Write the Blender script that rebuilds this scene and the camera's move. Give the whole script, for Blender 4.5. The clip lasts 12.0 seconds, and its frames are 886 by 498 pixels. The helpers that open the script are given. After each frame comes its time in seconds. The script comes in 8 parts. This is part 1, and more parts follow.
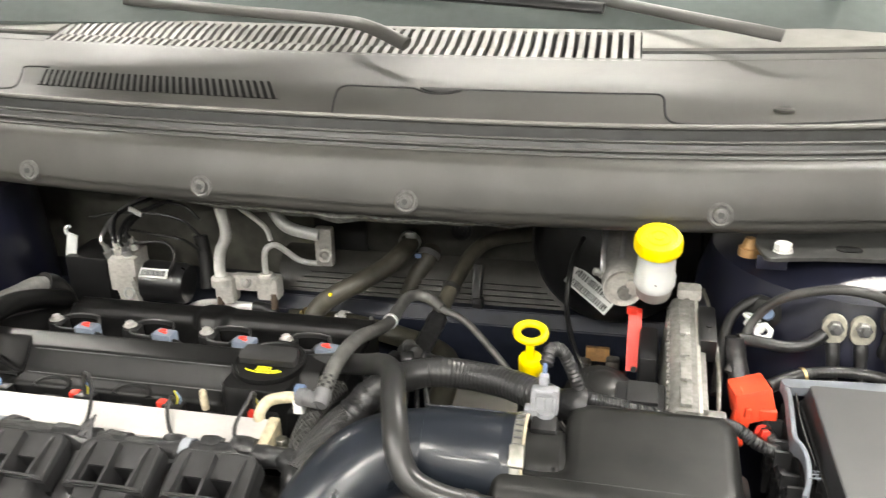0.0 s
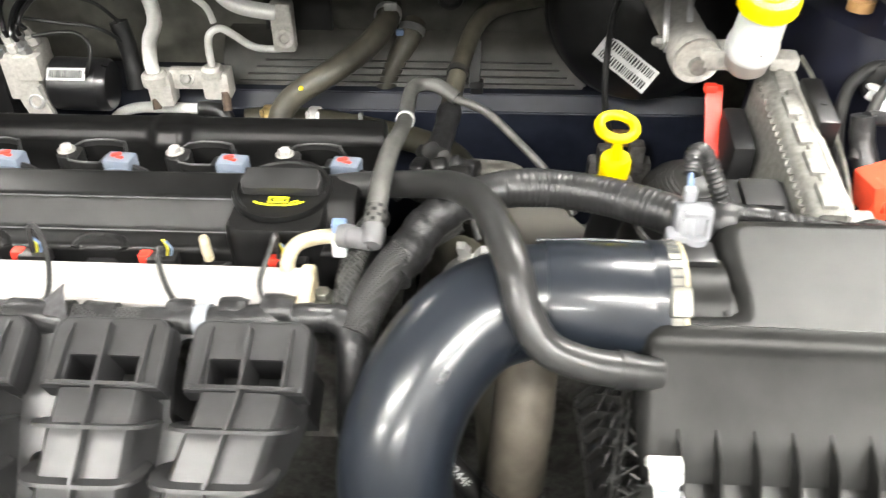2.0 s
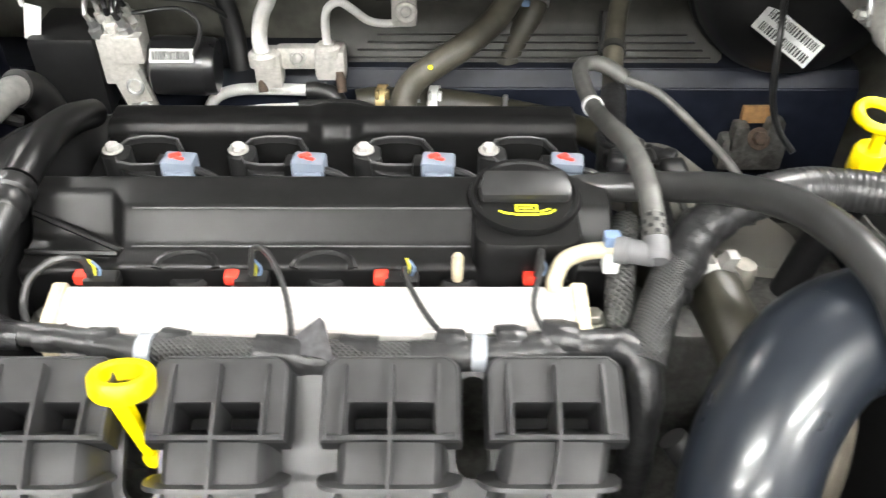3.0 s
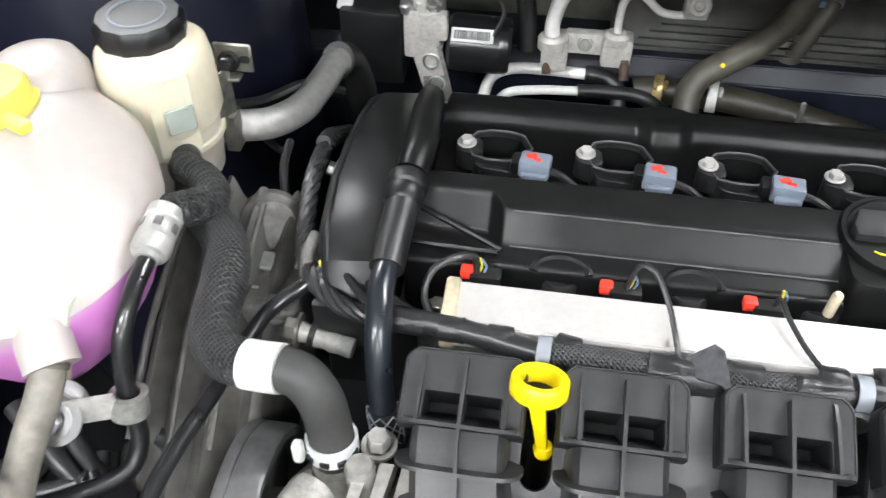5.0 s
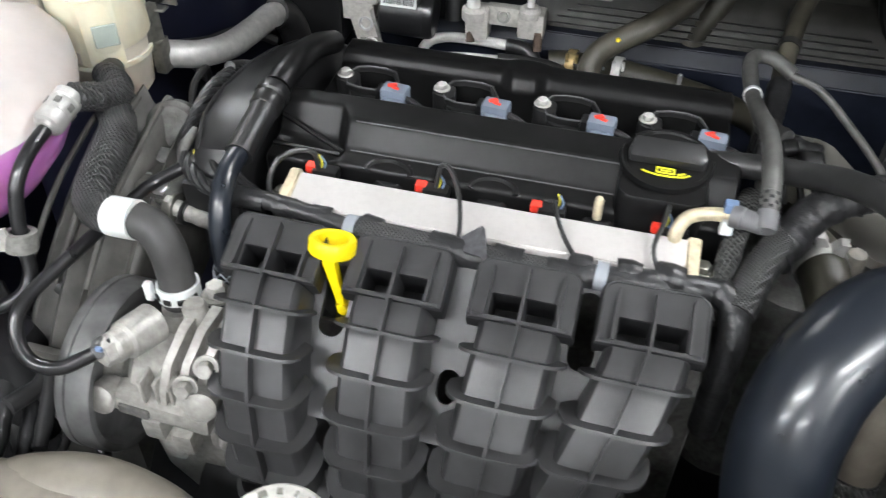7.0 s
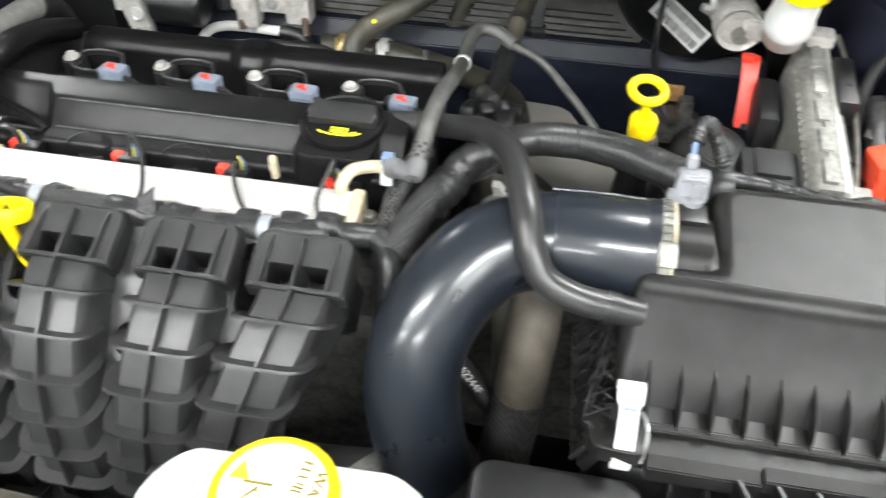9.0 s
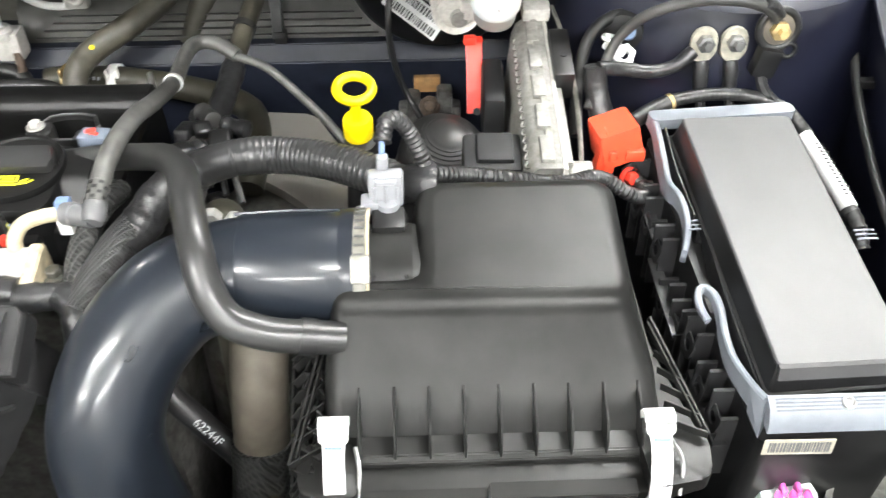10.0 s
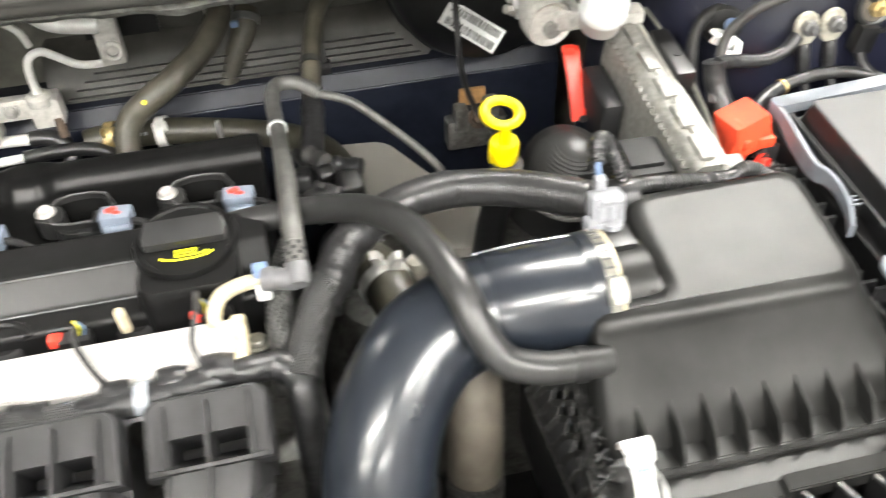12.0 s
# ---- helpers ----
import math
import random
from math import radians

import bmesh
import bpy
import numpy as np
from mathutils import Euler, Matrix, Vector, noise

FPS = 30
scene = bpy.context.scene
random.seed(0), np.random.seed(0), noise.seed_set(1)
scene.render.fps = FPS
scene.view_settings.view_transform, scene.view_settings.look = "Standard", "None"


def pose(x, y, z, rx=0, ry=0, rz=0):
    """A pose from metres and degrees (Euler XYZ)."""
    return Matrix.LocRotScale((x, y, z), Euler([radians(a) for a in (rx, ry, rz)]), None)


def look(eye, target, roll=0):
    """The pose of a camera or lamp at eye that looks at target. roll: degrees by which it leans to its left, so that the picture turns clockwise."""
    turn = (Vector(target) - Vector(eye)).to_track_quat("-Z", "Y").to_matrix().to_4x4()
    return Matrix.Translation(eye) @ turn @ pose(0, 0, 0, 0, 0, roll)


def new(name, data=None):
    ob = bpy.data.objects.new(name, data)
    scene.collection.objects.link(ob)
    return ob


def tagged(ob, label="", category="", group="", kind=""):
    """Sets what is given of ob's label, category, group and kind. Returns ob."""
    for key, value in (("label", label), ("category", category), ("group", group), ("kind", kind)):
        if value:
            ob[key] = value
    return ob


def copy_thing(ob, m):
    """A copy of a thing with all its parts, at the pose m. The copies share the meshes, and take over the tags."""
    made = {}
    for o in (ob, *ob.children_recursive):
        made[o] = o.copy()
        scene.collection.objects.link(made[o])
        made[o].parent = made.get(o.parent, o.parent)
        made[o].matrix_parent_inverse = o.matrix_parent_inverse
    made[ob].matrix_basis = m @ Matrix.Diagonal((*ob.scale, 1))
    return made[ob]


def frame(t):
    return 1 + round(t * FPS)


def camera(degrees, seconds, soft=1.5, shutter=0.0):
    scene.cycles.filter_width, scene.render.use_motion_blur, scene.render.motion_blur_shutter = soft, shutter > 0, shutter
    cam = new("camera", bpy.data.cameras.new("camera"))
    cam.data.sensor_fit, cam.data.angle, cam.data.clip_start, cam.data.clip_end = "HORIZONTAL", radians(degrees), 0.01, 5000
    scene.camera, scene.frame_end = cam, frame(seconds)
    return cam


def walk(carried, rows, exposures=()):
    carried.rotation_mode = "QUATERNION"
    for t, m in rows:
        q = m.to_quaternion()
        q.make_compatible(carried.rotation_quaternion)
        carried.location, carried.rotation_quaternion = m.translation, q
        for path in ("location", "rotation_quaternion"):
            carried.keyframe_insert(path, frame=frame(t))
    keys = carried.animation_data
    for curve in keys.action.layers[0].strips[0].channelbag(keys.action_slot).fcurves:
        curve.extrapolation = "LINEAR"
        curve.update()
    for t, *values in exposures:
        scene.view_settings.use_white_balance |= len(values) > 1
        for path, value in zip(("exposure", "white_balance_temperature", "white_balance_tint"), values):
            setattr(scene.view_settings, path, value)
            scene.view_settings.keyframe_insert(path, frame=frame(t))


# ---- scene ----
cam = camera(55.1, 12.0, soft=1.2, shutter=0.4)
PATH = [
    (0, (0.493, -0.787, 1.297), (0.106, 1.025, 0.543), -0.9),
    (0.5, (0.517, -0.741, 1.259), (0.214, 1.081, 0.492), -0.8),
    (1, (0.505, -0.661, 1.229), (0.271, 1.099, 0.307), -0.8),
    (1.5, (0.421, -0.633, 1.215), (0.26, 1.01, 0.086), -0.5),
    (2, (0.317, -0.621, 1.226), (0.221, 0.965, 0.011), -0.6),
    (2.5, (0.199, -0.592, 1.222), (0.169, 0.962, -0.036), -0.4),
    (3, (0.103, -0.547, 1.212), (0.121, 0.979, -0.08), 0.5),
    (3.5, (0.026, -0.522, 1.227), (0.05, 0.965, -0.111), 0.4),
    (5.3, (-0.081, -0.564, 1.273), (-0.359, 0.831, -0.133), -0.2),
    (5.5, (-0.07, -0.576, 1.273), (-0.382, 0.819, -0.126), -0.4),
    (6, (-0.03, -0.604, 1.266), (-0.392, 0.79, -0.122), -0.5),
    (6.5, (0.044, -0.631, 1.28), (-0.331, 0.767, -0.1), 0.4),
    (7, (0.128, -0.664, 1.286), (-0.241, 0.746, -0.084), 0.5),
    (8.8, (0.32, -0.683, 1.29), (0.031, 0.757, -0.067), 1.3),
    (9, (0.352, -0.681, 1.29), (0.109, 0.769, -0.066), 1.1),
    (9.5, (0.415, -0.657, 1.28), (0.327, 0.812, -0.074), -0.0),
    (10, (0.468, -0.618, 1.261), (0.525, 0.855, -0.089), -0.0),
    (10.5, (0.472, -0.599, 1.255), (0.64, 0.873, -0.089), -0.8),
    (11, (0.459, -0.588, 1.267), (0.696, 0.875, -0.076), -1.7),
    (11.5, (0.391, -0.592, 1.281), (0.67, 0.856, -0.07), -1.9),
    (12, (0.254, -0.58, 1.281), (0.547, 0.859, -0.077), -2.1),
]
LAMP = 122.0
GAIN = [(0, -0.41, 6800, 9), (0.5, -0.40, 6750, 9), (1.0, -0.06, 6700, 9), (1.5, 0.30, 6700, 9), (2.0, 0.27, 6650, 9), (2.5, 0.25, 6600, 9), (3.5, 0.12, 6350, 9), (5.3, -0.6, 6100, 10), (6.0, -0.70, 6100, 10),
        (7.0, -0.70, 6100, 10), (8.8, -0.25, 6200, 8), (9.5, 0.07, 6350, 8), (10.5, 0.25, 6400, 9), (11.5, 0.29, 6550, 9), (12.0, 0.28, 6650, 9)]
walk(cam, [(t, look(eye, target, roll)) for t, eye, target, roll in PATH], GAIN)

# ---------------------------------------------------------------- light
world = bpy.data.worlds.new("world")
scene.world = world
world.use_nodes = True
world.node_tree.nodes["Background"].inputs[0].default_value = (0.9, 0.95, 1.0, 1)
world.node_tree.nodes["Background"].inputs[1].default_value = 0.05


# ---------------------------------------------------------------- materials
def mat(name, color, rough=0.5, metal=0.0, var=0.25, scale=60.0, bump=0.15, fine=900.0, dust=0.0, dust_color=(0.3, 0.29, 0.27),
        coat=0.0, spec=0.5, sss=0.0, trans=0.0, grime=0.0, grime_scale=38.0):
    m = bpy.data.materials.new(name)
    m.use_nodes = True
    nt = m.node_tree
    b = nt.nodes["Principled BSDF"]
    geo = nt.nodes.new("ShaderNodeTexCoord")
    n1 = nt.nodes.new("ShaderNodeTexNoise")
    n1.inputs["Scale"].default_value, n1.inputs["Detail"].default_value = scale, 6
    n2 = nt.nodes.new("ShaderNodeTexNoise")
    n2.inputs["Scale"].default_value, n2.inputs["Detail"].default_value = fine, 3
    for n in (n1, n2):
        nt.links.new(geo.outputs["Object"], n.inputs["Vector"])
    ramp = nt.nodes.new("ShaderNodeValToRGB")
    c = color
    ramp.color_ramp.elements[0].position, ramp.color_ramp.elements[1].position = 0.3, 0.7
    ramp.color_ramp.elements[0].color = (*[v * (1 - var) for v in c], 1)
    ramp.color_ramp.elements[1].color = (*[min(1, v * (1 + var)) for v in c], 1)
    nt.links.new(n1.outputs["Fac"], ramp.inputs["Fac"])
    last = ramp.outputs["Color"]
    if grime:
        g = nt.nodes.new("ShaderNodeTexNoise")
        g.inputs["Scale"].default_value, g.inputs["Detail"].default_value, g.inputs["Roughness"].default_value = grime_scale, 9, 0.68
        nt.links.new(geo.outputs["Object"], g.inputs["Vector"])
        gr = nt.nodes.new("ShaderNodeMapRange")
        gr.inputs["From Min"].default_value, gr.inputs["From Max"].default_value = 0.46, 0.62
        gr.inputs["To Max"].default_value = grime
        nt.links.new(g.outputs["Fac"], gr.inputs["Value"])
        gm = nt.nodes.new("ShaderNodeMix")
        gm.data_type = "RGBA"
        nt.links.new(gr.outputs[0], gm.inputs["Factor"])
        nt.links.new(last, gm.inputs["A"])
        gm.inputs["B"].default_value = (0.028, 0.024, 0.018, 1)
        last = gm.outputs["Result"]
    if dust:
        nrm = nt.nodes.new("ShaderNodeNewGeometry")
        sep = nt.nodes.new("ShaderNodeSeparateXYZ")
        nt.links.new(nrm.outputs["Normal"], sep.inputs[0])
        up = nt.nodes.new("ShaderNodeMapRange")
        up.inputs["From Min"].default_value, up.inputs["From Max"].default_value = 0.2, 1.0
        nt.links.new(sep.outputs["Z"], up.inputs["Value"])
        n3 = nt.nodes.new("ShaderNodeTexNoise")
        n3.inputs["Scale"].default_value, n3.inputs["Detail"].default_value = 25, 8
        nt.links.new(geo.outputs["Object"], n3.inputs["Vector"])
        mul = nt.nodes.new("ShaderNodeMath")
        mul.operation = "MULTIPLY"
        nt.links.new(up.outputs[0], mul.inputs[0])
        nt.links.new(n3.outputs["Fac"], mul.inputs[1])
        mul2 = nt.nodes.new("ShaderNodeMath")
        mul2.operation = "MULTIPLY"
        mul2.inputs[1].default_value = dust
        nt.links.new(mul.outputs[0], mul2.inputs[0])
        mix = nt.nodes.new("ShaderNodeMix")
        mix.data_type = "RGBA"
        nt.links.new(mul2.outputs[0], mix.inputs["Factor"])
        nt.links.new(last, mix.inputs["A"])
        mix.inputs["B"].default_value = (*dust_color, 1)
        last = mix.outputs["Result"]
    nt.links.new(last, b.inputs["Base Color"])
    rr = nt.nodes.new("ShaderNodeMapRange")
    rr.inputs["To Min"].default_value, rr.inputs["To Max"].default_value = max(0.02, rough - 0.025), min(1, rough + 0.035)
    nt.links.new(n1.outputs["Fac"], rr.inputs["Value"])
    nt.links.new(rr.outputs[0], b.inputs["Roughness"])
    if bump:
        bp = nt.nodes.new("ShaderNodeBump")
        bp.inputs["Strength"].default_value, bp.inputs["Distance"].default_value = bump, 0.0006
        nt.links.new(n2.outputs["Fac"], bp.inputs["Height"])
        nt.links.new(bp.outputs[0], b.inputs["Normal"])
    b.inputs["Metallic"].default_value = metal
    b.inputs["Specular IOR Level"].default_value = spec
    b.inputs["Coat Weight"].default_value = coat
    b.inputs["Coat Roughness"].default_value = 0.08
    if sss:
        b.inputs["Subsurface Weight"].default_value = sss
        b.inputs["Subsurface Radius"].default_value = (0.02, 0.015, 0.012)
        b.inputs["Subsurface Scale"].default_value = 0.5
    if trans:
        b.inputs["Transmission Weight"].default_value = trans
    return m


def braid(name, color, scale=950.0, rough=0.5, strength=0.5):
    """Woven sleeve: two crossed waves drive the relief and the tone, which paints thread highlights and dark gaps."""
    m = mat(name, color, rough, var=0.3, bump=0)
    nt = m.node_tree
    co = nt.nodes.new("ShaderNodeTexCoord")
    b = nt.nodes["Principled BSDF"]
    h = []
    for d in ((1, 1, 0.6), (-1, 1, -0.6)):
        mp = nt.nodes.new("ShaderNodeVectorMath")
        mp.operation = "DOT_PRODUCT"
        mp.inputs[1].default_value = tuple(v * scale * 2 for v in d)
        nt.links.new(co.outputs["Object"], mp.inputs[0])
        s = nt.nodes.new("ShaderNodeMath")
        s.operation = "SINE"
        nt.links.new(mp.outputs["Value"], s.inputs[0])
        h.append(s)
    mx = nt.nodes.new("ShaderNodeMath")
    mx.operation = "MAXIMUM"
    nt.links.new(h[0].outputs[0], mx.inputs[0])
    nt.links.new(h[1].outputs[0], mx.inputs[1])
    bp = nt.nodes.new("ShaderNodeBump")
    bp.inputs["Strength"].default_value, bp.inputs["Distance"].default_value = strength, 0.0012
    nt.links.new(mx.outputs[0], bp.inputs["Height"])
    nt.links.new(bp.outputs[0], b.inputs["Normal"])
    # crests painted paler as highlights, hollows darker as shade
    tone = nt.nodes.new("ShaderNodeMapRange")
    tone.inputs["From Min"].default_value, tone.inputs["From Max"].default_value = 0.2, 1.0
    tone.inputs["To Min"].default_value, tone.inputs["To Max"].default_value = 0.35, 2.4
    nt.links.new(mx.outputs[0], tone.inputs["Value"])
    src = b.inputs["Base Color"].links[0].from_socket
    thread = nt.nodes.new("ShaderNodeVectorMath")
    thread.operation = "SCALE"
    nt.links.new(src, thread.inputs[0])
    nt.links.new(tone.outputs[0], thread.inputs["Scale"])
    nt.links.new(thread.outputs[0], b.inputs["Base Color"])
    return m


M_BLACK = mat("black_plastic", (0.0075, 0.0075, 0.008), 0.36, var=0.35, bump=0.12, dust=0.03)
# black plastic parts, and the painted shade inside pockets and grille
M_DEEP = mat("black_plastic_and_cavity_shade", (0.008, 0.008, 0.009), 0.6, var=0.3, bump=0.2)
M_COVER = mat("valve_cover_plastic", (0.0060, 0.0060, 0.0063), 0.32, var=0.30, bump=0.10, dust=0.02, spec=0.20)
# near-black that puts the shade of deep holes into colour
M_HOLESHADE = mat("black_hole_shade", (0.0025, 0.0025, 0.0025), 0.8, var=0.2, bump=0, spec=0.2)
M_EDGEGLINT = mat("edge_highlight_plastic", (0.055, 0.055, 0.056), 0.4, var=0.5, scale=60, bump=0.1)
M_COILBODY = mat("dusty_coil_plastic", (0.011, 0.011, 0.0113), 0.42, var=0.3, bump=0.2)
M_ALUBLACK = mat("pale_coil_rim", (0.075, 0.075, 0.076), 0.4, var=0.3, bump=0.2)
M_MANI = mat("manifold_plastic", (0.030, 0.030, 0.0315), 0.38, var=0.25, bump=0.10, dust=0.05)
M_AIRBOX = mat("airbox_plastic", (0.0125, 0.0125, 0.0122), 0.345, var=0.6, scale=24, bump=0.14, fine=1700, dust=0.05, dust_color=(0.10, 0.098, 0.092), spec=0.23)
M_TUBE = mat("glossy_slate_plastic", (0.0115, 0.0145, 0.0205), 0.28, var=0.08, bump=0.015, coat=0.22)
M_RUBBER = mat("black_rubber", (0.011, 0.011, 0.0115), 0.38, var=0.3, bump=0.12, dust=0.06)
M_HOSE = mat("aged_hose_rubber", (0.056, 0.052, 0.040), 0.5, var=0.4, bump=0.2, dust=0.18, dust_color=(0.22, 0.19, 0.13))
M_OLIVE = mat("dark_olive_hose", (0.034, 0.032, 0.023), 0.45, var=0.35, bump=0.2, dust=0.1, dust_color=(0.15, 0.13, 0.09))
M_PURGE = mat("grey_rubber_line", (0.082, 0.081, 0.077), 0.45, var=0.3, scale=90, bump=0.15)
M_GREYRUB = mat("greyed_rubber_hose", (0.04, 0.039, 0.038), 0.55, var=0.3, scale=50, bump=0.15)
M_GREYHOSE = mat("pale_grey_hose", (0.20, 0.185, 0.16), 0.5, var=0.3, scale=90, bump=0.15)
M_CLIP = mat("pale_clip_plastic", (0.27, 0.29, 0.32), 0.4, var=0.05, bump=0.05)
M_BROWNHOSE = mat("dusty_radiator_hose", (0.10, 0.086, 0.068), 0.65, var=0.3, bump=0.3, dust=0.2)
M_GLOSSHOSE = mat("glossy_black_hose", (0.024, 0.024, 0.024), 0.36, var=0.2, bump=0.06, coat=0.1)
M_TAPE = mat("cloth_tape", (0.02, 0.02, 0.021), 0.33, var=0.5, scale=140, bump=1.4, fine=230)
M_FLAG = mat("shiny_tape_end", (0.075, 0.075, 0.08), 0.24, var=0.4, scale=160, bump=0.6, fine=260)
M_LABEL = mat("yellowed_label_paper", (0.33, 0.315, 0.26), 0.6, var=0.12, scale=200, bump=0.05)
M_CONV = mat("split_loom_plastic", (0.024, 0.024, 0.0245), 0.34, var=0.2, bump=0.1)
M_BRAID = braid("woven_sleeve", (0.026, 0.026, 0.026), 900, 0.45, 0.6)
M_NET = braid("open_mesh_sleeve", (0.026, 0.026, 0.025), 620, 0.45, 0.6)
M_FIREWALL = mat("dusty_firewall_liner", (0.095, 0.093, 0.079), 0.5, var=0.5, scale=24, bump=0.4, dust=0.25, dust_color=(0.14, 0.13, 0.11))
M_CASTDARK = mat("dark_dirty_casting", (0.14, 0.137, 0.13), 0.5, 0.25, var=0.3, scale=120, bump=0.5, fine=500, grime=0.65)
M_WORNSTEEL = mat("worn_pulley_steel", (0.13, 0.13, 0.13), 0.36, 0.5, var=0.3, scale=60, bump=0.2)
M_NAVYDARK = mat("dusty_navy_paint", (0.008, 0.010, 0.0175), 0.42, var=0.35, scale=60, bump=0.15, dust=0.03, spec=0.3)
M_ALU = mat("cast_aluminium", (0.52, 0.505, 0.475), 0.42, 0.25, var=0.12, scale=220, bump=0.4, fine=700, grime=0.18, grime_scale=120)
M_ALUDULL = mat("weathered_cast_aluminium", (0.27, 0.265, 0.25), 0.5, 0.4, var=0.2, scale=180, bump=0.5, fine=600, grime=0.25, grime_scale=110)
M_RAIL = mat("bare_rail_metal", (0.54, 0.52, 0.505), 0.40, 0.35, var=0.05, scale=25, bump=0.08, grime=0.05, grime_scale=190)
M_RAILSTAIN = mat("yellowed_rail_metal", (0.55, 0.48, 0.34), 0.5, 0.35, var=0.3, scale=120, bump=0.2)
M_STEEL = mat("zinc_steel", (0.62, 0.62, 0.62), 0.32, 0.9, var=0.2, scale=90, bump=0.15)
M_PIPE = mat("aluminium_pipe", (0.74, 0.73, 0.71), 0.36, 0.12, var=0.07, scale=140, bump=0.08)
M_BRASS = mat("yellow_zinc", (0.55, 0.42, 0.2), 0.45, 0.7, var=0.3, scale=150)
M_BLACKSTEEL = mat("black_painted_steel", (0.012, 0.012, 0.013), 0.28, 0.1, var=0.2, bump=0.1, coat=0.3)
M_WHITE = mat("white_plastic", (0.68, 0.69, 0.68), 0.4, var=0.06, bump=0.1, sss=0.15)
M_TANK = mat("translucent_tank_plastic", (0.47, 0.43, 0.405), 0.38, var=0.05, bump=0.1, sss=0.5)
M_TANKYEL = mat("yellowed_tank_plastic", (0.7, 0.65, 0.5), 0.38, var=0.07, bump=0.1, sss=0.4)
M_COOLANT = mat("coolant_behind_plastic", (0.46, 0.17, 0.44), 0.35, var=0.18, scale=16, bump=0.1, sss=0.4)
nt_ = M_COOLANT.node_tree
tc_ = nt_.nodes.new("ShaderNodeTexCoord")
dot = nt_.nodes.new("ShaderNodeVectorMath")
dot.operation = "DOT_PRODUCT"
dot.inputs[1].default_value = (0.3, 0.0, -1.0)
nt_.links.new(tc_.outputs["Object"], dot.inputs[0])
lev = nt_.nodes.new("ShaderNodeMapRange")
lev.interpolation_type = "SMOOTHSTEP"
lev.inputs["From Min"].default_value, lev.inputs["From Max"].default_value = -1.000, -0.977
nt_.links.new(dot.outputs["Value"], lev.inputs["Value"])
tint = nt_.nodes.new("ShaderNodeMix")
tint.data_type = "RGBA"
nt_.links.new(lev.outputs[0], tint.inputs["Factor"])
tint.inputs["A"].default_value = (0.47, 0.42, 0.41, 1)
nt_.links.new(nt_.nodes["Principled BSDF"].inputs["Base Color"].links[0].from_socket, tint.inputs["B"])
nt_.links.new(tint.outputs["Result"], nt_.nodes["Principled BSDF"].inputs["Base Color"])
M_FLUID = mat("fluid_behind_plastic", (0.55, 0.5, 0.42), 0.4, var=0.1, bump=0.1, sss=0.3)
M_YELLOW = mat("yellow_plastic", (0.85, 0.66, 0.0), 0.38, var=0.06, bump=0.08)
M_CAPYELLOW = mat("pale_yellow_plastic", (0.76, 0.66, 0.11), 0.4, var=0.08, bump=0.08)
M_RED = mat("red_plastic", (0.75, 0.045, 0.025), 0.42, var=0.08, bump=0.1)
M_ORANGE = mat("orange_red_plastic", (0.8, 0.075, 0.03), 0.42, var=0.1, bump=0.1)
M_GREYCON = mat("grey_connector_plastic", (0.17, 0.20, 0.255), 0.45, var=0.1, bump=0.1)
M_LIGHTGREY = mat("light_grey_plastic", (0.18, 0.195, 0.225), 0.45, var=0.12, bump=0.15)
M_BLUE = mat("blue_plastic", (0.15, 0.22, 0.36), 0.4, var=0.1)
M_PAPER = mat("label_paper", (0.56, 0.57, 0.56), 0.6, var=0.08, scale=200, bump=0.05)
M_INK = mat("label_ink", (0.03, 0.03, 0.03), 0.7, var=0.1, bump=0)
M_NAVY = mat("navy_car_paint", (0.0075, 0.0085, 0.0185), 0.33, var=0.3, scale=20, bump=0.06, coat=0.18, dust=0.02)
M_COWL = mat("weathered_cowl_plastic", (0.046, 0.0445, 0.041), 0.45, var=0.22, scale=14, bump=0.3, fine=1500, dust=0.45, dust_color=(0.10, 0.096, 0.087))
M_SLAT = mat("pale_grille_plastic", (0.15, 0.145, 0.135), 0.5, var=0.2, scale=30, bump=0.2, dust=0.4, dust_color=(0.25, 0.24, 0.22))
M_RIVET = mat("grey_rivet_plastic", (0.085, 0.083, 0.08), 0.45, var=0.3, scale=200, bump=0.2)
M_SEAL = mat("seal_rubber", (0.03, 0.03, 0.03), 0.45, var=0.3, scale=40, bump=0.2, dust=0.1)
M_FELT = mat("fibre_insulation", (0.12, 0.12, 0.11), 0.95, var=0.5, scale=180, bump=1.0, fine=700)
M_LID = mat("silver_lid_plastic", (0.052, 0.052, 0.054), 0.42, 0.0, spec=0.46, var=0.08, scale=25, bump=0.10)
M_GOLD = mat("gold_passivated_metal", (0.45, 0.43, 0.36), 0.42, 0.5, var=0.25, scale=150)
M_PLUGGREY = mat("grey_plug_plastic", (0.25, 0.255, 0.275), 0.45, var=0.12, bump=0.15)
M_ELBOW = mat("grey_elbow_plastic", (0.115, 0.115, 0.12), 0.45, var=0.15, bump=0.15)
M_WOVEN = braid("coarse_woven_sleeve", (0.024, 0.024, 0.024), 820, 0.42, 0.9)
M_PUMP = mat("pump_casting", (0.36, 0.35, 0.325), 0.42, 0.35, var=0.18, scale=160, bump=0.6, fine=600, grime=0.14, grime_scale=110)
M_PULLEY = mat("worn_black_pulley", (0.12, 0.12, 0.12), 0.38, 0.3, var=0.3, scale=60, bump=0.15)
M_DULLPIPE = mat("dull_aluminium_pipe", (0.42, 0.415, 0.40), 0.42, 0.4, var=0.15, scale=110, bump=0.25)
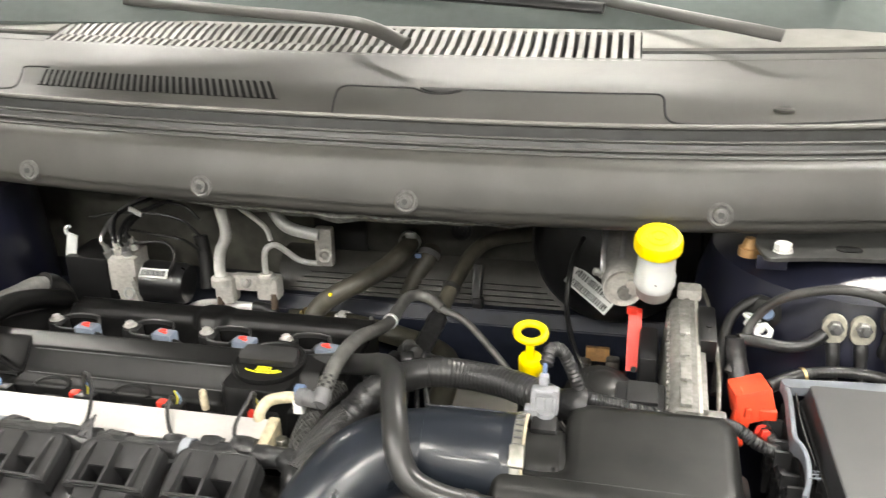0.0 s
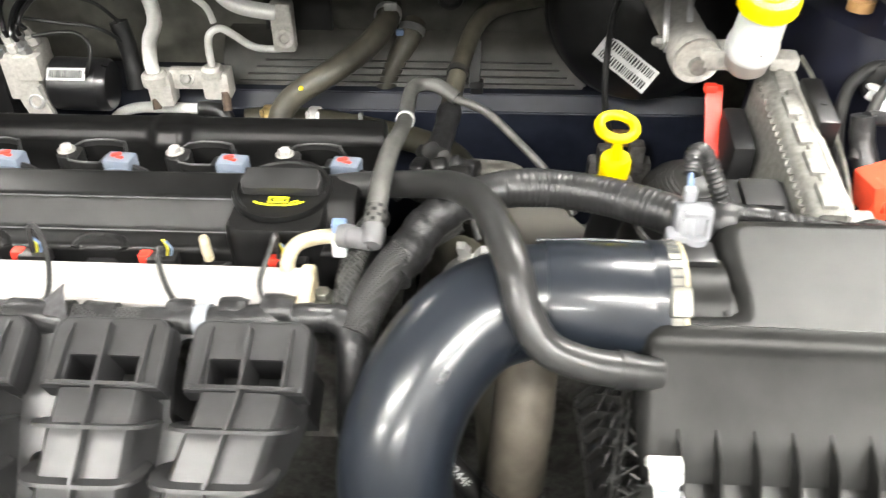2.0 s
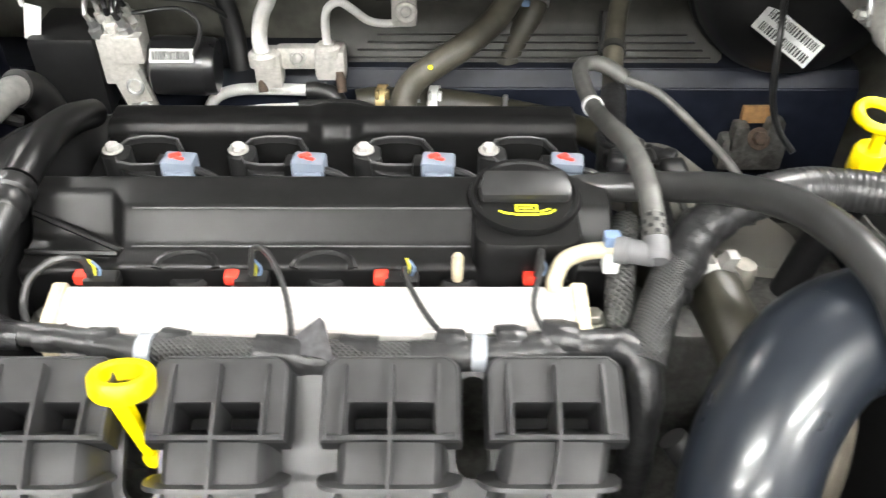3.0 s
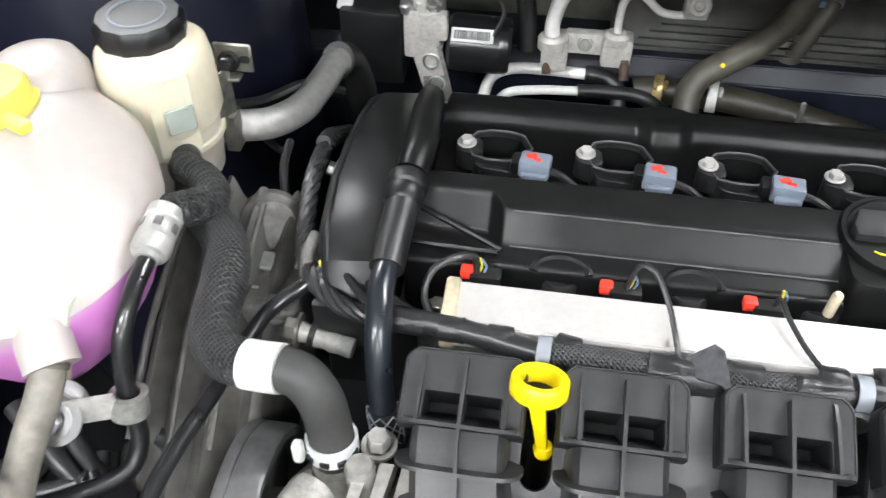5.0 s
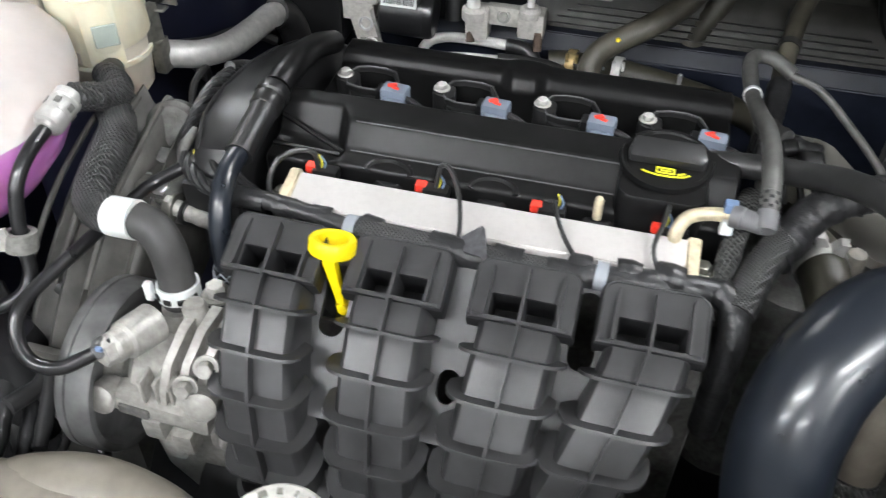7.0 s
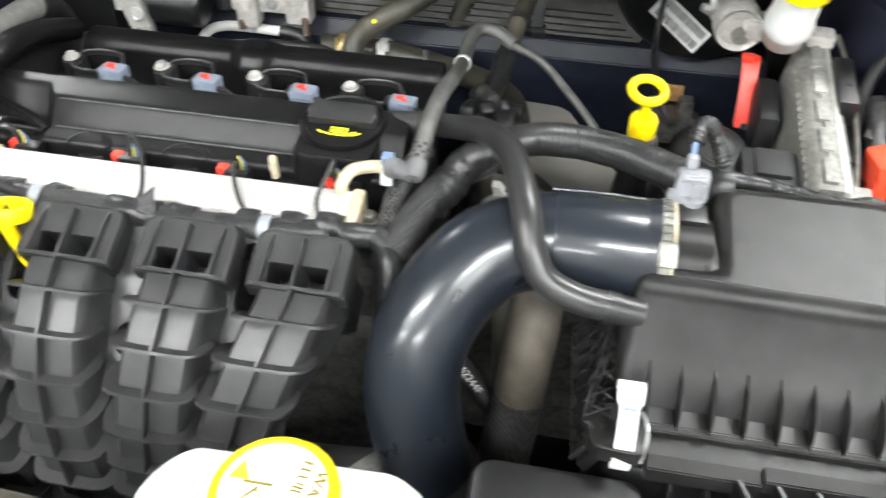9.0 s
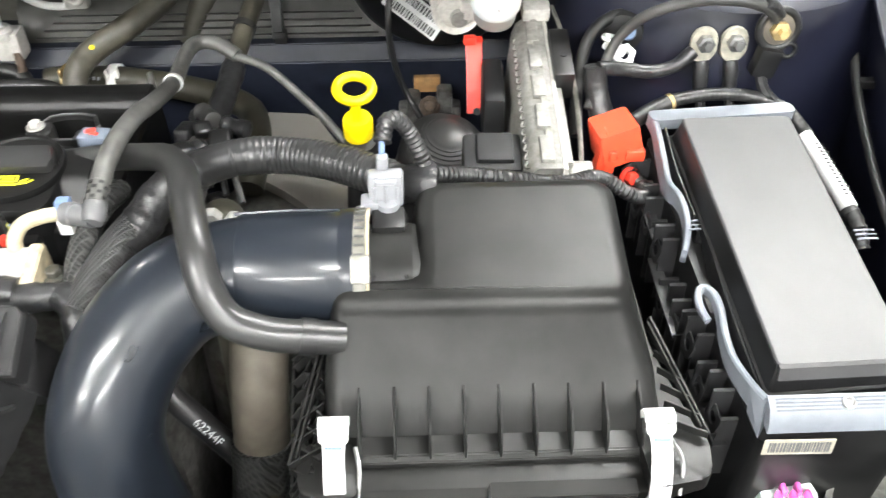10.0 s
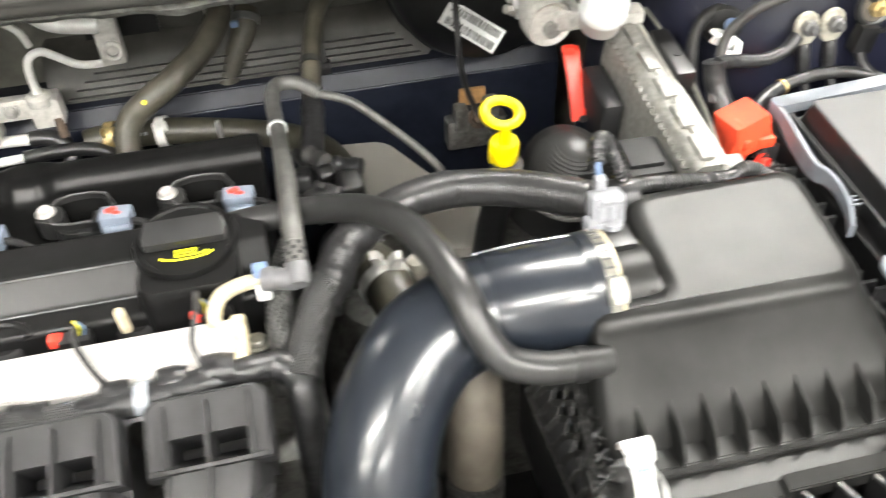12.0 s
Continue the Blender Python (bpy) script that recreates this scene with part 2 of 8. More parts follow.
M_CLAMP = mat("worn_clamp_steel", (0.24, 0.235, 0.21), 0.38, 0.75, var=0.3, scale=120, bump=0.2)
M_LINER = mat("dull_black_liner", (0.040, 0.039, 0.034), 0.45, var=0.5, scale=40, bump=0.25, dust=0.15, dust_color=(0.12, 0.115, 0.1))
M_BRACE = mat("dark_brace_steel", (0.09, 0.09, 0.088), 0.32, 0.6, var=0.3, scale=50, bump=0.15)
M_RIB = mat("greyed_liner_rib", (0.065, 0.065, 0.061), 0.4, var=0.3, scale=60, bump=0.1)
M_LITFLOOR = mat("lit_floor_beige", (0.30, 0.285, 0.26), 0.55, var=0.06, scale=14, bump=0.08)
M_RUST = mat("rusty_metal", (0.07, 0.048, 0.034), 0.8, 0.1, var=0.5, scale=200, bump=0.6)
M_TANPAD = mat("tan_rubber_pad", (0.30, 0.17, 0.07), 0.6, var=0.3, scale=90, bump=0.3)
M_TAN = mat("tan_painted_beam", (0.15, 0.135, 0.11), 0.5, var=0.15, bump=0.2)
M_FLOOR = mat("garage_concrete", (0.32, 0.31, 0.3), 0.6, var=0.2, scale=3, bump=0.3, fine=80)
M_WALL = mat("garage_wall_paint", (0.42, 0.425, 0.43), 0.6, var=0.05, scale=3, bump=0.1, fine=60)
# reflected brightness is put into the glass's paler base colour
M_GLASS = mat("windshield_glass", (0.09, 0.105, 0.10), 0.04, var=0.05, bump=0, coat=1.0)
M_DIRT = mat("dirty_wheel_house", (0.014, 0.0135, 0.0135), 0.6, var=0.45, scale=16, bump=0.6, fine=300, grime=0.7, grime_scale=12)
M_TIMING = mat("matt_timing_cover", (0.0095, 0.0095, 0.010), 0.36, var=0.35, bump=0.15, dust=0.02)
M_SEALER = mat("pale_seam_sealer", (0.10, 0.105, 0.12), 0.5, var=0.3, scale=60)
M_YINK = mat("yellow_print", (0.75, 0.72, 0.02), 0.5, var=0.1, bump=0)
M_PINK = mat("magenta_plastic", (0.75, 0.15, 0.5), 0.4, var=0.1)
M_WIREY = mat("yellow_wire", (0.8, 0.7, 0.05), 0.4, var=0.1, bump=0)

M_LAMP = bpy.data.materials.new("lamp_diffuser")
M_LAMP.use_nodes = True
M_LAMP.node_tree.nodes["Principled BSDF"].inputs["Emission Color"].default_value = (1.0, 0.985, 0.94, 1)
M_LAMP.node_tree.nodes["Principled BSDF"].inputs["Emission Strength"].default_value = LAMP

# ---------------------------------------------------------------- builders
BASE = {}


def thing(name, label, category, at=(0, 0, 0), group="", kind=""):
    ob = new(name)
    ob.location = at
    ob.empty_display_size = 0.02
    BASE[ob.name] = Vector(at)
    return tagged(ob, label, category, group, kind)


def mesh_of(name, bm, material, angle=38):
    me = bpy.data.meshes.new(name)
    bmesh.ops.recalc_face_normals(bm, faces=bm.faces[:])
    bm.to_mesh(me)
    bm.free()
    me.materials.append(material)
    me.polygons.foreach_set("use_smooth", [True] * len(me.polygons))
    me.set_sharp_from_angle(angle=radians(angle))
    return me


def part(name, bm, material, parent, label="", angle=38):
    ob = new(name, mesh_of(name, bm, material, angle))
    ob.parent = parent
    ob.matrix_parent_inverse = Matrix.Translation(-BASE.get(parent.name, Vector()))
    return tagged(ob, label)


def solo(name, bm, material, label, category, group="", kind="", angle=38):
    return tagged(new(name, mesh_of(name, bm, material, angle)), label, category, group, kind)


def aim(p, d, spin=0.0):
    """A matrix with its z axis along d, at p."""
    return Matrix.Translation(p) @ Vector(d).to_track_quat("Z", "Y").to_matrix().to_4x4() @ Matrix.Rotation(radians(spin), 4, "Z")


def box(c, s, bev=0.002, seg=2, m=None, taper=1.0, bm=None):
    """A bevelled box with its middle at c; taper scales its top."""
    b = bmesh.new()
    bmesh.ops.create_cube(b, size=1)
    for v in b.verts:
        k = taper if v.co.z > 0 else 1
        v.co = Vector((v.co.x * s[0] * k, v.co.y * s[1] * k, v.co.z * s[2]))
    if bev:
        bmesh.ops.bevel(b, geom=b.edges[:], offset=bev, segments=seg, affect="EDGES", profile=0.6, clamp_overlap=True)
    b.transform(Matrix.Translation(c) @ (m or Matrix()))
    return join(bm, b)


def join(a, b):
    if a is None:
        return b
    me = bpy.data.meshes.new("tmp")
    b.to_mesh(me)
    b.free()
    a.from_mesh(me)
    bpy.data.meshes.remove(me)
    return a


def prism(poly, h, m=None, bev=0.0, seg=2, bm=None, scale_top=1.0, vertical=False):
    """A polygon in x, y drawn out along z by h."""
    b = bmesh.new()
    n = len(poly)
    cx, cy = sum(p[0] for p in poly) / n, sum(p[1] for p in poly) / n
    lo = [b.verts.new((x, y, 0)) for x, y in poly]
    hi = [b.verts.new((cx + (x - cx) * scale_top, cy + (y - cy) * scale_top, h)) for x, y in poly]
    b.faces.new(lo[::-1])
    top = b.faces.new(hi)
    for i in range(n):
        b.faces.new((lo[i], lo[(i + 1) % n], hi[(i + 1) % n], hi[i]))
    if bev:
        e = b.edges[:] if vertical else top.edges[:]
        bmesh.ops.bevel(b, geom=e, offset=bev, segments=seg, affect="EDGES", profile=0.6, clamp_overlap=True)
    if m:
        b.transform(m)
    return join(bm, b)


def rounded(w, h, r, n=5):
    """A rounded rectangle's outline about the origin."""
    out = []
    for sx, sy, a0 in ((1, 1, 0), (-1, 1, 90), (-1, -1, 180), (1, -1, 270)):
        for i in range(n + 1):
            a = radians(a0 + 90 * i / n)
            out.append((sx * (w / 2 - r) + r * math.cos(a), sy * (h / 2 - r) + r * math.sin(a)))
    return out


def lathe(profile, m=None, seg=28, bm=None, wob=None):
    """Turns (radius, height) pairs about the z axis."""
    b = bmesh.new()
    rings = []
    for r, z in profile:
        if r < 1e-6:
            rings.append([b.verts.new((0, 0, z))])
        else:
            k = [(1 + (wob(i) if wob else 0)) * r for i in range(seg)]
            rings.append([b.verts.new((k[i] * math.cos(2 * math.pi * i / seg), k[i] * math.sin(2 * math.pi * i / seg), z)) for i in range(seg)])
    for a, c in zip(rings, rings[1:]):
        for i in range(seg):
            j = (i + 1) % seg
            if len(a) == 1 and len(c) == 1:
                continue
            if len(a) == 1:
                b.faces.new((a[0], c[j], c[i]))
            elif len(c) == 1:
                b.faces.new((a[i], a[j], c[0]))
            else:
                b.faces.new((a[i], a[j], c[j], c[i]))
    if m:
        b.transform(m)
    return join(bm, b)


def curve(pts, step=0.004):
    """A smooth line through the points, cut into even steps."""
    P = [Vector(p) for p in pts]
    P = [2 * P[0] - P[1]] + P + [2 * P[-1] - P[-2]]
    dense = []
    for i in range(1, len(P) - 2):
        a, b, c, d = P[i - 1:i + 3]
        for k in range(24):
            t = k / 24
            dense.append(0.5 * (2 * b + (c - a) * t + (2 * a - 5 * b + 4 * c - d) * t * t + (3 * b - a - 3 * c + d) * t ** 3))
    dense.append(P[-2])
    out, acc = [dense[0]], 0.0
    for a, b in zip(dense, dense[1:]):
        acc += (b - a).length
        if acc >= step:
            out.append(b)
            acc = 0.0
    if (out[-1] - dense[-1]).length > step * 0.3:
        out.append(dense[-1])
    return out


def tube(pts, r, seg=12, step=0.006, rad=None, bm=None, flat=1.0):
    """A hose along a smooth line. rad(s) scales its radius s metres on."""
    line = curve(pts, step)
    b = bmesh.new()
    rings, s = [], 0.0
    t0 = (line[1] - line[0]).normalized()
    nrm = t0.orthogonal().normalized()
    for i, p in enumerate(line):
        t = (line[min(i + 1, len(line) - 1)] - line[max(i - 1, 0)]).normalized()
        nrm = (nrm - t * nrm.dot(t)).normalized()
        bi = t.cross(nrm)
        k = r * (rad(s) if rad else 1.0)
        rings.append([b.verts.new(p + nrm * (k * math.cos(2 * math.pi * j / seg)) + bi * (k * flat * math.sin(2 * math.pi * j / seg))) for j in range(seg)])
        if i + 1 < len(line):
            s += (line[i + 1] - p).length
    for a, c in zip(rings, rings[1:]):
        for j in range(seg):
            b.faces.new((a[j], a[(j + 1) % seg], c[(j + 1) % seg], c[j]))
    b.faces.new(rings[0][::-1])
    b.faces.new(rings[-1])
    return join(bm, b)


def twisted(pts, r, spread, strands, pitch):
    """Strands of radius r wound about a smooth line."""
    line = curve(pts, 0.005)
    out = []
    for k in range(strands):
        row, d = [], 0.0
        for i, p in enumerate(line):
            t = (line[min(i + 1, len(line) - 1)] - line[max(i - 1, 0)]).normalized()
            u = t.orthogonal().normalized() if i == 0 else (u - t * u.dot(t)).normalized()
            a = 2 * math.pi * (d / pitch + k / strands)
            row.append(p + (u * math.cos(a) + t.cross(u) * math.sin(a)) * spread)
            d += 0.005
        out.append(tube(row, r, 8, 0.005))
    return out


def ribbed(pitch, depth=0.1):
    return lambda s: 1 + depth * math.sin(2 * math.pi * s / pitch)


def lumpy(seed, amount=0.08):
    return lambda s: 1 + amount * noise.noise(Vector((s * 60, seed, 0))) + amount * 0.6 * noise.noise(Vector((s * 210, seed, 3)))


def loft(sections, caps=True, bm=None):
    """Skins closed loops of equal length."""
    b = bmesh.new()
    R = [[b.verts.new(p) for p in s] for s in sections]
    n = len(R[0])
    for a, c in zip(R, R[1:]):
        for j in range(n):
            b.faces.new((a[j], a[(j + 1) % n], c[(j + 1) % n], c[j]))
    if caps:
        b.faces.new(R[0][::-1])
        b.faces.new(R[-1])
    return join(bm, b)


def extrude_x(profile, x0, x1, bm=None, bev=0.0, seg=2):
    """A closed y, z outline drawn out from x0 to x1."""
    b = bmesh.new()
    A = [b.verts.new((x0, y, z)) for y, z in profile]
    B = [b.verts.new((x1, y, z)) for y, z in profile]
    n = len(profile)
    b.faces.new(A[::-1])
    b.faces.new(B)
    for i in range(n):
        b.faces.new((A[i], A[(i + 1) % n], B[(i + 1) % n], B[i]))
    if bev:
        bmesh.ops.bevel(b, geom=b.edges[:], offset=bev, segments=seg, affect="EDGES", clamp_overlap=True)
    return join(bm, b)


def hexbolt(p, d, r=0.007, h=0.006, bm=None, washer=1.5):
    b = lathe([(0, 0), (r * washer, 0), (r * washer, h * 0.25), (r * 1.15, h * 0.3)], aim(p, d), 20, bm)
    return lathe([(r * 1.0, h * 0.25), (r, h), (r * 0.85, h * 1.12), (0, h * 1.12)], aim(p, d), 6, b)


def ring(p, d, R, r, seg=28, bm=None):
    m = aim(p, d)
    pts = []
    b = bmesh.new()
    rows = []
    for i in range(seg):
        a = 2 * math.pi * i / seg
        rows.append([b.verts.new(m @ Vector(((R + r * math.cos(t)) * math.cos(a), (R + r * math.cos(t)) * math.sin(a), r * math.sin(t)))) for t in [2 * math.pi * j / 10 for j in range(10)]])
    for i in range(seg):
        for j in range(10):
            A, B = rows[i], rows[(i + 1) % seg]
            b.faces.new((A[j], B[j], B[(j + 1) % 10], A[(j + 1) % 10]))
    return join(bm, b)


def strap(pts, w, h):
    """A flat strap standing on edge along a line, w thick and h high (h may change along it)."""
    line = curve(pts, 0.003)
    n = len(line)
    secs = []
    for i, p in enumerate(line):
        p = Vector(p)
        d = Vector(line[min(i + 1, n - 1)]) - Vector(line[max(i - 1, 0)])
        s = Vector((d.y, -d.x, 0)).normalized() * w / 2
        hh = h(i / (n - 1)) if callable(h) else h
        c = min(w, hh) * 0.22
        k = (w / 2 - c) / (w / 2)
        up = Vector((0, 0, 1))
        secs.append([p + s * k, p + s - up * c, p + s - up * (hh - c), p + s * k - up * hh, p - s * k - up * hh, p - s - up * (hh - c), p - s - up * c, p - s * k])
    return loft(secs)


def band(p, d, r, w, t=0.0015, bm=None):
    """A clamp band of width w round the line d through p."""
    return lathe([(r, -w / 2), (r + t, -w / 2), (r + t, w / 2), (r, w / 2), (r, -w / 2)], aim(p, d), 28, bm)


def bar(p, q, w, h):
    """A thin bar from p to q, w wide and h high."""
    p, q = Vector(p), Vector(q)
    d = q - p
    x = d.normalized()
    y = Vector((0, 0, 1)).cross(x).normalized()
    z = x.cross(y)
    m = Matrix((x, y, z)).transposed().to_4x4()
    m.translation = (p + q) / 2
    return moved(box((0, 0, 0), (d.length, w, h), min(w, h) * 0.25, 1), m)


def moved(b, m):
    b.transform(m)
    return b


def inset(pts, d):
    """An outline moved inwards by d; its points run clockwise or not."""
    n = len(pts)
    area = sum(pts[i][0] * pts[(i + 1) % n][1] - pts[(i + 1) % n][0] * pts[i][1] for i in range(n))
    s = 1 if area > 0 else -1
    out = []
    for i in range(n):
        p, a, b = Vector(pts[i]), Vector(pts[i - 1]), Vector(pts[(i + 1) % n])
        u, v = (p - a).normalized(), (b - p).normalized()
        n1, n2 = Vector((-u.y, u.x)) * s, Vector((-v.y, v.x)) * s
        k = n1 + n2
        out.append(tuple(p + k * (d / max(0.3, 1 + n1.dot(n2)))))
    return out


def holed_plate(m, w, h, t, hw, hh, oy=0.0):
    """A plate with an oblong hole through it."""
    o, i = rounded(w, h, 0.004, 5), rounded(hw, hh, hw * 0.49, 5)
    i = [(x, y + oy) for x, y in i]
    b = bmesh.new()
    R = [[b.verts.new(m @ Vector((x, y, z))) for x, y in P] for P, z in ((o, -t), (o, 0), (i, 0), (i, -t))]
    k = len(o)
    for a, c in zip(R, R[1:] + R[:1]):
        for j in range(k):
            b.faces.new((a[j], a[(j + 1) % k], c[(j + 1) % k], c[j]))
    return b

# ---------------------------------------------------------------- garage
solo("floor", box((0, 0, -0.05), (9.4, 9.4, 0.1), 0), M_FLOOR, "grey concrete garage floor under the car", "floor", kind="structure")
tagged(solo("ceiling", box((0, 0, 2.80), (9.4, 9.4, 0.1), 0), M_WALL, "white painted garage ceiling with added strip lamps", "ceiling"), kind="structure")
for nm, c, s in (("wall_north", (0, 4.65, 1.65), (9.4, 0.1, 3.3)), ("wall_south", (0, -4.65, 1.65), (9.4, 0.1, 3.3)),
                 ("wall_east", (4.65, 0, 1.65), (0.1, 9.2, 3.3)), ("wall_west", (-4.65, 0, 1.65), (0.1, 9.2, 3.3))):
    solo(nm, box(c, s, 0), M_WALL, "plain white painted garage wall", "wall", kind="structure")


def strip_light(x, y, along="x", n=1.3):
    lamp = thing("ceiling_light", "added white strip lamp, out of view under the ceiling", "ceiling light", (x, y, 2.75), "garage strip lamps")
    r = Matrix.Rotation(radians(90), 4, "Z") if along == "y" else Matrix()
    part("housing", box((x, y, 2.725), (n, 0.26, 0.05), 0.005, 1, r), M_WHITE, lamp)
    part("diffuser", box((x, y, 2.685), (n - 0.04, 0.22, 0.028), 0.008, 2, r), M_LAMP, lamp, "glowing frosted diffuser")


# unseen lamps, added and placed to brighten firewall, rear cowl and airbox
for x, y in ((-2.3, -2.9), (2.5, -2.9), (0.1, -3.7), (-1.0, -1.9), (1.3, -1.9), (-1.6, 1.7), (0.2, 2.1), (1.5, 0.72)):
    strip_light(x, y)

# ---------------------------------------------------------------- car body round the bay
def smooth_poly(pts, r, n=5):
    """Rounds the corners of an outline."""
    out = []
    N = len(pts)
    for i in range(N):
        p, a, b = Vector(pts[i]), Vector(pts[i - 1]), Vector(pts[(i + 1) % N])
        da, db = (a - p), (b - p)
        k = min(r, da.length * 0.45, db.length * 0.45)
        s, e = p + da.normalized() * k, p + db.normalized() * k
        for j in range(n + 1):
            t = j / n
            q = s * (1 - t) ** 2 + p * 2 * t * (1 - t) + e * t * t
            out.append((q.x, q.y))
    return out


car = thing("car_body", "dark navy painted car body around the open engine bay", "car body", (0.12, 0, 0.0))
part("firewall", extrude_x([(0.42, 0.35), (0.42, 0.70), (0.415, 0.80), (0.43, 0.98), (0.45, 0.98), (0.45, 0.35)], -0.75, 0.95, bev=0.004), M_FIREWALL, car,
     "black insulated firewall")
part("crossmember", extrude_x([(0.33, 0.42), (0.33, 0.715), (0.345, 0.733), (0.415, 0.737), (0.415, 0.42)], -0.6, 0.6, bev=0.0015), M_NAVYDARK, car)
part("undertray", box((0.12, 0, 0.15), (1.7, 1.3, 0.3), 0.004), M_DEEP, car, "black splash shield")
part("front_panel", box((0.12, -0.62, 0.5), (1.7, 0.04, 0.44), 0.006), M_DEEP, car)
part("side_panel", box((-0.76, 0, 0.58), (0.04, 1.3, 0.75), 0.01), M_NAVY, car)
part("side_panel", box((0.98, 0, 0.52), (0.04, 1.3, 0.62), 0.01), M_NAVY, car)
# strut tower: rounded drum with a domed shoulder
part("strut_tower", lathe([(0.19, 0.35), (0.175, 0.80), (0.168, 0.885), (0.155, 0.925), (0.125, 0.945), (0, 0.95)], Matrix.Translation((0.765, 0.185, 0)), 40), M_NAVY, car)
part("strut_tower", lathe([(0.19, 0.35), (0.175, 0.80), (0.168, 0.885), (0.155, 0.925), (0.125, 0.945), (0, 0.95)], Matrix.Translation((-0.53, 0.23, 0)), 40), M_NAVY, car)
# fender rail on the far side of the fuse box
secs, seal = [], []
for y, x, z in ((0.40, 0.945, 0.955), (0.15, 0.892, 0.935), (0.02, 0.862, 0.912), (-0.10, 0.838, 0.893), (-0.19, 0.836, 0.875), (-0.32, 0.84, 0.85), (-0.60, 0.83, 0.80)):
    secs.append([(x, y, z), (x + 0.002, y, z + 0.003), (x + 0.009, y, z + 0.003), (x + 0.012, y, z - 0.002), (x + 0.016, y, z - 0.03), (x + 0.040, y, z - 0.045), (x + 0.05, y, z - 0.4), (x + 0.028, y, z - 0.22), (x + 0.012, y, z - 0.05)])
    seal.append((x + 0.001, y, z + 0.003))
part("fender_rail", loft(secs), M_NAVY, car)
part("seam_sealer", tube(seal[:5], 0.0007, 6, 0.008, lumpy(4, 0.5)), M_SEALER, car, "pale line of seam sealer")
part("seam_sealer", tube([(a + 0.010, b, c) for a, b, c in seal[:5]], 0.0006, 6, 0.008, lumpy(9, 0.5)), M_SEALER, car, "pale line of seam sealer")
part("wheel_house", loft([[(x, y, z) for x, z in ((0.905, 0.80 + dz), (0.925, 0.835 + dz), (1.0, 0.85 + dz), (1.14, 0.86 + dz), (1.14, 0.6), (0.905, 0.6))] for y, dz in ((0.45, 0.055), (0.15, 0.045), (0.0, 0.025), (-0.12, 0.0))]), M_DIRT, car, "dirty brown-grey wheel house")

part("inner_fender", loft([[(x, y, z + dz) for x, z in ((0.882, 0.83), (0.895, 0.838), (0.915, 0.80), (0.94, 0.812), (1.0, 0.77), (1.14, 0.79), (1.14, 0.5), (0.882, 0.5))] for y, dz in ((-0.115, 0.0), (-0.3, -0.03), (-0.6, -0.07))]), M_NAVY, car)
part("fender_top", loft([[(x, y, z) for x, z in ((0.90 + dx, 0.93 + dz), (0.915 + dx, 0.99 + dz), (1.0, 1.02 + dz), (1.12, 1.0 + dz), (1.12, 0.8), (0.90 + dx, 0.8))] for y, dx, dz in ((0.95, 0.09, 0.09), (0.6, 0.06, 0.07), (0.35, 0.02, 0.03), (0.16, 0.0, 0.0))]), M_NAVY, car)
part("front_beam", tube([(-0.6, -0.47, 0.70), (-0.25, -0.43, 0.715), (-0.05, -0.425, 0.70), (0.3, -0.45, 0.70), (0.9, -0.5, 0.68)], 0.035, 14, 0.02), M_TAN, car, "tan painted front cross beam")

# ---------------------------------------------------------------- cowl and windshield
def cowl_y(x):
    return 0.048 + (0.11 if x < 0.4 else 0.3) * (x - 0.4) ** 2


def cowl_skin(profile, x0, x1, n=30, thick=0.004):
    """Draws an open y, z line along the cowl's bowed front edge, with a thickness."""
    lo = profile + [(y, z - thick) for y, z in profile[::-1]]
    out = []
    for i in range(n + 1):
        x = x0 + (x1 - x0) * i / n
        out.append([(x, cowl_y(x) + y, z) for y, z in lo])
    return loft(out)


cowl = thing("cowl_panel", "weathered dark grey plastic cowl panel below the windshield", "cowl panel", (0.2, 0.1, 0.98))
part("front_strip", cowl_skin([(0.054, 0.9672), (0.036, 0.9722), (0.026, 0.977), (0.021, 0.984), (0.021, 0.992), (0.025, 1.006), (0.034, 1.034), (0.042, 1.041), (0.054, 1.043)], -0.75, 0.79), M_COWL, cowl)
part("seal_channel", cowl_skin([(0.052, 1.041), (0.060, 1.036), (0.066, 1.036), (0.070, 1.043), (0.078, 1.043), (0.082, 1.036), (0.098, 1.037), (0.102, 1.046),
                                (0.108, 1.046), (0.113, 1.042), (0.122, 1.044), (0.124, 1.056), (0.130, 1.058)], -0.75, 0.80), M_SEAL, cowl, "dark rubber hood seal in a channel")
for yo, z, r, mt in ((0.127, 1.0605, 0.0030, M_SLAT), (0.103, 1.0485, 0.0018, M_COWL), (0.074, 1.0455, 0.0022, M_COWL), (0.054, 1.0440, 0.0014, M_COWL)):
    part("seal_lip", tube([(-0.75 + 1.555 * i / 24, cowl_y(-0.75 + 1.555 * i / 24) + yo, z) for i in range(25)], r, 8, 0.03), mt, cowl, "greyed lip of the seal")
part("upper_panel", cowl_skin([(0.126, 1.052), (0.132, 1.054), (0.20, 1.066), (0.262, 1.076), (0.30, 1.083), (0.345, 1.094), (0.356, 1.098)], -0.75, 0.85), M_COWL, cowl)
part("end_seal", tube([(0.812, cowl_y(0.80) + 0.02, 1.03), (0.835, cowl_y(0.84) + 0.09, 1.052), (0.853, cowl_y(0.85) + 0.16, 1.062), (0.862, cowl_y(0.85) + 0.26, 1.078), (0.90, cowl_y(0.89) + 0.36, 1.10), (0.93, cowl_y(0.92) + 0.45, 1.118)], 0.009, 12, 0.01), M_SEAL, cowl, "rubber seal along the panel end")
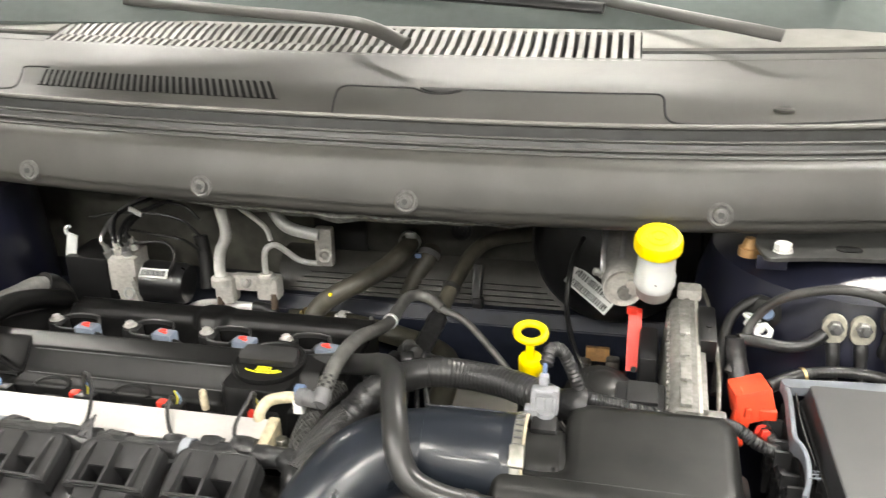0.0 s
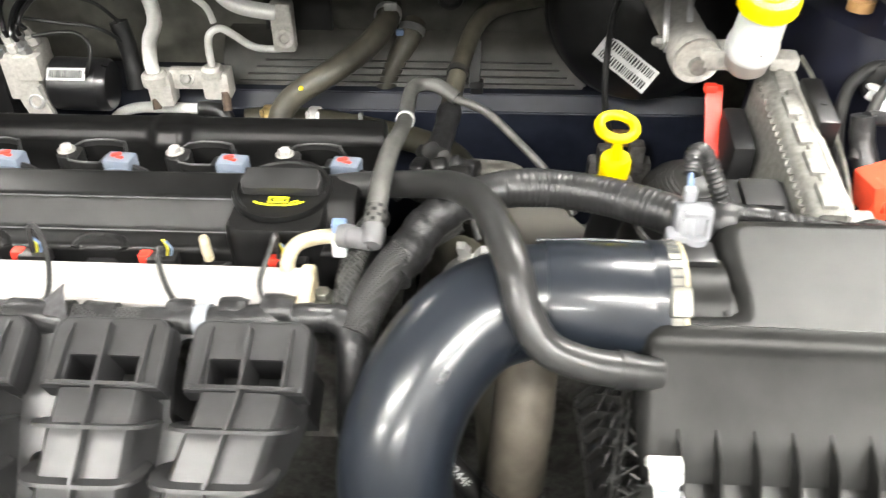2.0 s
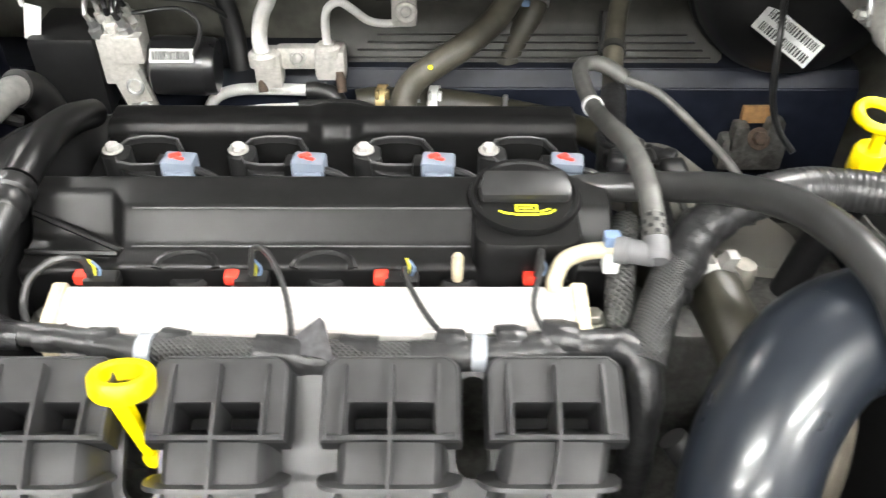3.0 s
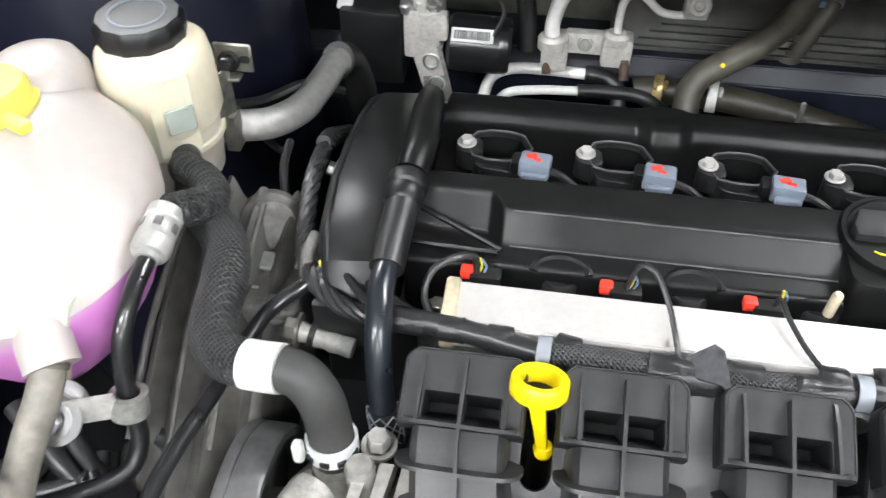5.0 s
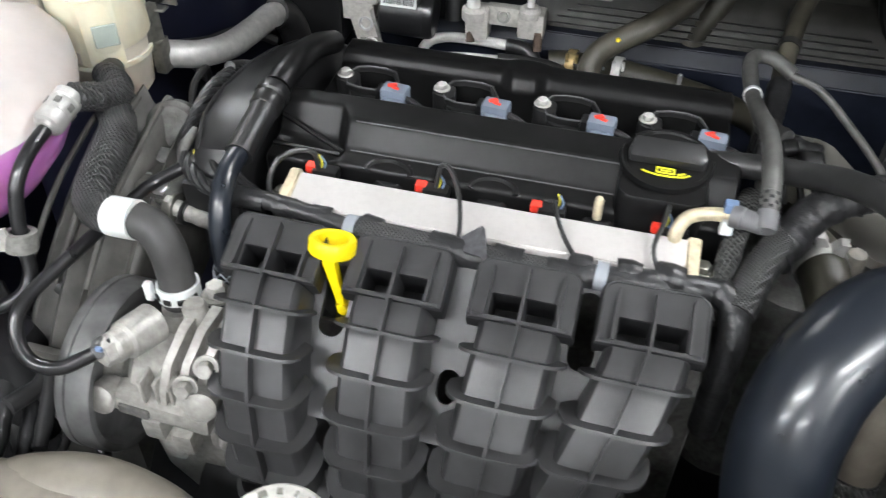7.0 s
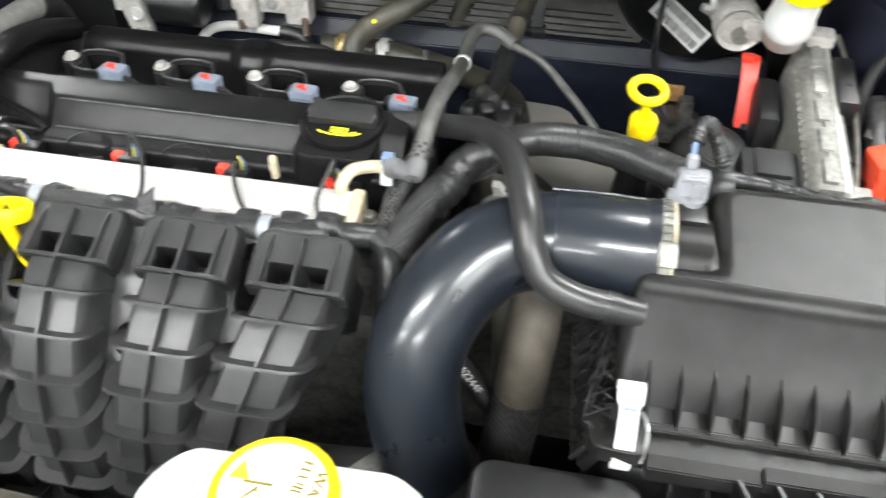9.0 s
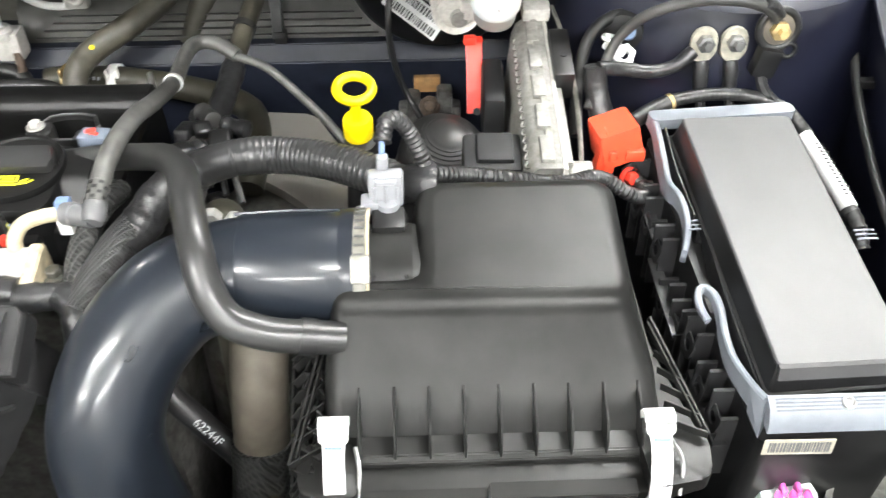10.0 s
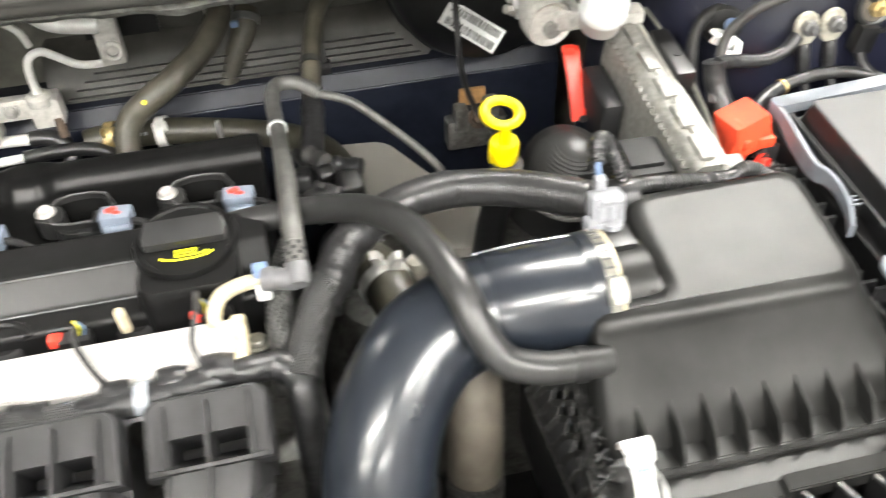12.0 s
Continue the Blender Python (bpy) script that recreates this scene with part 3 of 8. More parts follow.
part("rear_strip", cowl_skin([(0.455, 1.119), (0.466, 1.1215), (0.472, 1.118)], -0.75, 0.98), M_SLAT, cowl)
for xa, xb, n in ((0.5185, 0.90, 14), (-0.75, -0.446, 8)):
    part("solid_end", cowl_skin([(0.352, 1.097), (0.373, 1.1015)], xa, xb, n), M_COWL, cowl)
    part("end_groove", cowl_skin([(0.372, 1.1010), (0.374, 1.0960), (0.388, 1.0965), (0.390, 1.1070)], xa, xb, n), M_SEAL, cowl)
    # brightness of the lit rear cowl is put into this paler band
    part("pale_upper_band", cowl_skin([(0.389, 1.1070), (0.394, 1.1092), (0.46, 1.121)], xa, xb, n), M_SLAT, cowl, "upper band, its brightness put into a paler colour")
# dark floor below the slats, shade of the gaps put into its colour
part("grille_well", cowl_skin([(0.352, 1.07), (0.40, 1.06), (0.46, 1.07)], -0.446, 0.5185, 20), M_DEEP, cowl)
for i in range(62):
    x = -0.437 + i * 0.01555
    y = cowl_y(x)
    part("grille_slat", extrude_x([(y + 0.35, 1.096), (y + 0.385, 1.104), (y + 0.39, 1.101), (y + 0.425, 1.114), (y + 0.458, 1.121), (y + 0.458, 1.106), (y + 0.35, 1.08)], x - 0.0042, x + 0.0042), M_SLAT, cowl)
for x in (-0.226, 0.021, 0.272, 0.605):
    y = cowl_y(x)
    m = aim((x - 0.003, y + 0.0212, 0.9935), (0, -0.97, 0.25))
    sc = thing("push_rivet", "round dark grey plastic push rivet in the cowl strip", "fastener", m.translation, "cowl rivets")
    part("head", lathe([(0.0125, -0.002), (0.0135, 0.0015), (0.011, 0.003), (0.0085, 0.0022), (0.0075, 0.0045), (0.004, 0.0055), (0, 0.004)], m, 24), M_RIVET, sc)
    part("core", lathe([(0.0036, 0.003), (0.0036, 0.0066), (0, 0.0066)], m, 6), M_SEAL, sc)

glass = [(-0.9, 0.55, 1.118), (1.1, 0.55, 1.118), (1.05, 1.35, 1.60), (-0.85, 1.35, 1.60)]
part("windshield", loft([[Vector(p) for p in glass], [Vector(p) + Vector((0, 0.003, -0.006)) for p in glass]]), M_GLASS, car, "windshield glass, toned paler for its reflection")
part("dashboard", box((0.12, 1.15, 1.0), (1.6, 0.9, 0.1), 0.02), M_DEEP, car)

# the open hood, propped over the bay
hd = thing("hood", "dark navy car hood propped open over the engine bay", "hood", (0.12, 0.56, 1.16))
hsec = []
for i in range(9):
    u = i / 8
    x = -0.62 + 1.48 * u
    bow = 0.05 * (1 - (2 * u - 1) ** 2)
    hsec.append([(x, 0.575, 1.33), (x, 0.565 + bow * 0.3, 1.50 + bow), (x, 0.53, 1.80 + bow), (x, 0.50 - bow, 2.08), (x, 0.515 - bow, 2.10), (x, 0.55, 1.82 + bow), (x, 0.585, 1.52 + bow), (x, 0.60, 1.34)])
part("panel", loft(hsec), M_NAVY, hd)
part("underside_liner", loft([[(x, 0.553, 1.40), (x, 0.520, 1.74), (x, 0.50, 1.95), (x, 0.51, 1.96), (x, 0.535, 1.75), (x, 0.566, 1.41)] for x in (-0.5, 0.12, 0.74)]), M_DEEP, hd, "black insulation under the hood")
for x in (-0.56, 0.80):
    part("hinge", bar((x, 0.62, 1.12), (x, 0.585, 1.36), 0.03, 0.006), M_NAVY, hd)
# ---------------------------------------------------------------- engine
eng = thing("engine_block", "cast aluminium engine block and head under the covers", "engine", (0.03, 0, 0.4))
part("cylinder_head", box((0.025, -0.02, 0.715), (0.385, 0.20, 0.13), 0.008), M_CASTDARK, eng)
part("block", box((0.03, 0.0, 0.5), (0.42, 0.30, 0.32), 0.02), M_CASTDARK, eng)

vc = thing("valve_cover", "dusty black plastic valve cover with raised banks", "valve cover", (0.03, 0, 0.78))
back = [(0.100, 0.765), (0.098, 0.824), (0.094, 0.832), (0.088, 0.834), (0.074, 0.834), (0.068, 0.831), (0.061, 0.822), (-0.050, 0.822), (-0.058, 0.83), (-0.0635, 0.868), (-0.067, 0.8715)]
prof = back + [(-0.095, 0.8685), (-0.0985, 0.8655), (-0.113, 0.8500), (-0.1165, 0.8475), (-0.129, 0.8455), (-0.132, 0.842), (-0.134, 0.80), (-0.134, 0.765)]
prof_left = back + [(-0.080, 0.870), (-0.0835, 0.867), (-0.099, 0.846), (-0.103, 0.8435), (-0.129, 0.8425), (-0.132, 0.839), (-0.134, 0.80), (-0.134, 0.765)]
shell = []
ra, rb_ = smooth_poly(prof_left, 0.004, 3), smooth_poly(prof, 0.004, 3)
for x in [-0.172, -0.1695] + [-0.14, -0.1165] + [-0.1165 + 0.0145 * i / 8 for i in range(1, 9)] + [-0.06] + [-0.012 + 0.066 * i / 22 for i in range(23)] + [0.1, 0.16, 0.2195, 0.222]:
    f = min(1, max(0, (x + 0.1165) / 0.0145))
    f = f * f * (3 - 2 * f)
    bo = min(1, max(0, 1.55 - abs(x - 0.020) / 0.0165))
    bo = bo * bo * (3 - 2 * bo)
    k = 0.003 if x < -0.171 or x > 0.221 else 0.0
    row = []
    for (ya, za), (yb, zb) in zip(ra, rb_):
        y, z = ya + (yb - ya) * f, za + (zb - za) * f
        if 0.055 < y < 0.0965 and z > 0.8215:
            y, z = y - 0.010 * bo * (0.0965 - y) / 0.03, z + 0.0042 * bo * min(1, (z - 0.8215) / 0.009)
        row.append((x, y + (k if y < -0.06 else -k if y > 0.05 else 0), z - k))
    shell.append(row)
part("cover_shell", loft(shell), M_COVER, vc, angle=32)
# thin pale tubes paint the highlight along the cover's two creases
for y, z, xa, xb in ((-0.0970, 0.8664, -0.098, 0.128), (-0.1148, 0.8482, -0.098, 0.128)):
    part("edge_highlight", tube([(xa, y, z), ((xa + xb) / 2, y, z + 0.0001), (xb, y, z)], 0.0008, 6, 0.02), M_EDGEGLINT, vc)
for a, b in (((-0.168, -0.092, 0.858), (-0.104, -0.118, 0.847)), ((-0.168, -0.118, 0.846), (-0.106, -0.121, 0.847))):
    part("stiffener", tube([a, ((a[0] + b[0]) / 2, (a[1] + b[1]) / 2, (a[2] + b[2]) / 2), b], 0.0022, 6, 0.02), M_COVER, vc)
for x in (-0.060, 0.030, 0.118):
    part("stud_tower", lathe([(0.0155, 0.78), (0.015, 0.832), (0.013, 0.835), (0, 0.835)], Matrix.Translation((x, -0.124, 0)), 24), M_DEEP, vc)
for x in (-0.060, 0.030):
    part("tower_lip", tube([(x + 0.0195 * math.cos(radians(a)), -0.1310 + 0.0130 * math.sin(radians(a)), 0.8420 + 0.0036 * math.sin(radians(a))) for a in range(0, 181, 15)], 0.0036, 8, 0.004), M_COVER, vc)
# filler neck block
part("filler_neck", loft([[(0.163 + x * k, -0.098 + y * k, z) for x, y in rounded(0.072, 0.078, 0.013)] for z, k in ((0.77, 1.0), (0.858, 0.99), (0.8635, 0.975), (0.866, 0.94))]), M_COVER, vc)

cap = thing("oil_filler_cap", "black oil filler cap with a yellow oil can symbol", "oil cap", (0.163, -0.086, 0.866))
mc = Matrix.Translation((0.163, -0.088, 0.866)) @ Matrix.Rotation(radians(4), 4, "X") @ Matrix.Scale(1.13, 4)
part("disc", lathe([(0.0325, 0), (0.0335, 0.004), (0.0325, 0.0065), (0.030, 0.0065), (0.029, 0.005), (0, 0.005)], mc, 40), M_COVER, cap)
part("grip", prism([(-0.026, -0.008), (0.026, -0.008), (0.0275, 0.0), (0.024, 0.012), (-0.024, 0.012), (-0.0275, 0.0)], 0.0095, mc @ Matrix.Translation((0, 0.001, 0.004)) @ Matrix.Rotation(radians(10), 4, "X"), 0.003, 2, vertical=True), M_CONV, cap)
sym = None
for cx_, cy_, w_, h_, a_ in ((0, -0.0105, 0.013, 0.0014, 0), (0, -0.0155, 0.013, 0.0014, 0), (-0.006, -0.013, 0.0014, 0.006, 0), (0.006, -0.013, 0.0014, 0.006, 0), (0, -0.013, 0.0075, 0.0012, 0),
                           (0, -0.0185, 0.012, 0.0015, 0), (-0.009, -0.0178, 0.009, 0.0015, -12), (0.009, -0.0178, 0.009, 0.0015, 12), (-0.014, -0.0165, 0.005, 0.0015, -30), (0.0145, -0.0160, 0.006, 0.0014, 35), (0.011, -0.0145, 0.006, 0.0013, 25)):
    sym = box((cx_, cy_, 0.0058), (w_, h_, 0.0010), 0.0003, 1, Matrix.Rotation(radians(a_), 4, "Z"), bm=sym)
sym.transform(mc)
part("oil_symbol", sym, M_YINK, cap, "printed yellow oil can symbol")

# ignition coils in the valley
coil = thing("ignition_coil", "black ignition coil with an open hexagonal well and a grey plug", "ignition coil", (-0.144, 0, 0.812), "ignition coils in the valve cover")
x0 = -0.144
hexo = [(0.0276 * sx, 0.0186 * sy) for sx, sy in ((1, 0), (0.72, 0.85), (0.3, 1.05), (-0.3, 1.05), (-0.72, 0.85), (-1, 0), (-0.72, -0.85), (-0.3, -1.05), (0.3, -1.05), (0.72, -0.85))]
wall = [[(x0 + 0.026 + px * k, 0.002 + py * k, z) for px, py in hexo] for z, k in ((0.80, 0.8), (0.825, 0.86), (0.838, 0.97), (0.8445, 1.0), (0.8465, 0.98), (0.8465, 0.90), (0.844, 0.88), (0.842, 0.878))]
part("well", loft(wall, caps=False), M_COILBODY, coil)
# liner and floor carry the well's shade in their near-black colour
part("well_liner", loft([[(x0 + 0.026 + px * k, 0.002 + py * k, z) for px, py in hexo] for z, k in ((0.844, 0.885), (0.81, 0.80), (0.78, 0.75))], caps=False), M_HOLESHADE, coil)
# rim ring coloured paler than the coil body
part("well_rim", loft([[(x0 + 0.026 + px * k, 0.002 + py * k, z) for px, py in hexo] for z, k in ((0.8458, 1.005), (0.8474, 1.0), (0.8478, 0.985), (0.8474, 0.965), (0.8458, 0.955))], caps=False), M_ALUBLACK, coil)
part("well_floor", prism([(x0 + 0.026 + px * 0.8, 0.002 + py * 0.8) for px, py in hexo], 0.003, Matrix.Translation((0, 0, 0.782))), M_HOLESHADE, coil)
part("bolt_ear", prism(smooth_poly([(x0 - 0.009, -0.006), (x0 - 0.006, 0.008), (x0 + 0.012, 0.010), (x0 + 0.014, -0.012), (x0, -0.012)], 0.006, 4), 0.018, Matrix.Translation((0, 0, 0.829)), 0.002, 2), M_COILBODY, coil)
part("front_web", prism(smooth_poly([(x0 + 0.004, -0.008), (x0 + 0.046, -0.014), (x0 + 0.044, -0.024), (x0 + 0.012, -0.020)], 0.004, 3), 0.018, Matrix.Translation((0, 0, 0.822)), 0.002, 2), M_COILBODY, coil)
part("plug_socket", box((x0 + 0.045, -0.018, 0.8455), (0.014, 0.016, 0.013), 0.003, 2, Matrix.Rotation(radians(-6), 4, "Z")), M_BLACK, coil)
part("bolt", hexbolt((x0, 0, 0.848), (0, 0, 1), 0.0052, 0.005), M_RAIL, coil)
plug = part("plug", box((x0 + 0.057, -0.023, 0.8495), (0.0245, 0.017, 0.015), 0.0025, 2, Matrix.Rotation(radians(-6), 4, "Z")), M_GREYCON, coil, "blue-grey wire plug")
part("lock_tab", box((x0 + 0.054, -0.021, 0.8575), (0.009, 0.0055, 0.002), 0.001, 1, Matrix.Rotation(radians(25), 4, "Z")), M_RED, plug, "red lock tab")
part("lock_tab", box((x0 + 0.058, -0.025, 0.8573), (0.008, 0.004, 0.002), 0.001, 1, Matrix.Rotation(radians(-20), 4, "Z")), M_RED, plug, "red lock tab")
part("plug_lip", box((x0 + 0.057, -0.033, 0.846), (0.02, 0.006, 0.008), 0.0015, 1), M_GREYCON, plug)
part("wire", tube([(x0 + 0.067, -0.026, 0.848), (x0 + 0.078, -0.03, 0.847), (x0 + 0.09, -0.034, 0.84), (x0 + 0.10, -0.03, 0.825)], 0.0032, 8, 0.004), M_TAPE, coil)
for i in (1, 2, 3):
    copy_thing(coil, pose(-0.144 + 0.096 * i, 0, 0.812))

# timing side cover, a swept strip at the engine's end
secs = []
for y, xc, w, z in ((0.155, -0.222, 0.050, 0.765), (0.140, -0.221, 0.064, 0.795), (0.11, -0.220, 0.070, 0.812), (0.05, -0.217, 0.066, 0.836), (-0.02, -0.214, 0.060, 0.858),
                    (-0.08, -0.211, 0.056, 0.870), (-0.125, -0.208, 0.052, 0.870), (-0.155, -0.203, 0.048, 0.858), (-0.172, -0.200, 0.042, 0.833)):
    h = w / 2
    secs.append([(xc - h * 1.08, y, z - 0.09), (xc - h, y, z - 0.016), (xc - h * 0.9, y, z - 0.007), (xc - h * 0.7, y, z - 0.003), (xc + h * 0.45, y, z), (xc + h * 0.86, y, z - 0.001),
                 (xc + h, y, z - 0.009), (xc + h * 1.1, y, z - 0.09)])
tc = thing("timing_cover", "matt black timing cover curving over the engine end", "timing cover", (-0.21, 0, 0.75))
part("shell", loft(secs), M_TIMING, tc, angle=30)
part("edge_rib", tube([(-0.243, 0.11, 0.808), (-0.241, 0.05, 0.832), (-0.236, -0.02, 0.854), (-0.231, -0.08, 0.866), (-0.227, -0.125, 0.866), (-0.221, -0.155, 0.853)], 0.0022, 8, 0.008), M_TIMING, tc)
part("lower_lip", box((-0.203, -0.176, 0.815), (0.050, 0.008, 0.040), 0.003), M_TIMING, tc)
for y, z in ((0.09, 0.80), (-0.03, 0.84), (-0.14, 0.842)):
    part("bolt", hexbolt((-0.2495 + 0.05 * abs(y), y, z - 0.01), (-1, 0, 0.4), 0.006, 0.006), M_STEEL, tc)

# ---------------------------------------------------------------- fuel rail
fr = thing("fuel_rail", "bare metal fuel rail with a yellowed end", "fuel rail", (0.03, -0.17, 0.82))
part("rail", extrude_x([(-0.153, 0.846), (-0.155, 0.849), (-0.187, 0.842), (-0.190, 0.838), (-0.190, 0.822), (-0.153, 0.822)], -0.130, 0.192, bev=0.0008), M_RAIL, fr)
for x in (-0.132, 0.193):
    part("end_cap", extrude_x([(-0.151, 0.848), (-0.153, 0.851), (-0.189, 0.844), (-0.192, 0.839), (-0.192, 0.820), (-0.151, 0.820)], x - 0.005, x + 0.005, bev=0.0012), M_RAILSTAIN, fr)
part("inlet_pipe", tube([(0.178, -0.158, 0.835), (0.178, -0.153, 0.853), (0.184, -0.145, 0.862), (0.197, -0.139, 0.864), (0.216, -0.138, 0.866)], 0.0055, 12, 0.003), M_RAILSTAIN, fr, "yellowed metal inlet pipe")
for x in (-0.142, 0.203):
    part("mount_bolt", hexbolt((x, -0.165, 0.830), (0, 0, 1), 0.006, 0.006), M_CLAMP, fr)

part("white_stud", lathe([(0.0036, 0), (0.0036, 0.020), (0.0026, 0.022), (0, 0.022)], aim((0.117, -0.143, 0.845), (0, -0.1, 1)), 12), M_RAILSTAIN, fr, "pale plastic stud")

inj = thing("fuel_injector", "fuel injector plug with a red lock and looping wire", "fuel injector", (-0.124, -0.14, 0.82), "fuel injectors along the rail")
xi = -0.124
part("body", lathe([(0.008, 0.79), (0.008, 0.835), (0.006, 0.838), (0, 0.838)], Matrix.Translation((xi + 0.006, -0.14, 0)), 14), M_BLACK, inj)
part("plug", box((xi + 0.012, -0.14, 0.840), (0.022, 0.012, 0.010), 0.002), M_BLACK, inj)
part("lock", box((xi - 0.001, -0.1385, 0.8420), (0.0095, 0.009, 0.008), 0.002), M_RED, inj, "red plastic lock")
for i in (1, 2, 3):
    copy_thing(inj, pose(-0.124 + 0.0965 * i, -0.14, 0.82))

# ---------------------------------------------------------------- intake manifold
im = thing("intake_manifold", "dark grey ribbed plastic intake manifold with four runners", "intake manifold", (0.03, -0.28, 0.5))
RUN = [(-0.227, 0.854), (-0.249, 0.845), (-0.271, 0.835), (-0.292, 0.824), (-0.315, 0.806), (-0.333, 0.782), (-0.345, 0.750), (-0.352, 0.715), (-0.354, 0.675), (-0.350, 0.63), (-0.345, 0.58)]


def run_at(u):
    k = min(int(u), len(RUN) - 2)
    f = u - k
    return RUN[k][0] * (1 - f) + RUN[k + 1][0] * f, RUN[k][1] * (1 - f) + RUN[k + 1][1] * f


def run_normal(u):
    a, b = run_at(max(u - 0.4, 0)), run_at(min(u + 0.4, len(RUN) - 1))
    d = Vector((b[0] - a[0], b[1] - a[1])).normalized()
    n = Vector((d.y, -d.x))
    return n if n.y - n.x > 0 else -n


RIBS = (1.72, 2.85, 4.0, 5.1, 6.15, 7.1, 8.0, 8.9)
SLOPE = Vector((0, -0.044, -0.019)).normalized()
FACE = Vector((0, -0.019, 0.044)).normalized()


def head_point(xc, px, s, d):
    """A point on a runner's head: px across, s down the slope, d proud of its face."""
    return Vector((xc + px, RUN[0][0], RUN[0][1])) + SLOPE * s + FACE * d


def runner(xc, lean):
    """One runner: a rounded trough, wrap-round cross ribs, upright ribs and a flanged head with an open pocket."""
    hull = []
    for k in range(0, 73):
        u = k / 8
        y, z = run_at(u)
        n = run_normal(u)
        x = xc + lean(u)
        w = 0.0285
        low = 0.040 if u < 1.72 else 0.0
        hull.append([(x + px, y + n.x * (d - low), z + n.y * (d - low)) for px, d in
                     ((-w - 0.005, -0.05), (-w - 0.002, -0.022), (-w - 0.0005, -0.010), (-w * 0.95, -0.004), (-w * 0.84, -0.0008), (-w * 0.6, 0.0), (w * 0.6, 0.0), (w * 0.84, -0.0008), (w * 0.95, -0.004), (w + 0.0005, -0.010), (w + 0.002, -0.022), (w + 0.005, -0.05))])
    body = part("runner", loft(hull), M_MANI, im)
    outer = [(x, y if y > 0 else -0.021 if y < -0.018 else y) for x, y in rounded(0.076, 0.054, 0.010, 6)]
    inner = [(x, y - 0.0085) for x, y in rounded(0.048, 0.0175, 0.002, 6)]
    loops = [(outer, -0.020, 1.0), (outer, -0.0015, 1.0), (outer, 0.0, 0.98), (inner, 0.0, 1.0), (inner, -0.0012, 0.985), (inner, -0.003, 0.98)]
    part("head_flange", loft([[head_point(xc, px * k, 0.020 - py * k, d) for px, py in P] for P, d, k in loops], caps=False), M_MANI, body)
    lip = [head_point(xc, px * 0.968, 0.020 - py * 0.958, 0.0004) for px, py in [(0.038, -0.019)] + outer[:14] + [(-0.038, -0.019)]]
    part("flange_lip", tube(lip, 0.0008, 6, 0.003), M_MANI, body)
    # pocket walls are darker than the manifold plastic to paint their shade
    part("pocket", loft([[head_point(xc, px * k, 0.020 - py * k, d) for px, py in inner] for d, k in ((-0.0028, 0.982), (-0.022, 0.96), (-0.034, 0.95), (-0.034, 0.01))], caps=False), M_DEEP, body, "open pocket, its shade put into the dark colour")
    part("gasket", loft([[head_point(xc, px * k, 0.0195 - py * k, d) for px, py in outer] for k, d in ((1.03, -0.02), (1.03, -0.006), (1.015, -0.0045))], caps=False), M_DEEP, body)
    for u in RIBS:
        y, z = run_at(u)
        n = run_normal(u)
        t = Vector((n.y, -n.x))
        if t.y > 0:
            t = -t
        x = xc + lean(u)
        loop_a, loop_b = [], []
        g = 0.97 if u < 2 else 1.0
        for px, d in ((-0.030, -0.030), (-0.0385, -0.022), (-0.0392, -0.012), (-0.0372, -0.003), (-0.0335, 0.0035), (-0.0275, 0.0072), (-0.019, 0.0086), (0.0, 0.009),
                      (0.019, 0.0086), (0.0275, 0.0072), (0.0335, 0.0035), (0.0372, -0.003), (0.0392, -0.012), (0.0385, -0.022), (0.030, -0.030)):
            curl = 0.30 * (d - 0.009)
            for lp, sh in ((loop_a, -0.0012), (loop_b, 0.0012)):
                lp.append((x + px * g, y + n.x * d + t.x * (sh + curl), z + n.y * d + t.y * (sh + curl)))
        part("cross_rib", loft([loop_a, loop_b]), M_MANI, body)
    mid = []
    for k in range(0, 36):
        u = k / 4
        y, z = run_at(u)
        n = run_normal(u)
        x = xc + lean(u)
        mid.append([(x + a, y + n.x * d, z + n.y * d) for a, d in ((-0.0014, -0.03), (-0.0012, 0.0085), (0.0012, 0.0085), (0.0014, -0.03))])
    part("upright_rib", loft(mid), M_MANI, body)
    for off in (-0.0262, 0.0262):
        part("upright_rib", loft([[head_point(xc, off + a, sl, d) for a, d in ((-0.0013, -0.02), (-0.0011, h), (0.0011, h), (0.0013, -0.02))] for sl, h in ((-0.002, 0.0015), (0.010, 0.0055), (0.040, 0.0085))]), M_MANI, body)


runner(-0.113, lambda u: 0.0022 * max(0, u - 2) ** 1.4)
runner(-0.016, lambda u: 0.0009 * max(0, u - 2) ** 1.4)
runner(0.079, lambda u: -0.0012 * max(0, u - 2) ** 1.4)
runner(0.170, lambda u: -0.004 * max(0, u - 1.6) ** 1.45)
for xw, yw, zw, hw, hh, oy in ((-0.0645, -0.268, 0.795, 0.020, 0.056, 0.022), (0.0335, -0.268, 0.795, 0.016, 0.026, -0.024), (0.1245, -0.268, 0.795, 0.0195, 0.058, 0.036)):
    part("web", holed_plate(aim((xw, yw, zw), (0, -0.66, 0.75)), 0.036, 0.135, 0.006, hw, hh, oy), M_MANI, im)
part("plenum", tube([(-0.17, -0.30, 0.60), (-0.05, -0.305, 0.60), (0.1, -0.305, 0.60), (0.24, -0.295, 0.60)], 0.055, 18, 0.03), M_MANI, im)
part("throttle_flange", lathe([(0, 0.0), (0.038, 0), (0.038, 0.02), (0.03, 0.022), (0.03, 0.06), (0, 0.06)], aim((0.225, -0.30, 0.66), (0.5, -0.5, -0.1)), 28), M_ALUDULL, im)

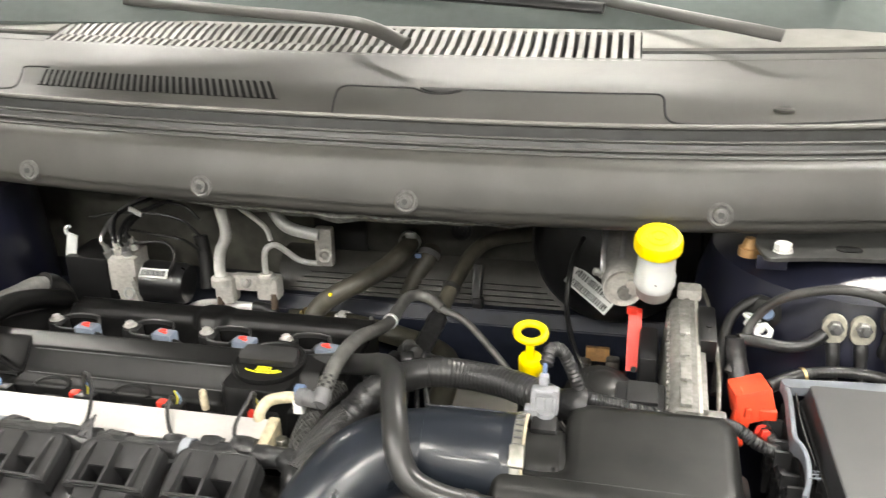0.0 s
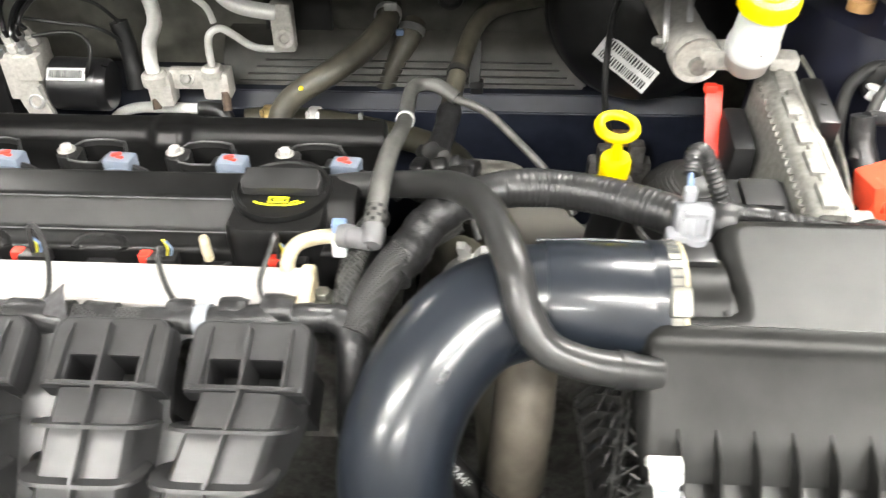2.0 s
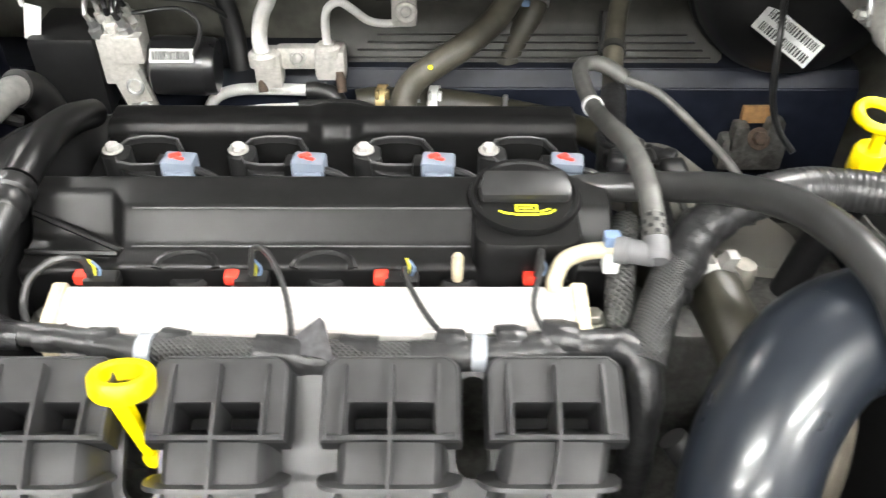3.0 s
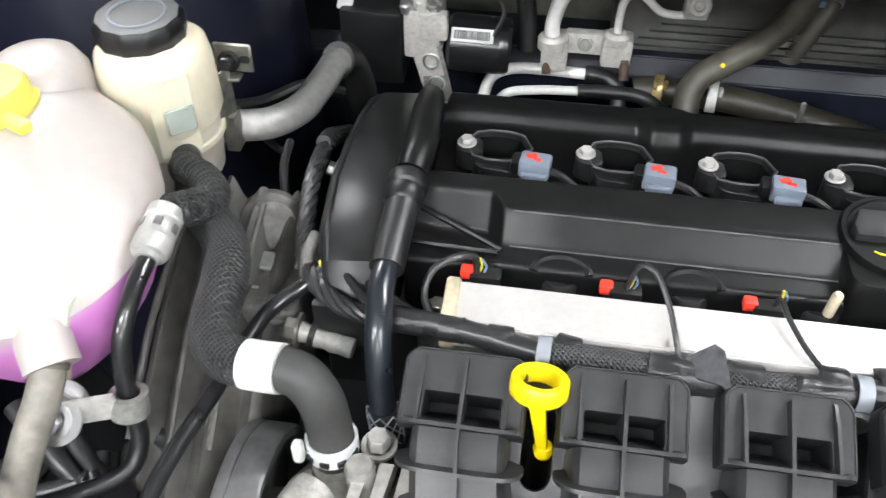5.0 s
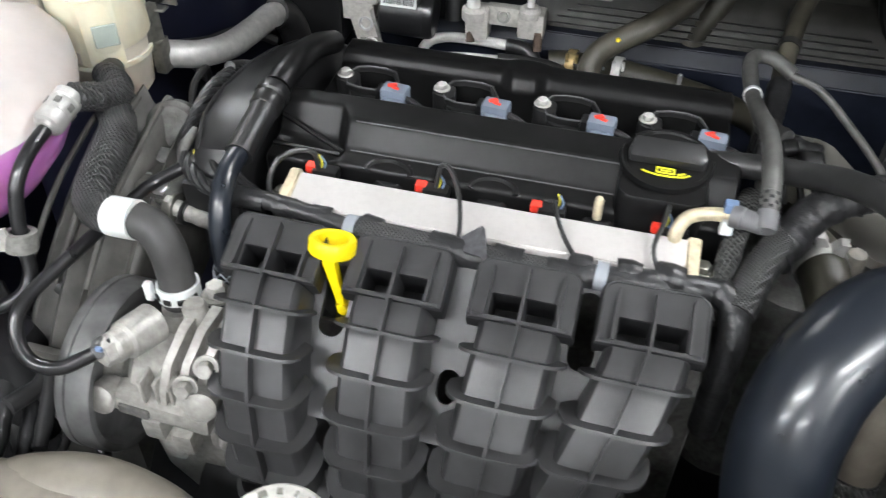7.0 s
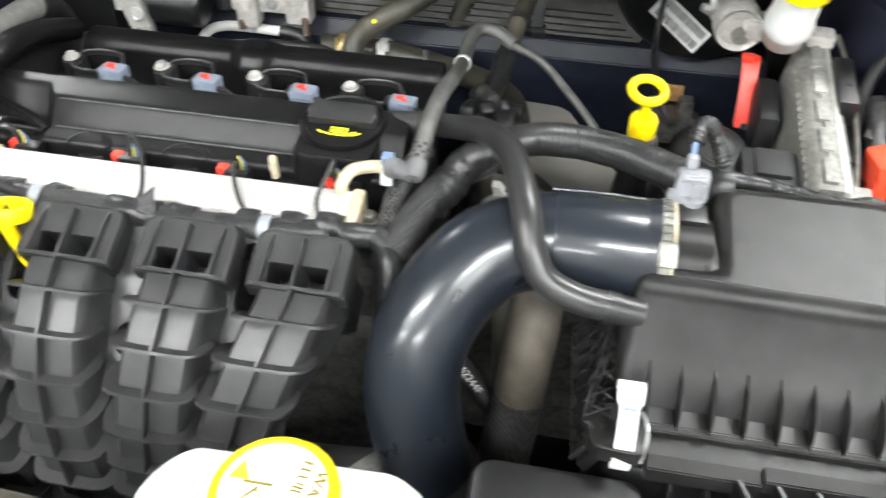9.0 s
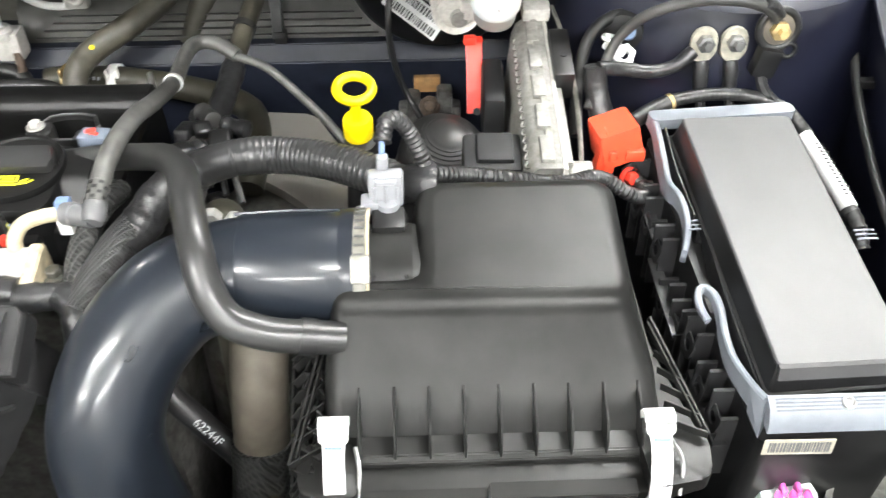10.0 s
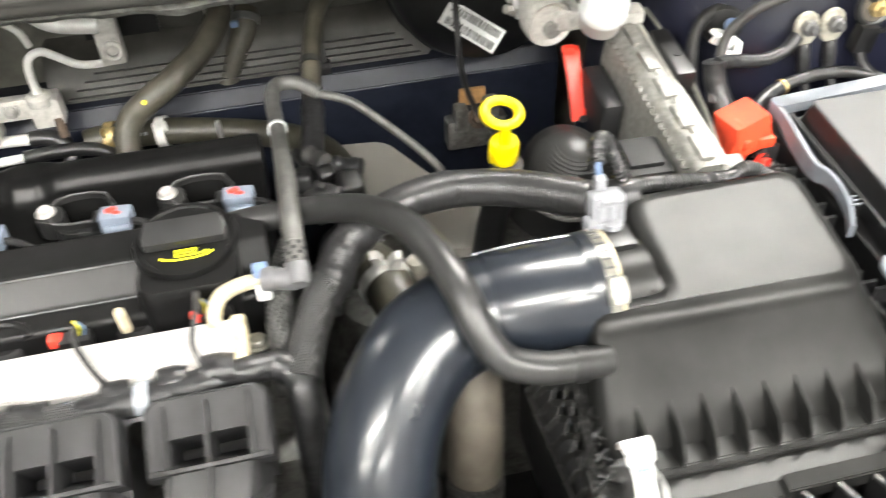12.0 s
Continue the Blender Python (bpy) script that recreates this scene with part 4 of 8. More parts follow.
dip = thing("engine_dipstick", "yellow plastic engine oil dipstick with a ring handle", "dipstick", (-0.063, -0.232, 0.74))
part("handle_ring", lathe([(0.0122, -0.005), (0.0132, -0.0062), (0.0168, -0.0062), (0.0180, -0.0045), (0.0180, 0.0045), (0.0168, 0.0062), (0.0132, 0.0062), (0.0122, 0.005), (0.0122, -0.005)], aim((-0.068, -0.239, 0.856), (0.04, 0.36, 0.93)), 36), M_YELLOW, dip)
part("handle_stem", box((-0.0645, -0.247, 0.823), (0.0065, 0.005, 0.052), 0.0015, 2, Matrix.Rotation(radians(-8), 4, "Y"), taper=1.55), M_YELLOW, dip)
part("stem_foot", lathe([(0, -0.004), (0.006, -0.003), (0.0068, 0.002), (0.005, 0.006), (0, 0.006)], Matrix.Translation((-0.0605, -0.246, 0.798)), 18), M_YELLOW, dip)
part("guide_tube", tube([(-0.062, -0.232, 0.80), (-0.062, -0.231, 0.76), (-0.06, -0.225, 0.65)], 0.008, 12, 0.02), M_BLACK, dip, "black guide tube")

# ---------------------------------------------------------------- air box and intake tube
ab = thing("air_filter_box", "matt black plastic air filter box with two white clips", "air filter box", (0.51, -0.26, 0.6))


def top_z(y):
    return 0.9025 + 0.15 * (y + 0.168)


edge = [(0.466, -0.154), (0.604, -0.154), (0.602, -0.264), (0.413, -0.261), (0.413, -0.236), (0.466, -0.236)]
waist = [(0.462, -0.140), (0.611, -0.140), (0.612, -0.300), (0.408, -0.298), (0.408, -0.232), (0.461, -0.232)]
foot = [(0.460, -0.138), (0.616, -0.138), (0.617, -0.317), (0.406, -0.315), (0.406, -0.231), (0.460, -0.231)]
lid = loft([[(x, y, 0.822) for x, y in smooth_poly(foot, 0.019, 6)], [(x, y, 0.850) for x, y in smooth_poly(waist, 0.019, 6)],
            [(x, y, top_z(y) - 0.0115) for x, y in smooth_poly(edge, 0.019, 6)], [(x, y, top_z(y) - 0.0065) for x, y in smooth_poly(inset(edge, 0.0014), 0.0185, 6)],
            [(x, y, top_z(y) - 0.0030) for x, y in smooth_poly(inset(edge, 0.0042), 0.0175, 6)], [(x, y, top_z(y) - 0.0008) for x, y in smooth_poly(inset(edge, 0.0082), 0.016, 6)],
            [(x, y, top_z(y)) for x, y in smooth_poly(inset(edge, 0.0125), 0.014, 6)], [(x, y, top_z(y)) for x, y in smooth_poly(inset(edge, 0.0129), 0.014, 6)]])
lidp = part("lid", lid, M_AIRBOX, ab, angle=44)
for i in range(9):
    x = 0.4295 + i * 0.0212
    part("lid_rib", extrude_x([(-0.292, 0.852), (-0.2955, 0.853), (-0.319, 0.846), (-0.327, 0.834), (-0.328, 0.822), (-0.288, 0.822)], x - 0.0008, x + 0.0008, bev=0.0003, seg=1), M_AIRBOX, lidp)
part("lid_ledge", extrude_x([(-0.312, 0.818), (-0.312, 0.8275), (-0.326, 0.8265), (-0.329, 0.823), (-0.329, 0.818)], 0.412, 0.612, bev=0.0008), M_AIRBOX, ab)
part("lid_flange", loft([[(x, y, z) for x, y in smooth_poly([(0.404, -0.225), (0.45, -0.12), (0.625, -0.118), (0.624, -0.24), (0.640, -0.315), (0.636, -0.345), (0.60, -0.352), (0.43, -0.350), (0.396, -0.348), (0.391, -0.325), (0.397, -0.285)], 0.012)] for z in (0.808, 0.819)]), M_AIRBOX, ab)
part("flange_lip", extrude_x([(-0.346, 0.808), (-0.346, 0.822), (-0.357, 0.820), (-0.357, 0.806)], 0.432, 0.505, bev=0.001), M_AIRBOX, ab)
part("flange_lip", extrude_x([(-0.346, 0.812), (-0.346, 0.827), (-0.357, 0.825), (-0.357, 0.812)], 0.505, 0.592, bev=0.001), M_AIRBOX, ab)
part("lower_box", box((0.515, -0.24, 0.71), (0.215, 0.215, 0.19), 0.015, 3), M_BLACK, ab)
for i in range(7):
    x = 0.45 + i * 0.024
    part("lower_rib", extrude_x([(-0.34, 0.808), (-0.362, 0.806), (-0.375, 0.77), (-0.34, 0.74)], x - 0.0012, x + 0.0012), M_AIRBOX, ab)
# lattice wings at both sides: an outer bar and struts back to the lid
for sx, wall_x, ends in ((-1, 0.407, ((0.408, -0.238, 0.853), (0.389, -0.335, 0.832))), (1, 0.6165, ((0.617, -0.245, 0.853), (0.638, -0.325, 0.836)))):
    a, b = Vector(ends[0]), Vector(ends[1])
    part("wing_bar", bar(a, b, 0.0018, 0.006), M_AIRBOX, ab)
    part("wing_bar", bar(a + Vector((-sx * 0.003, -0.006, 0.002)), b + Vector((-sx * 0.004, 0.004, 0.002)), 0.0014, 0.005), M_AIRBOX, ab)
    for i in range(1, 8):
        q = a + (b - a) * (i / 7)
        part("wing_strut", bar((wall_x, q.y + 0.012, q.z - 0.001), q, 0.0014, 0.006), M_AIRBOX, ab)
        if sx < 0:
            part("wing_strut", bar((wall_x, q.y - 0.010, q.z - 0.006), q + Vector((0, 0, -0.004)), 0.0014, 0.006), M_AIRBOX, ab)
            part("wing_strut", bar((wall_x - 0.004, q.y + 0.004, q.z - 0.02), q + Vector((-0.004, -0.012, -0.03)), 0.0014, 0.006), M_AIRBOX, ab)
LA, LB, LC, LD = Vector((0.4045, -0.236, 0.838)), Vector((0.4035, -0.338, 0.830)), Vector((0.380, -0.234, 0.806)), Vector((0.387, -0.338, 0.796))
part("lattice_rail", bar(LC, LD, 0.0024, 0.006), M_AIRBOX, ab)
part("lattice_rail", bar(LA, LC, 0.0018, 0.006), M_AIRBOX, ab)
part("lattice_rail", bar(LB, LD, 0.0018, 0.006), M_AIRBOX, ab)
part("lattice_back", loft([[p + Vector((0.004, 0, -0.012)) for p in (LA, LB, LD, LC)], [p + Vector((0.010, 0, -0.020)) for p in (LA, LB, LD, LC)]]), M_DEEP, ab)
for i in range(8):
    u = (i + 0.5) / 8
    q = LC + (LD - LC) * u
    part("lattice_rung", bar(q, q + (LA + (LB - LA) * u - q) * 0.42, 0.0012, 0.006), M_AIRBOX, ab)
    for k in (-0.17, 0.17):
        v = min(1, max(0, u + k))
        part("lattice_bar", bar(q + (LA + (LB - LA) * u - q) * 0.40, LA + (LB - LA) * v, 0.0012, 0.006), M_AIRBOX, ab)
part("corner_pad", prism(smooth_poly([(0.598, -0.318), (0.634, -0.312), (0.640, -0.325), (0.636, -0.350), (0.600, -0.356)], 0.008), 0.012, Matrix.Translation((0, 0, 0.818)), 0.002, 2), M_AIRBOX, ab)
part("corner_pad", prism(smooth_poly([(0.430, -0.320), (0.398, -0.316), (0.392, -0.33), (0.396, -0.354), (0.430, -0.356)], 0.008), 0.012, Matrix.Translation((0, 0, 0.818)), 0.002, 2), M_AIRBOX, ab)
for x, y in ((0.4165, -0.330), (0.6045, -0.331)):
    clip = part("clip", loft([[(x - w, y + a, z), (x + w, y + a, z), (x + w, y + a + 0.003, z + 0.003), (x - w, y + a + 0.003, z + 0.003)] for a, z, w in
                              ((0.010, 0.850, 0.0085), (0.006, 0.8575, 0.0088), (0.000, 0.8585, 0.0088), (-0.004, 0.8545, 0.0085), (-0.0045, 0.852, 0.0066), (-0.010, 0.8485, 0.0062), (-0.018, 0.840, 0.0062), (-0.024, 0.828, 0.0062), (-0.026, 0.816, 0.0062), (-0.022, 0.806, 0.0062))]), M_WHITE, ab, "white metal spring clip")
    part("clip_mark", box((x, y - 0.0075, 0.8525), (0.010, 0.0018, 0.0016), 0.0004, 1), M_BLUE, clip, "blue paint mark")
    part("clip_loop", tube([(x + 0.011, y + 0.004, 0.836), (x + 0.014, y - 0.012, 0.836), (x + 0.012, y - 0.024, 0.820)], 0.0013, 6, 0.004), M_STEEL, clip)
neck = part("neck", lathe([(0.034, 0), (0.034, 0.032)], aim((0.432, -0.213, 0.868), (1, 0, 0)), 36), M_AIRBOX, ab)
part("neck_block", box((0.4545, -0.2125, 0.870), (0.033, 0.053, 0.040), 0.003), M_AIRBOX, ab)
for x, w in ((0.4395, 0.0022), (0.4600, 0.0022)):
    part("neck_rim", box((x, -0.2125, 0.873), (w, 0.0545, 0.038), 0.001, 1), M_AIRBOX, ab)
for y in (-0.1885, -0.2365):
    part("neck_rim", box((0.450, y, 0.8895), (0.022, 0.0022, 0.003), 0.0008, 1), M_AIRBOX, ab)
part("sensor_seat", lathe([(0.0125, 0), (0.0125, 0.010), (0.0115, 0.012), (0.008, 0.013), (0, 0.013)], Matrix.Translation((0.449, -0.186, 0.884)), 20), M_AIRBOX, ab)

it = thing("air_intake_tube", "glossy slate-black moulded air intake tube with a bent elbow", "air intake tube", (0.30, -0.34, 0.65))
part("tube", tube([(0.400, -0.214, 0.876), (0.372, -0.216, 0.878), (0.345, -0.219, 0.878), (0.310, -0.233, 0.872), (0.282, -0.261, 0.850), (0.268, -0.288, 0.818), (0.268, -0.303, 0.78), (0.276, -0.311, 0.735), (0.284, -0.315, 0.70)],
                  0.0355, 40, 0.005), M_TUBE, it)
part("sleeve", lathe([(0.0340, 0.0), (0.0372, 0.0008), (0.0378, 0.003), (0.0378, 0.071), (0.0370, 0.074), (0.034, 0.0745)], aim((0.3530, -0.2165, 0.878), (1, 0.03, -0.035)), 48), M_TUBE, it)
part("bellows", tube([(0.282, -0.314, 0.712), (0.288, -0.317, 0.685), (0.292, -0.318, 0.65), (0.292, -0.318, 0.58)], 0.0385, 32, 0.002, ribbed(0.011, 0.055)), M_RUBBER, it, "black ribbed rubber bellows")
part("cuff", band((0.424, -0.213, 0.875), (1, 0, 0), 0.0376, 0.012, 0.002), M_TUBE, it)
part("seam", tube([(0.428, -0.190, 0.905), (0.385, -0.191, 0.907), (0.35, -0.197, 0.910)], 0.0012, 6, 0.01), M_TUBE, it)
cl = part("hose_clamp", band((0.431, -0.213, 0.875), (1, 0, 0), 0.0385, 0.0075, 0.0015), M_CLAMP, it, "shiny steel worm clamp")
for k in range(9):
    a = radians(55 + 9 * k)
    part("clamp_slot", box((0.431, -0.213 - 0.0402 * math.cos(a), 0.875 + 0.0402 * math.sin(a)), (0.006, 0.0016, 0.0012), 0.0003, 1, Matrix.Rotation(-a + radians(90), 4, "X")), M_WORNSTEEL, cl)
part("clamp_edge", band((0.4362, -0.213, 0.875), (1, 0, 0), 0.0386, 0.002, 0.0012), M_RAILSTAIN, cl)
part("clamp_screw", box((0.432, -0.242, 0.901), (0.012, 0.018, 0.010), 0.002, 2, Matrix.Rotation(radians(45), 4, "X")), M_CLAMP, cl)

# ---------------------------------------------------------------- right-hand side of the bay
def label_plate(name, c, nrm, spin, w, h, parent=None, rows=2, label="white paper barcode label", bars=22, paper=None, print_ink=None):
    """A paper label with plain dark bars."""
    m = aim(c, nrm, spin)
    if parent is None:
        own = thing(name, label, "label", c)
    else:
        own = parent
    sheet = part("label_sheet", prism(rounded(w, h, 0.0005, 2), 0.0006, m), paper or M_PAPER, own, label)
    ink = None
    rnd = random.Random(int(w * 1e5) + bars)
    for r in range(rows):
        y = h * (0.5 - (r + 0.5) / rows)
        x = -w * 0.44
        while x < w * 0.42:
            d = rnd.uniform(0.0006, 0.0018) * w / 0.05
            ink = box((x + d / 2, y, 0.0008), (d, h / rows * 0.62, 0.0005), 0, 1, bm=ink)
            x += d + rnd.uniform(0.0005, 0.0013) * w / 0.05
    ink.transform(m)
    part("print", ink, print_ink or M_INK, sheet)


# fuse box, its top slopes gently to the front
fb = thing("fuse_box", "black fuse box with a silver-grey lid and pale grey rim", "fuse box", (0.73, -0.17, 0.6))
TILTF = 0.107


def fz(y, z):
    return z + TILTF * (y + 0.057)


lid_lo = smooth_poly([(0.674, -0.050), (0.772, -0.050), (0.781, -0.292), (0.682, -0.297)], 0.006, 3)
lid_hi = smooth_poly([(0.680, -0.056), (0.767, -0.056), (0.772, -0.2885), (0.6865, -0.2905)], 0.0045, 3)
part("lid", loft([[(x, y, fz(y, 0.852)) for x, y in lid_lo], [(x, y, fz(y, 0.8600)) for x, y in lid_lo], [(x, y, fz(y, 0.8608)) for x, y in inset(lid_lo, 0.002)], [(x, y, fz(y, 0.8785)) for x, y in lid_hi]]), M_BLACK, fb, angle=15)
part("plate_front", loft([[(0.6875 + 0.0835 * t, -0.2905 + 0.0020 * t + dy, 0.8548 + 0.0004 * t + dz) for dy, dz in ((0.001, 0.0012), (-0.0016, 0.0004), (-0.0040, -0.0085), (-0.002, -0.0085))] for t in (0, 0.5, 1.0)]), M_LID, fb, "folded silver-grey front edge")
part("lid_plate", loft([[(x, y, fz(y, 0.8785)) for x, y in lid_hi], [(x, y, fz(y, 0.8804)) for x, y in lid_hi], [(x, y, fz(y, 0.8812)) for x, y in inset(lid_hi, 0.0012)]]), M_LID, fb, "silver-grey satin top plate", angle=15)
part("lid_skirt", strap([(0.6725, -0.046, fz(-0.046, 0.864)), (0.6715, -0.09, fz(-0.09, 0.862)), (0.675, -0.140, fz(-0.14, 0.860))], 0.0016, 0.020), M_BLACK, fb)
part("lid_skirt", strap([(0.6755, -0.150, fz(-0.15, 0.860)), (0.681, -0.1515, fz(-0.15, 0.860)), (0.6795, -0.172, fz(-0.172, 0.860)), (0.6785, -0.195, fz(-0.195, 0.860)), (0.679, -0.25, fz(-0.25, 0.860)), (0.682, -0.297, fz(-0.297, 0.858))], 0.0016, 0.020), M_BLACK, fb)
body_o = smooth_poly([(0.662, -0.030), (0.782, -0.026), (0.794, -0.300), (0.676, -0.318)], 0.010, 4)
part("base", loft([[(x, y, 0.66) for x, y in body_o], [(x, y, fz(y, 0.842)) for x, y in body_o]]), M_BLACK, fb)
rim_o = smooth_poly([(0.660, -0.026), (0.784, -0.018), (0.786, -0.031), (0.664, -0.039)], 0.006, 3)
part("rear_rim", loft([[(x, y, fz(y, 0.856)) for x, y in rim_o], [(x, y, fz(y, 0.8650)) for x, y in rim_o]]), M_LIGHTGREY, fb, "pale grey plastic rim")
front = part("front_rim", loft([[(0.680 + 0.15 * i / 8, -0.301 + dy, 0.838 + dz) for dy, dz in ((0, 0.003), (-0.003, 0.003), (-0.009, 0.0), (-0.014, -0.009), (-0.015, -0.016), (0, -0.014))] for i in range(9)]), M_LIGHTGREY, fb, "pale grey ridged front rim")
for k in range(4):
    part("ridge", loft([[(0.684 + 0.14 * i / 6, -0.3035 - 0.0021 * k + dy, 0.8405 - 0.0010 * k + dz) for dy, dz in ((0, 0), (-0.0006, 0.0012), (-0.0012, 0))] for i in range(7)]), M_LIGHTGREY, front)
part("rim_screw", lathe([(0.0042, 0), (0.0042, 0.002), (0.003, 0.0026), (0.0022, 0.001), (0, 0.001)], aim((0.729, -0.3075, 0.8395), (0, -0.3, 0.95)), 16), M_STEEL, front)
part("side_rim", strap([(0.6635, -0.0275, 0.8675), (0.6665, -0.042, 0.8655), (0.6650, -0.076, 0.860), (0.6635, -0.104, 0.856), (0.6672, -0.117, 0.856), (0.6695, -0.132, 0.853), (0.6685, -0.150, 0.847), (0.6635, -0.166, 0.839)], 0.0046, lambda t: 0.012 + 0.007 * math.sin(math.pi * min(1, t * 1.4))), M_LIGHTGREY, fb, "pale grey side rim")
part("lever", strap([(0.6655, -0.2285, 0.832), (0.6615, -0.2180, 0.837), (0.6625, -0.2075, 0.8405), (0.6680, -0.2045, 0.8415), (0.6725, -0.2130, 0.8415), (0.6735, -0.2260, 0.840), (0.6715, -0.2450, 0.8375), (0.6715, -0.2660, 0.8365), (0.6760, -0.2880, 0.838), (0.6800, -0.3020, 0.840)], 0.0050, lambda t: 0.004 + 0.016 * t), M_LIGHTGREY, fb, "pale grey release lever")
part("lever_foot", loft([[(0.6735, -0.290, 0.836), (0.6745, -0.296, 0.818), (0.6785, -0.290, 0.818)], [(0.6790, -0.304, 0.8405), (0.6760, -0.315, 0.816), (0.6850, -0.304, 0.818)]]), M_LIGHTGREY, fb)
# dark moulded side: upright fins, pockets and a ledge under the rim
for i in range(17):
    y = -0.052 - 0.0148 * i
    x = 0.6585 + 0.0008 * i
    top = fz(y, 0.838 - (0.010 if i % 3 == 1 else 0.0) - (0.016 if 6 < i < 10 else 0.0))
    part("side_fin", extrude_x([(y, top), (y - 0.0022, top - 0.001), (y - 0.0040, top - 0.060), (y - 0.0016, top - 0.060)], x - 0.0085 - 0.002 * (i % 2), x + 0.006), M_MANI, fb)
    if i % 2:
        part("side_pocket", holed_plate(aim((x - 0.0095, y - 0.0085, top - 0.020), (-1, 0, 0.25), 90), 0.0145, 0.020, 0.0016, 0.008, 0.010), M_MANI, fb)
for y0, y1, z, x in ((-0.045, -0.125, 0.822, 0.654), (-0.13, -0.205, 0.806, 0.655), (-0.235, -0.295, 0.806, 0.663)):
    part("side_ledge", strap([(x, y0, fz(y0, z)), (x + 0.001, (y0 + y1) / 2, fz((y0 + y1) / 2, z)), (x + 0.003, y1, fz(y1, z))], 0.010, 0.0018), M_MANI, fb)
for x0, x1, y0, z in ((0.668, 0.680, -0.1430, 0.8575), (0.790, 0.805, -0.157, 0.8580)):
    for i in range(3):
        y = y0 - 0.0042 * i
        part("side_clip", tube([(x0, y, fz(y, z) - 0.001), ((x0 + x1) / 2, y - 0.0004, fz(y, z)), (x1, y - 0.0006, fz(y, z) - 0.0004)], 0.0008, 6, 0.004), M_LIGHTGREY, fb)
    part("side_clip", tube([((x0 + x1) / 2, y0 + 0.001, fz(y0, z) - 0.0016), ((x0 + x1) / 2 + 0.0006, y0 - 0.005, fz(y0, z) - 0.002), ((x0 + x1) / 2 + 0.001, y0 - 0.0095, fz(y0, z) - 0.0025)], 0.0008, 6, 0.004), M_LIGHTGREY, fb)
label_plate("label", (0.6985, -0.3230, 0.818), (-0.02, -0.99, 0.1), 180, 0.044, 0.0135, fb, 1, "yellowed paper barcode label", 22, M_LABEL, M_ELBOW)
tubew = thing("paper_sleeve", "white printed sleeve on a cable beside the fuse box", "cable sleeve", (0.795, -0.1, 0.86))
part("sleeve", tube([(0.7820, -0.060, 0.864), (0.7880, -0.085, 0.858), (0.7940, -0.110, 0.8505), (0.7985, -0.130, 0.844)], 0.0068, 14, 0.005, flat=0.8), M_PAPER, tubew)
part("cable", tube([(0.798, -0.129, 0.844), (0.8015, -0.142, 0.838), (0.803, -0.156, 0.826)], 0.0066, 12, 0.002, ribbed(0.004, 0.08)), M_RUBBER, tubew)
for i in range(14):
    t = i / 13
    for r, w in ((0.0, 0.0030), (0.0042, 0.0018 + 0.0010 * (i * 7 % 3))):
        part("print", box((0.7865 + 0.0100 * t + r, -0.076 - 0.046 * t, 0.8672 - 0.0138 * t - r * 0.22), (w, 0.0011, 0.0009), 0.0002, 1, Matrix.Rotation(radians(-14), 4, "Z")), M_INK, tubew)

# power terminal with its red cover
pt = thing("battery_terminal_cover", "orange-red plastic cover over the positive terminal", "terminal cover", (0.636, -0.035, 0.8))
cov = loft([[(0.636 + x * k, -0.036 + y * k, z) for x, y in rounded(0.036, 0.036, 0.003, 2)] for z, k in ((0.834, 1.0), (0.862, 0.97), (0.865, 0.92))])
cov.transform(Matrix.Translation((0.636, -0.036, 0.845)) @ Matrix.Rotation(radians(-14), 4, "Y") @ Matrix.Rotation(radians(10), 4, "Z") @ Matrix.Translation((-0.636, 0.036, -0.845)))
part("cover", cov, M_ORANGE, pt)
part("skirt", box((0.622, -0.046, 0.838), (0.006, 0.016, 0.050), 0.0015, 1, Matrix.Rotation(radians(8), 4, "Y")), M_ORANGE, pt)
part("tail", box((0.627, -0.052, 0.825), (0.011, 0.006, 0.040), 0.002, 2, Matrix.Rotation(radians(8), 4, "Y")), M_ORANGE, pt)
part("latch_hook", box((0.630, -0.0565, 0.845), (0.006, 0.004, 0.010), 0.001, 1), M_ORANGE, pt)
part("latch", box((0.649, -0.052, 0.843), (0.016, 0.008, 0.010), 0.0015), M_ORANGE, pt)
part("stud_nut", hexbolt((0.645, -0.060, 0.826), (0.3, -0.9, 0.3), 0.006, 0.008), M_RED, pt)

lo = thing("charging_cable", "black corrugated loom looping to the red terminal", "cable", (0.64, -0.08, 0.82))
part("loom", tube([(0.645, -0.052, 0.832), (0.650, -0.060, 0.826), (0.655, -0.074, 0.824), (0.650, -0.089, 0.828), (0.636, -0.094, 0.836), (0.618, -0.092, 0.848), (0.603, -0.098, 0.856), (0.580, -0.112, 0.862), (0.54, -0.124, 0.876), (0.505, -0.134, 0.889), (0.478, -0.146, 0.900)],
                  0.0058, 12, 0.0009, ribbed(0.0042, 0.12)), M_CONV, lo)
lo = thing("power_cable", "thick black corrugated power cable behind the fuse box", "cable", (0.7, -0.0, 0.86))
part("loom", tube([(0.655, -0.020, 0.856), (0.675, -0.008, 0.861), (0.70, -0.002, 0.865), (0.73, 0.001, 0.866), (0.76, -0.002, 0.864), (0.785, -0.014, 0.858), (0.80, -0.036, 0.846)], 0.0056, 12, 0.001, ribbed(0.0040, 0.05)), M_CONV, lo)
part("cable_end", tube([(0.652, -0.022, 0.855), (0.668, -0.012, 0.859), (0.684, -0.006, 0.863)], 0.0068, 12, 0.004), M_TAPE, lo)
part("ferrule", band((0.686, -0.005, 0.863), (1, 0.35, 0.2), 0.0066, 0.003, 0.0008), M_BRASS, lo)

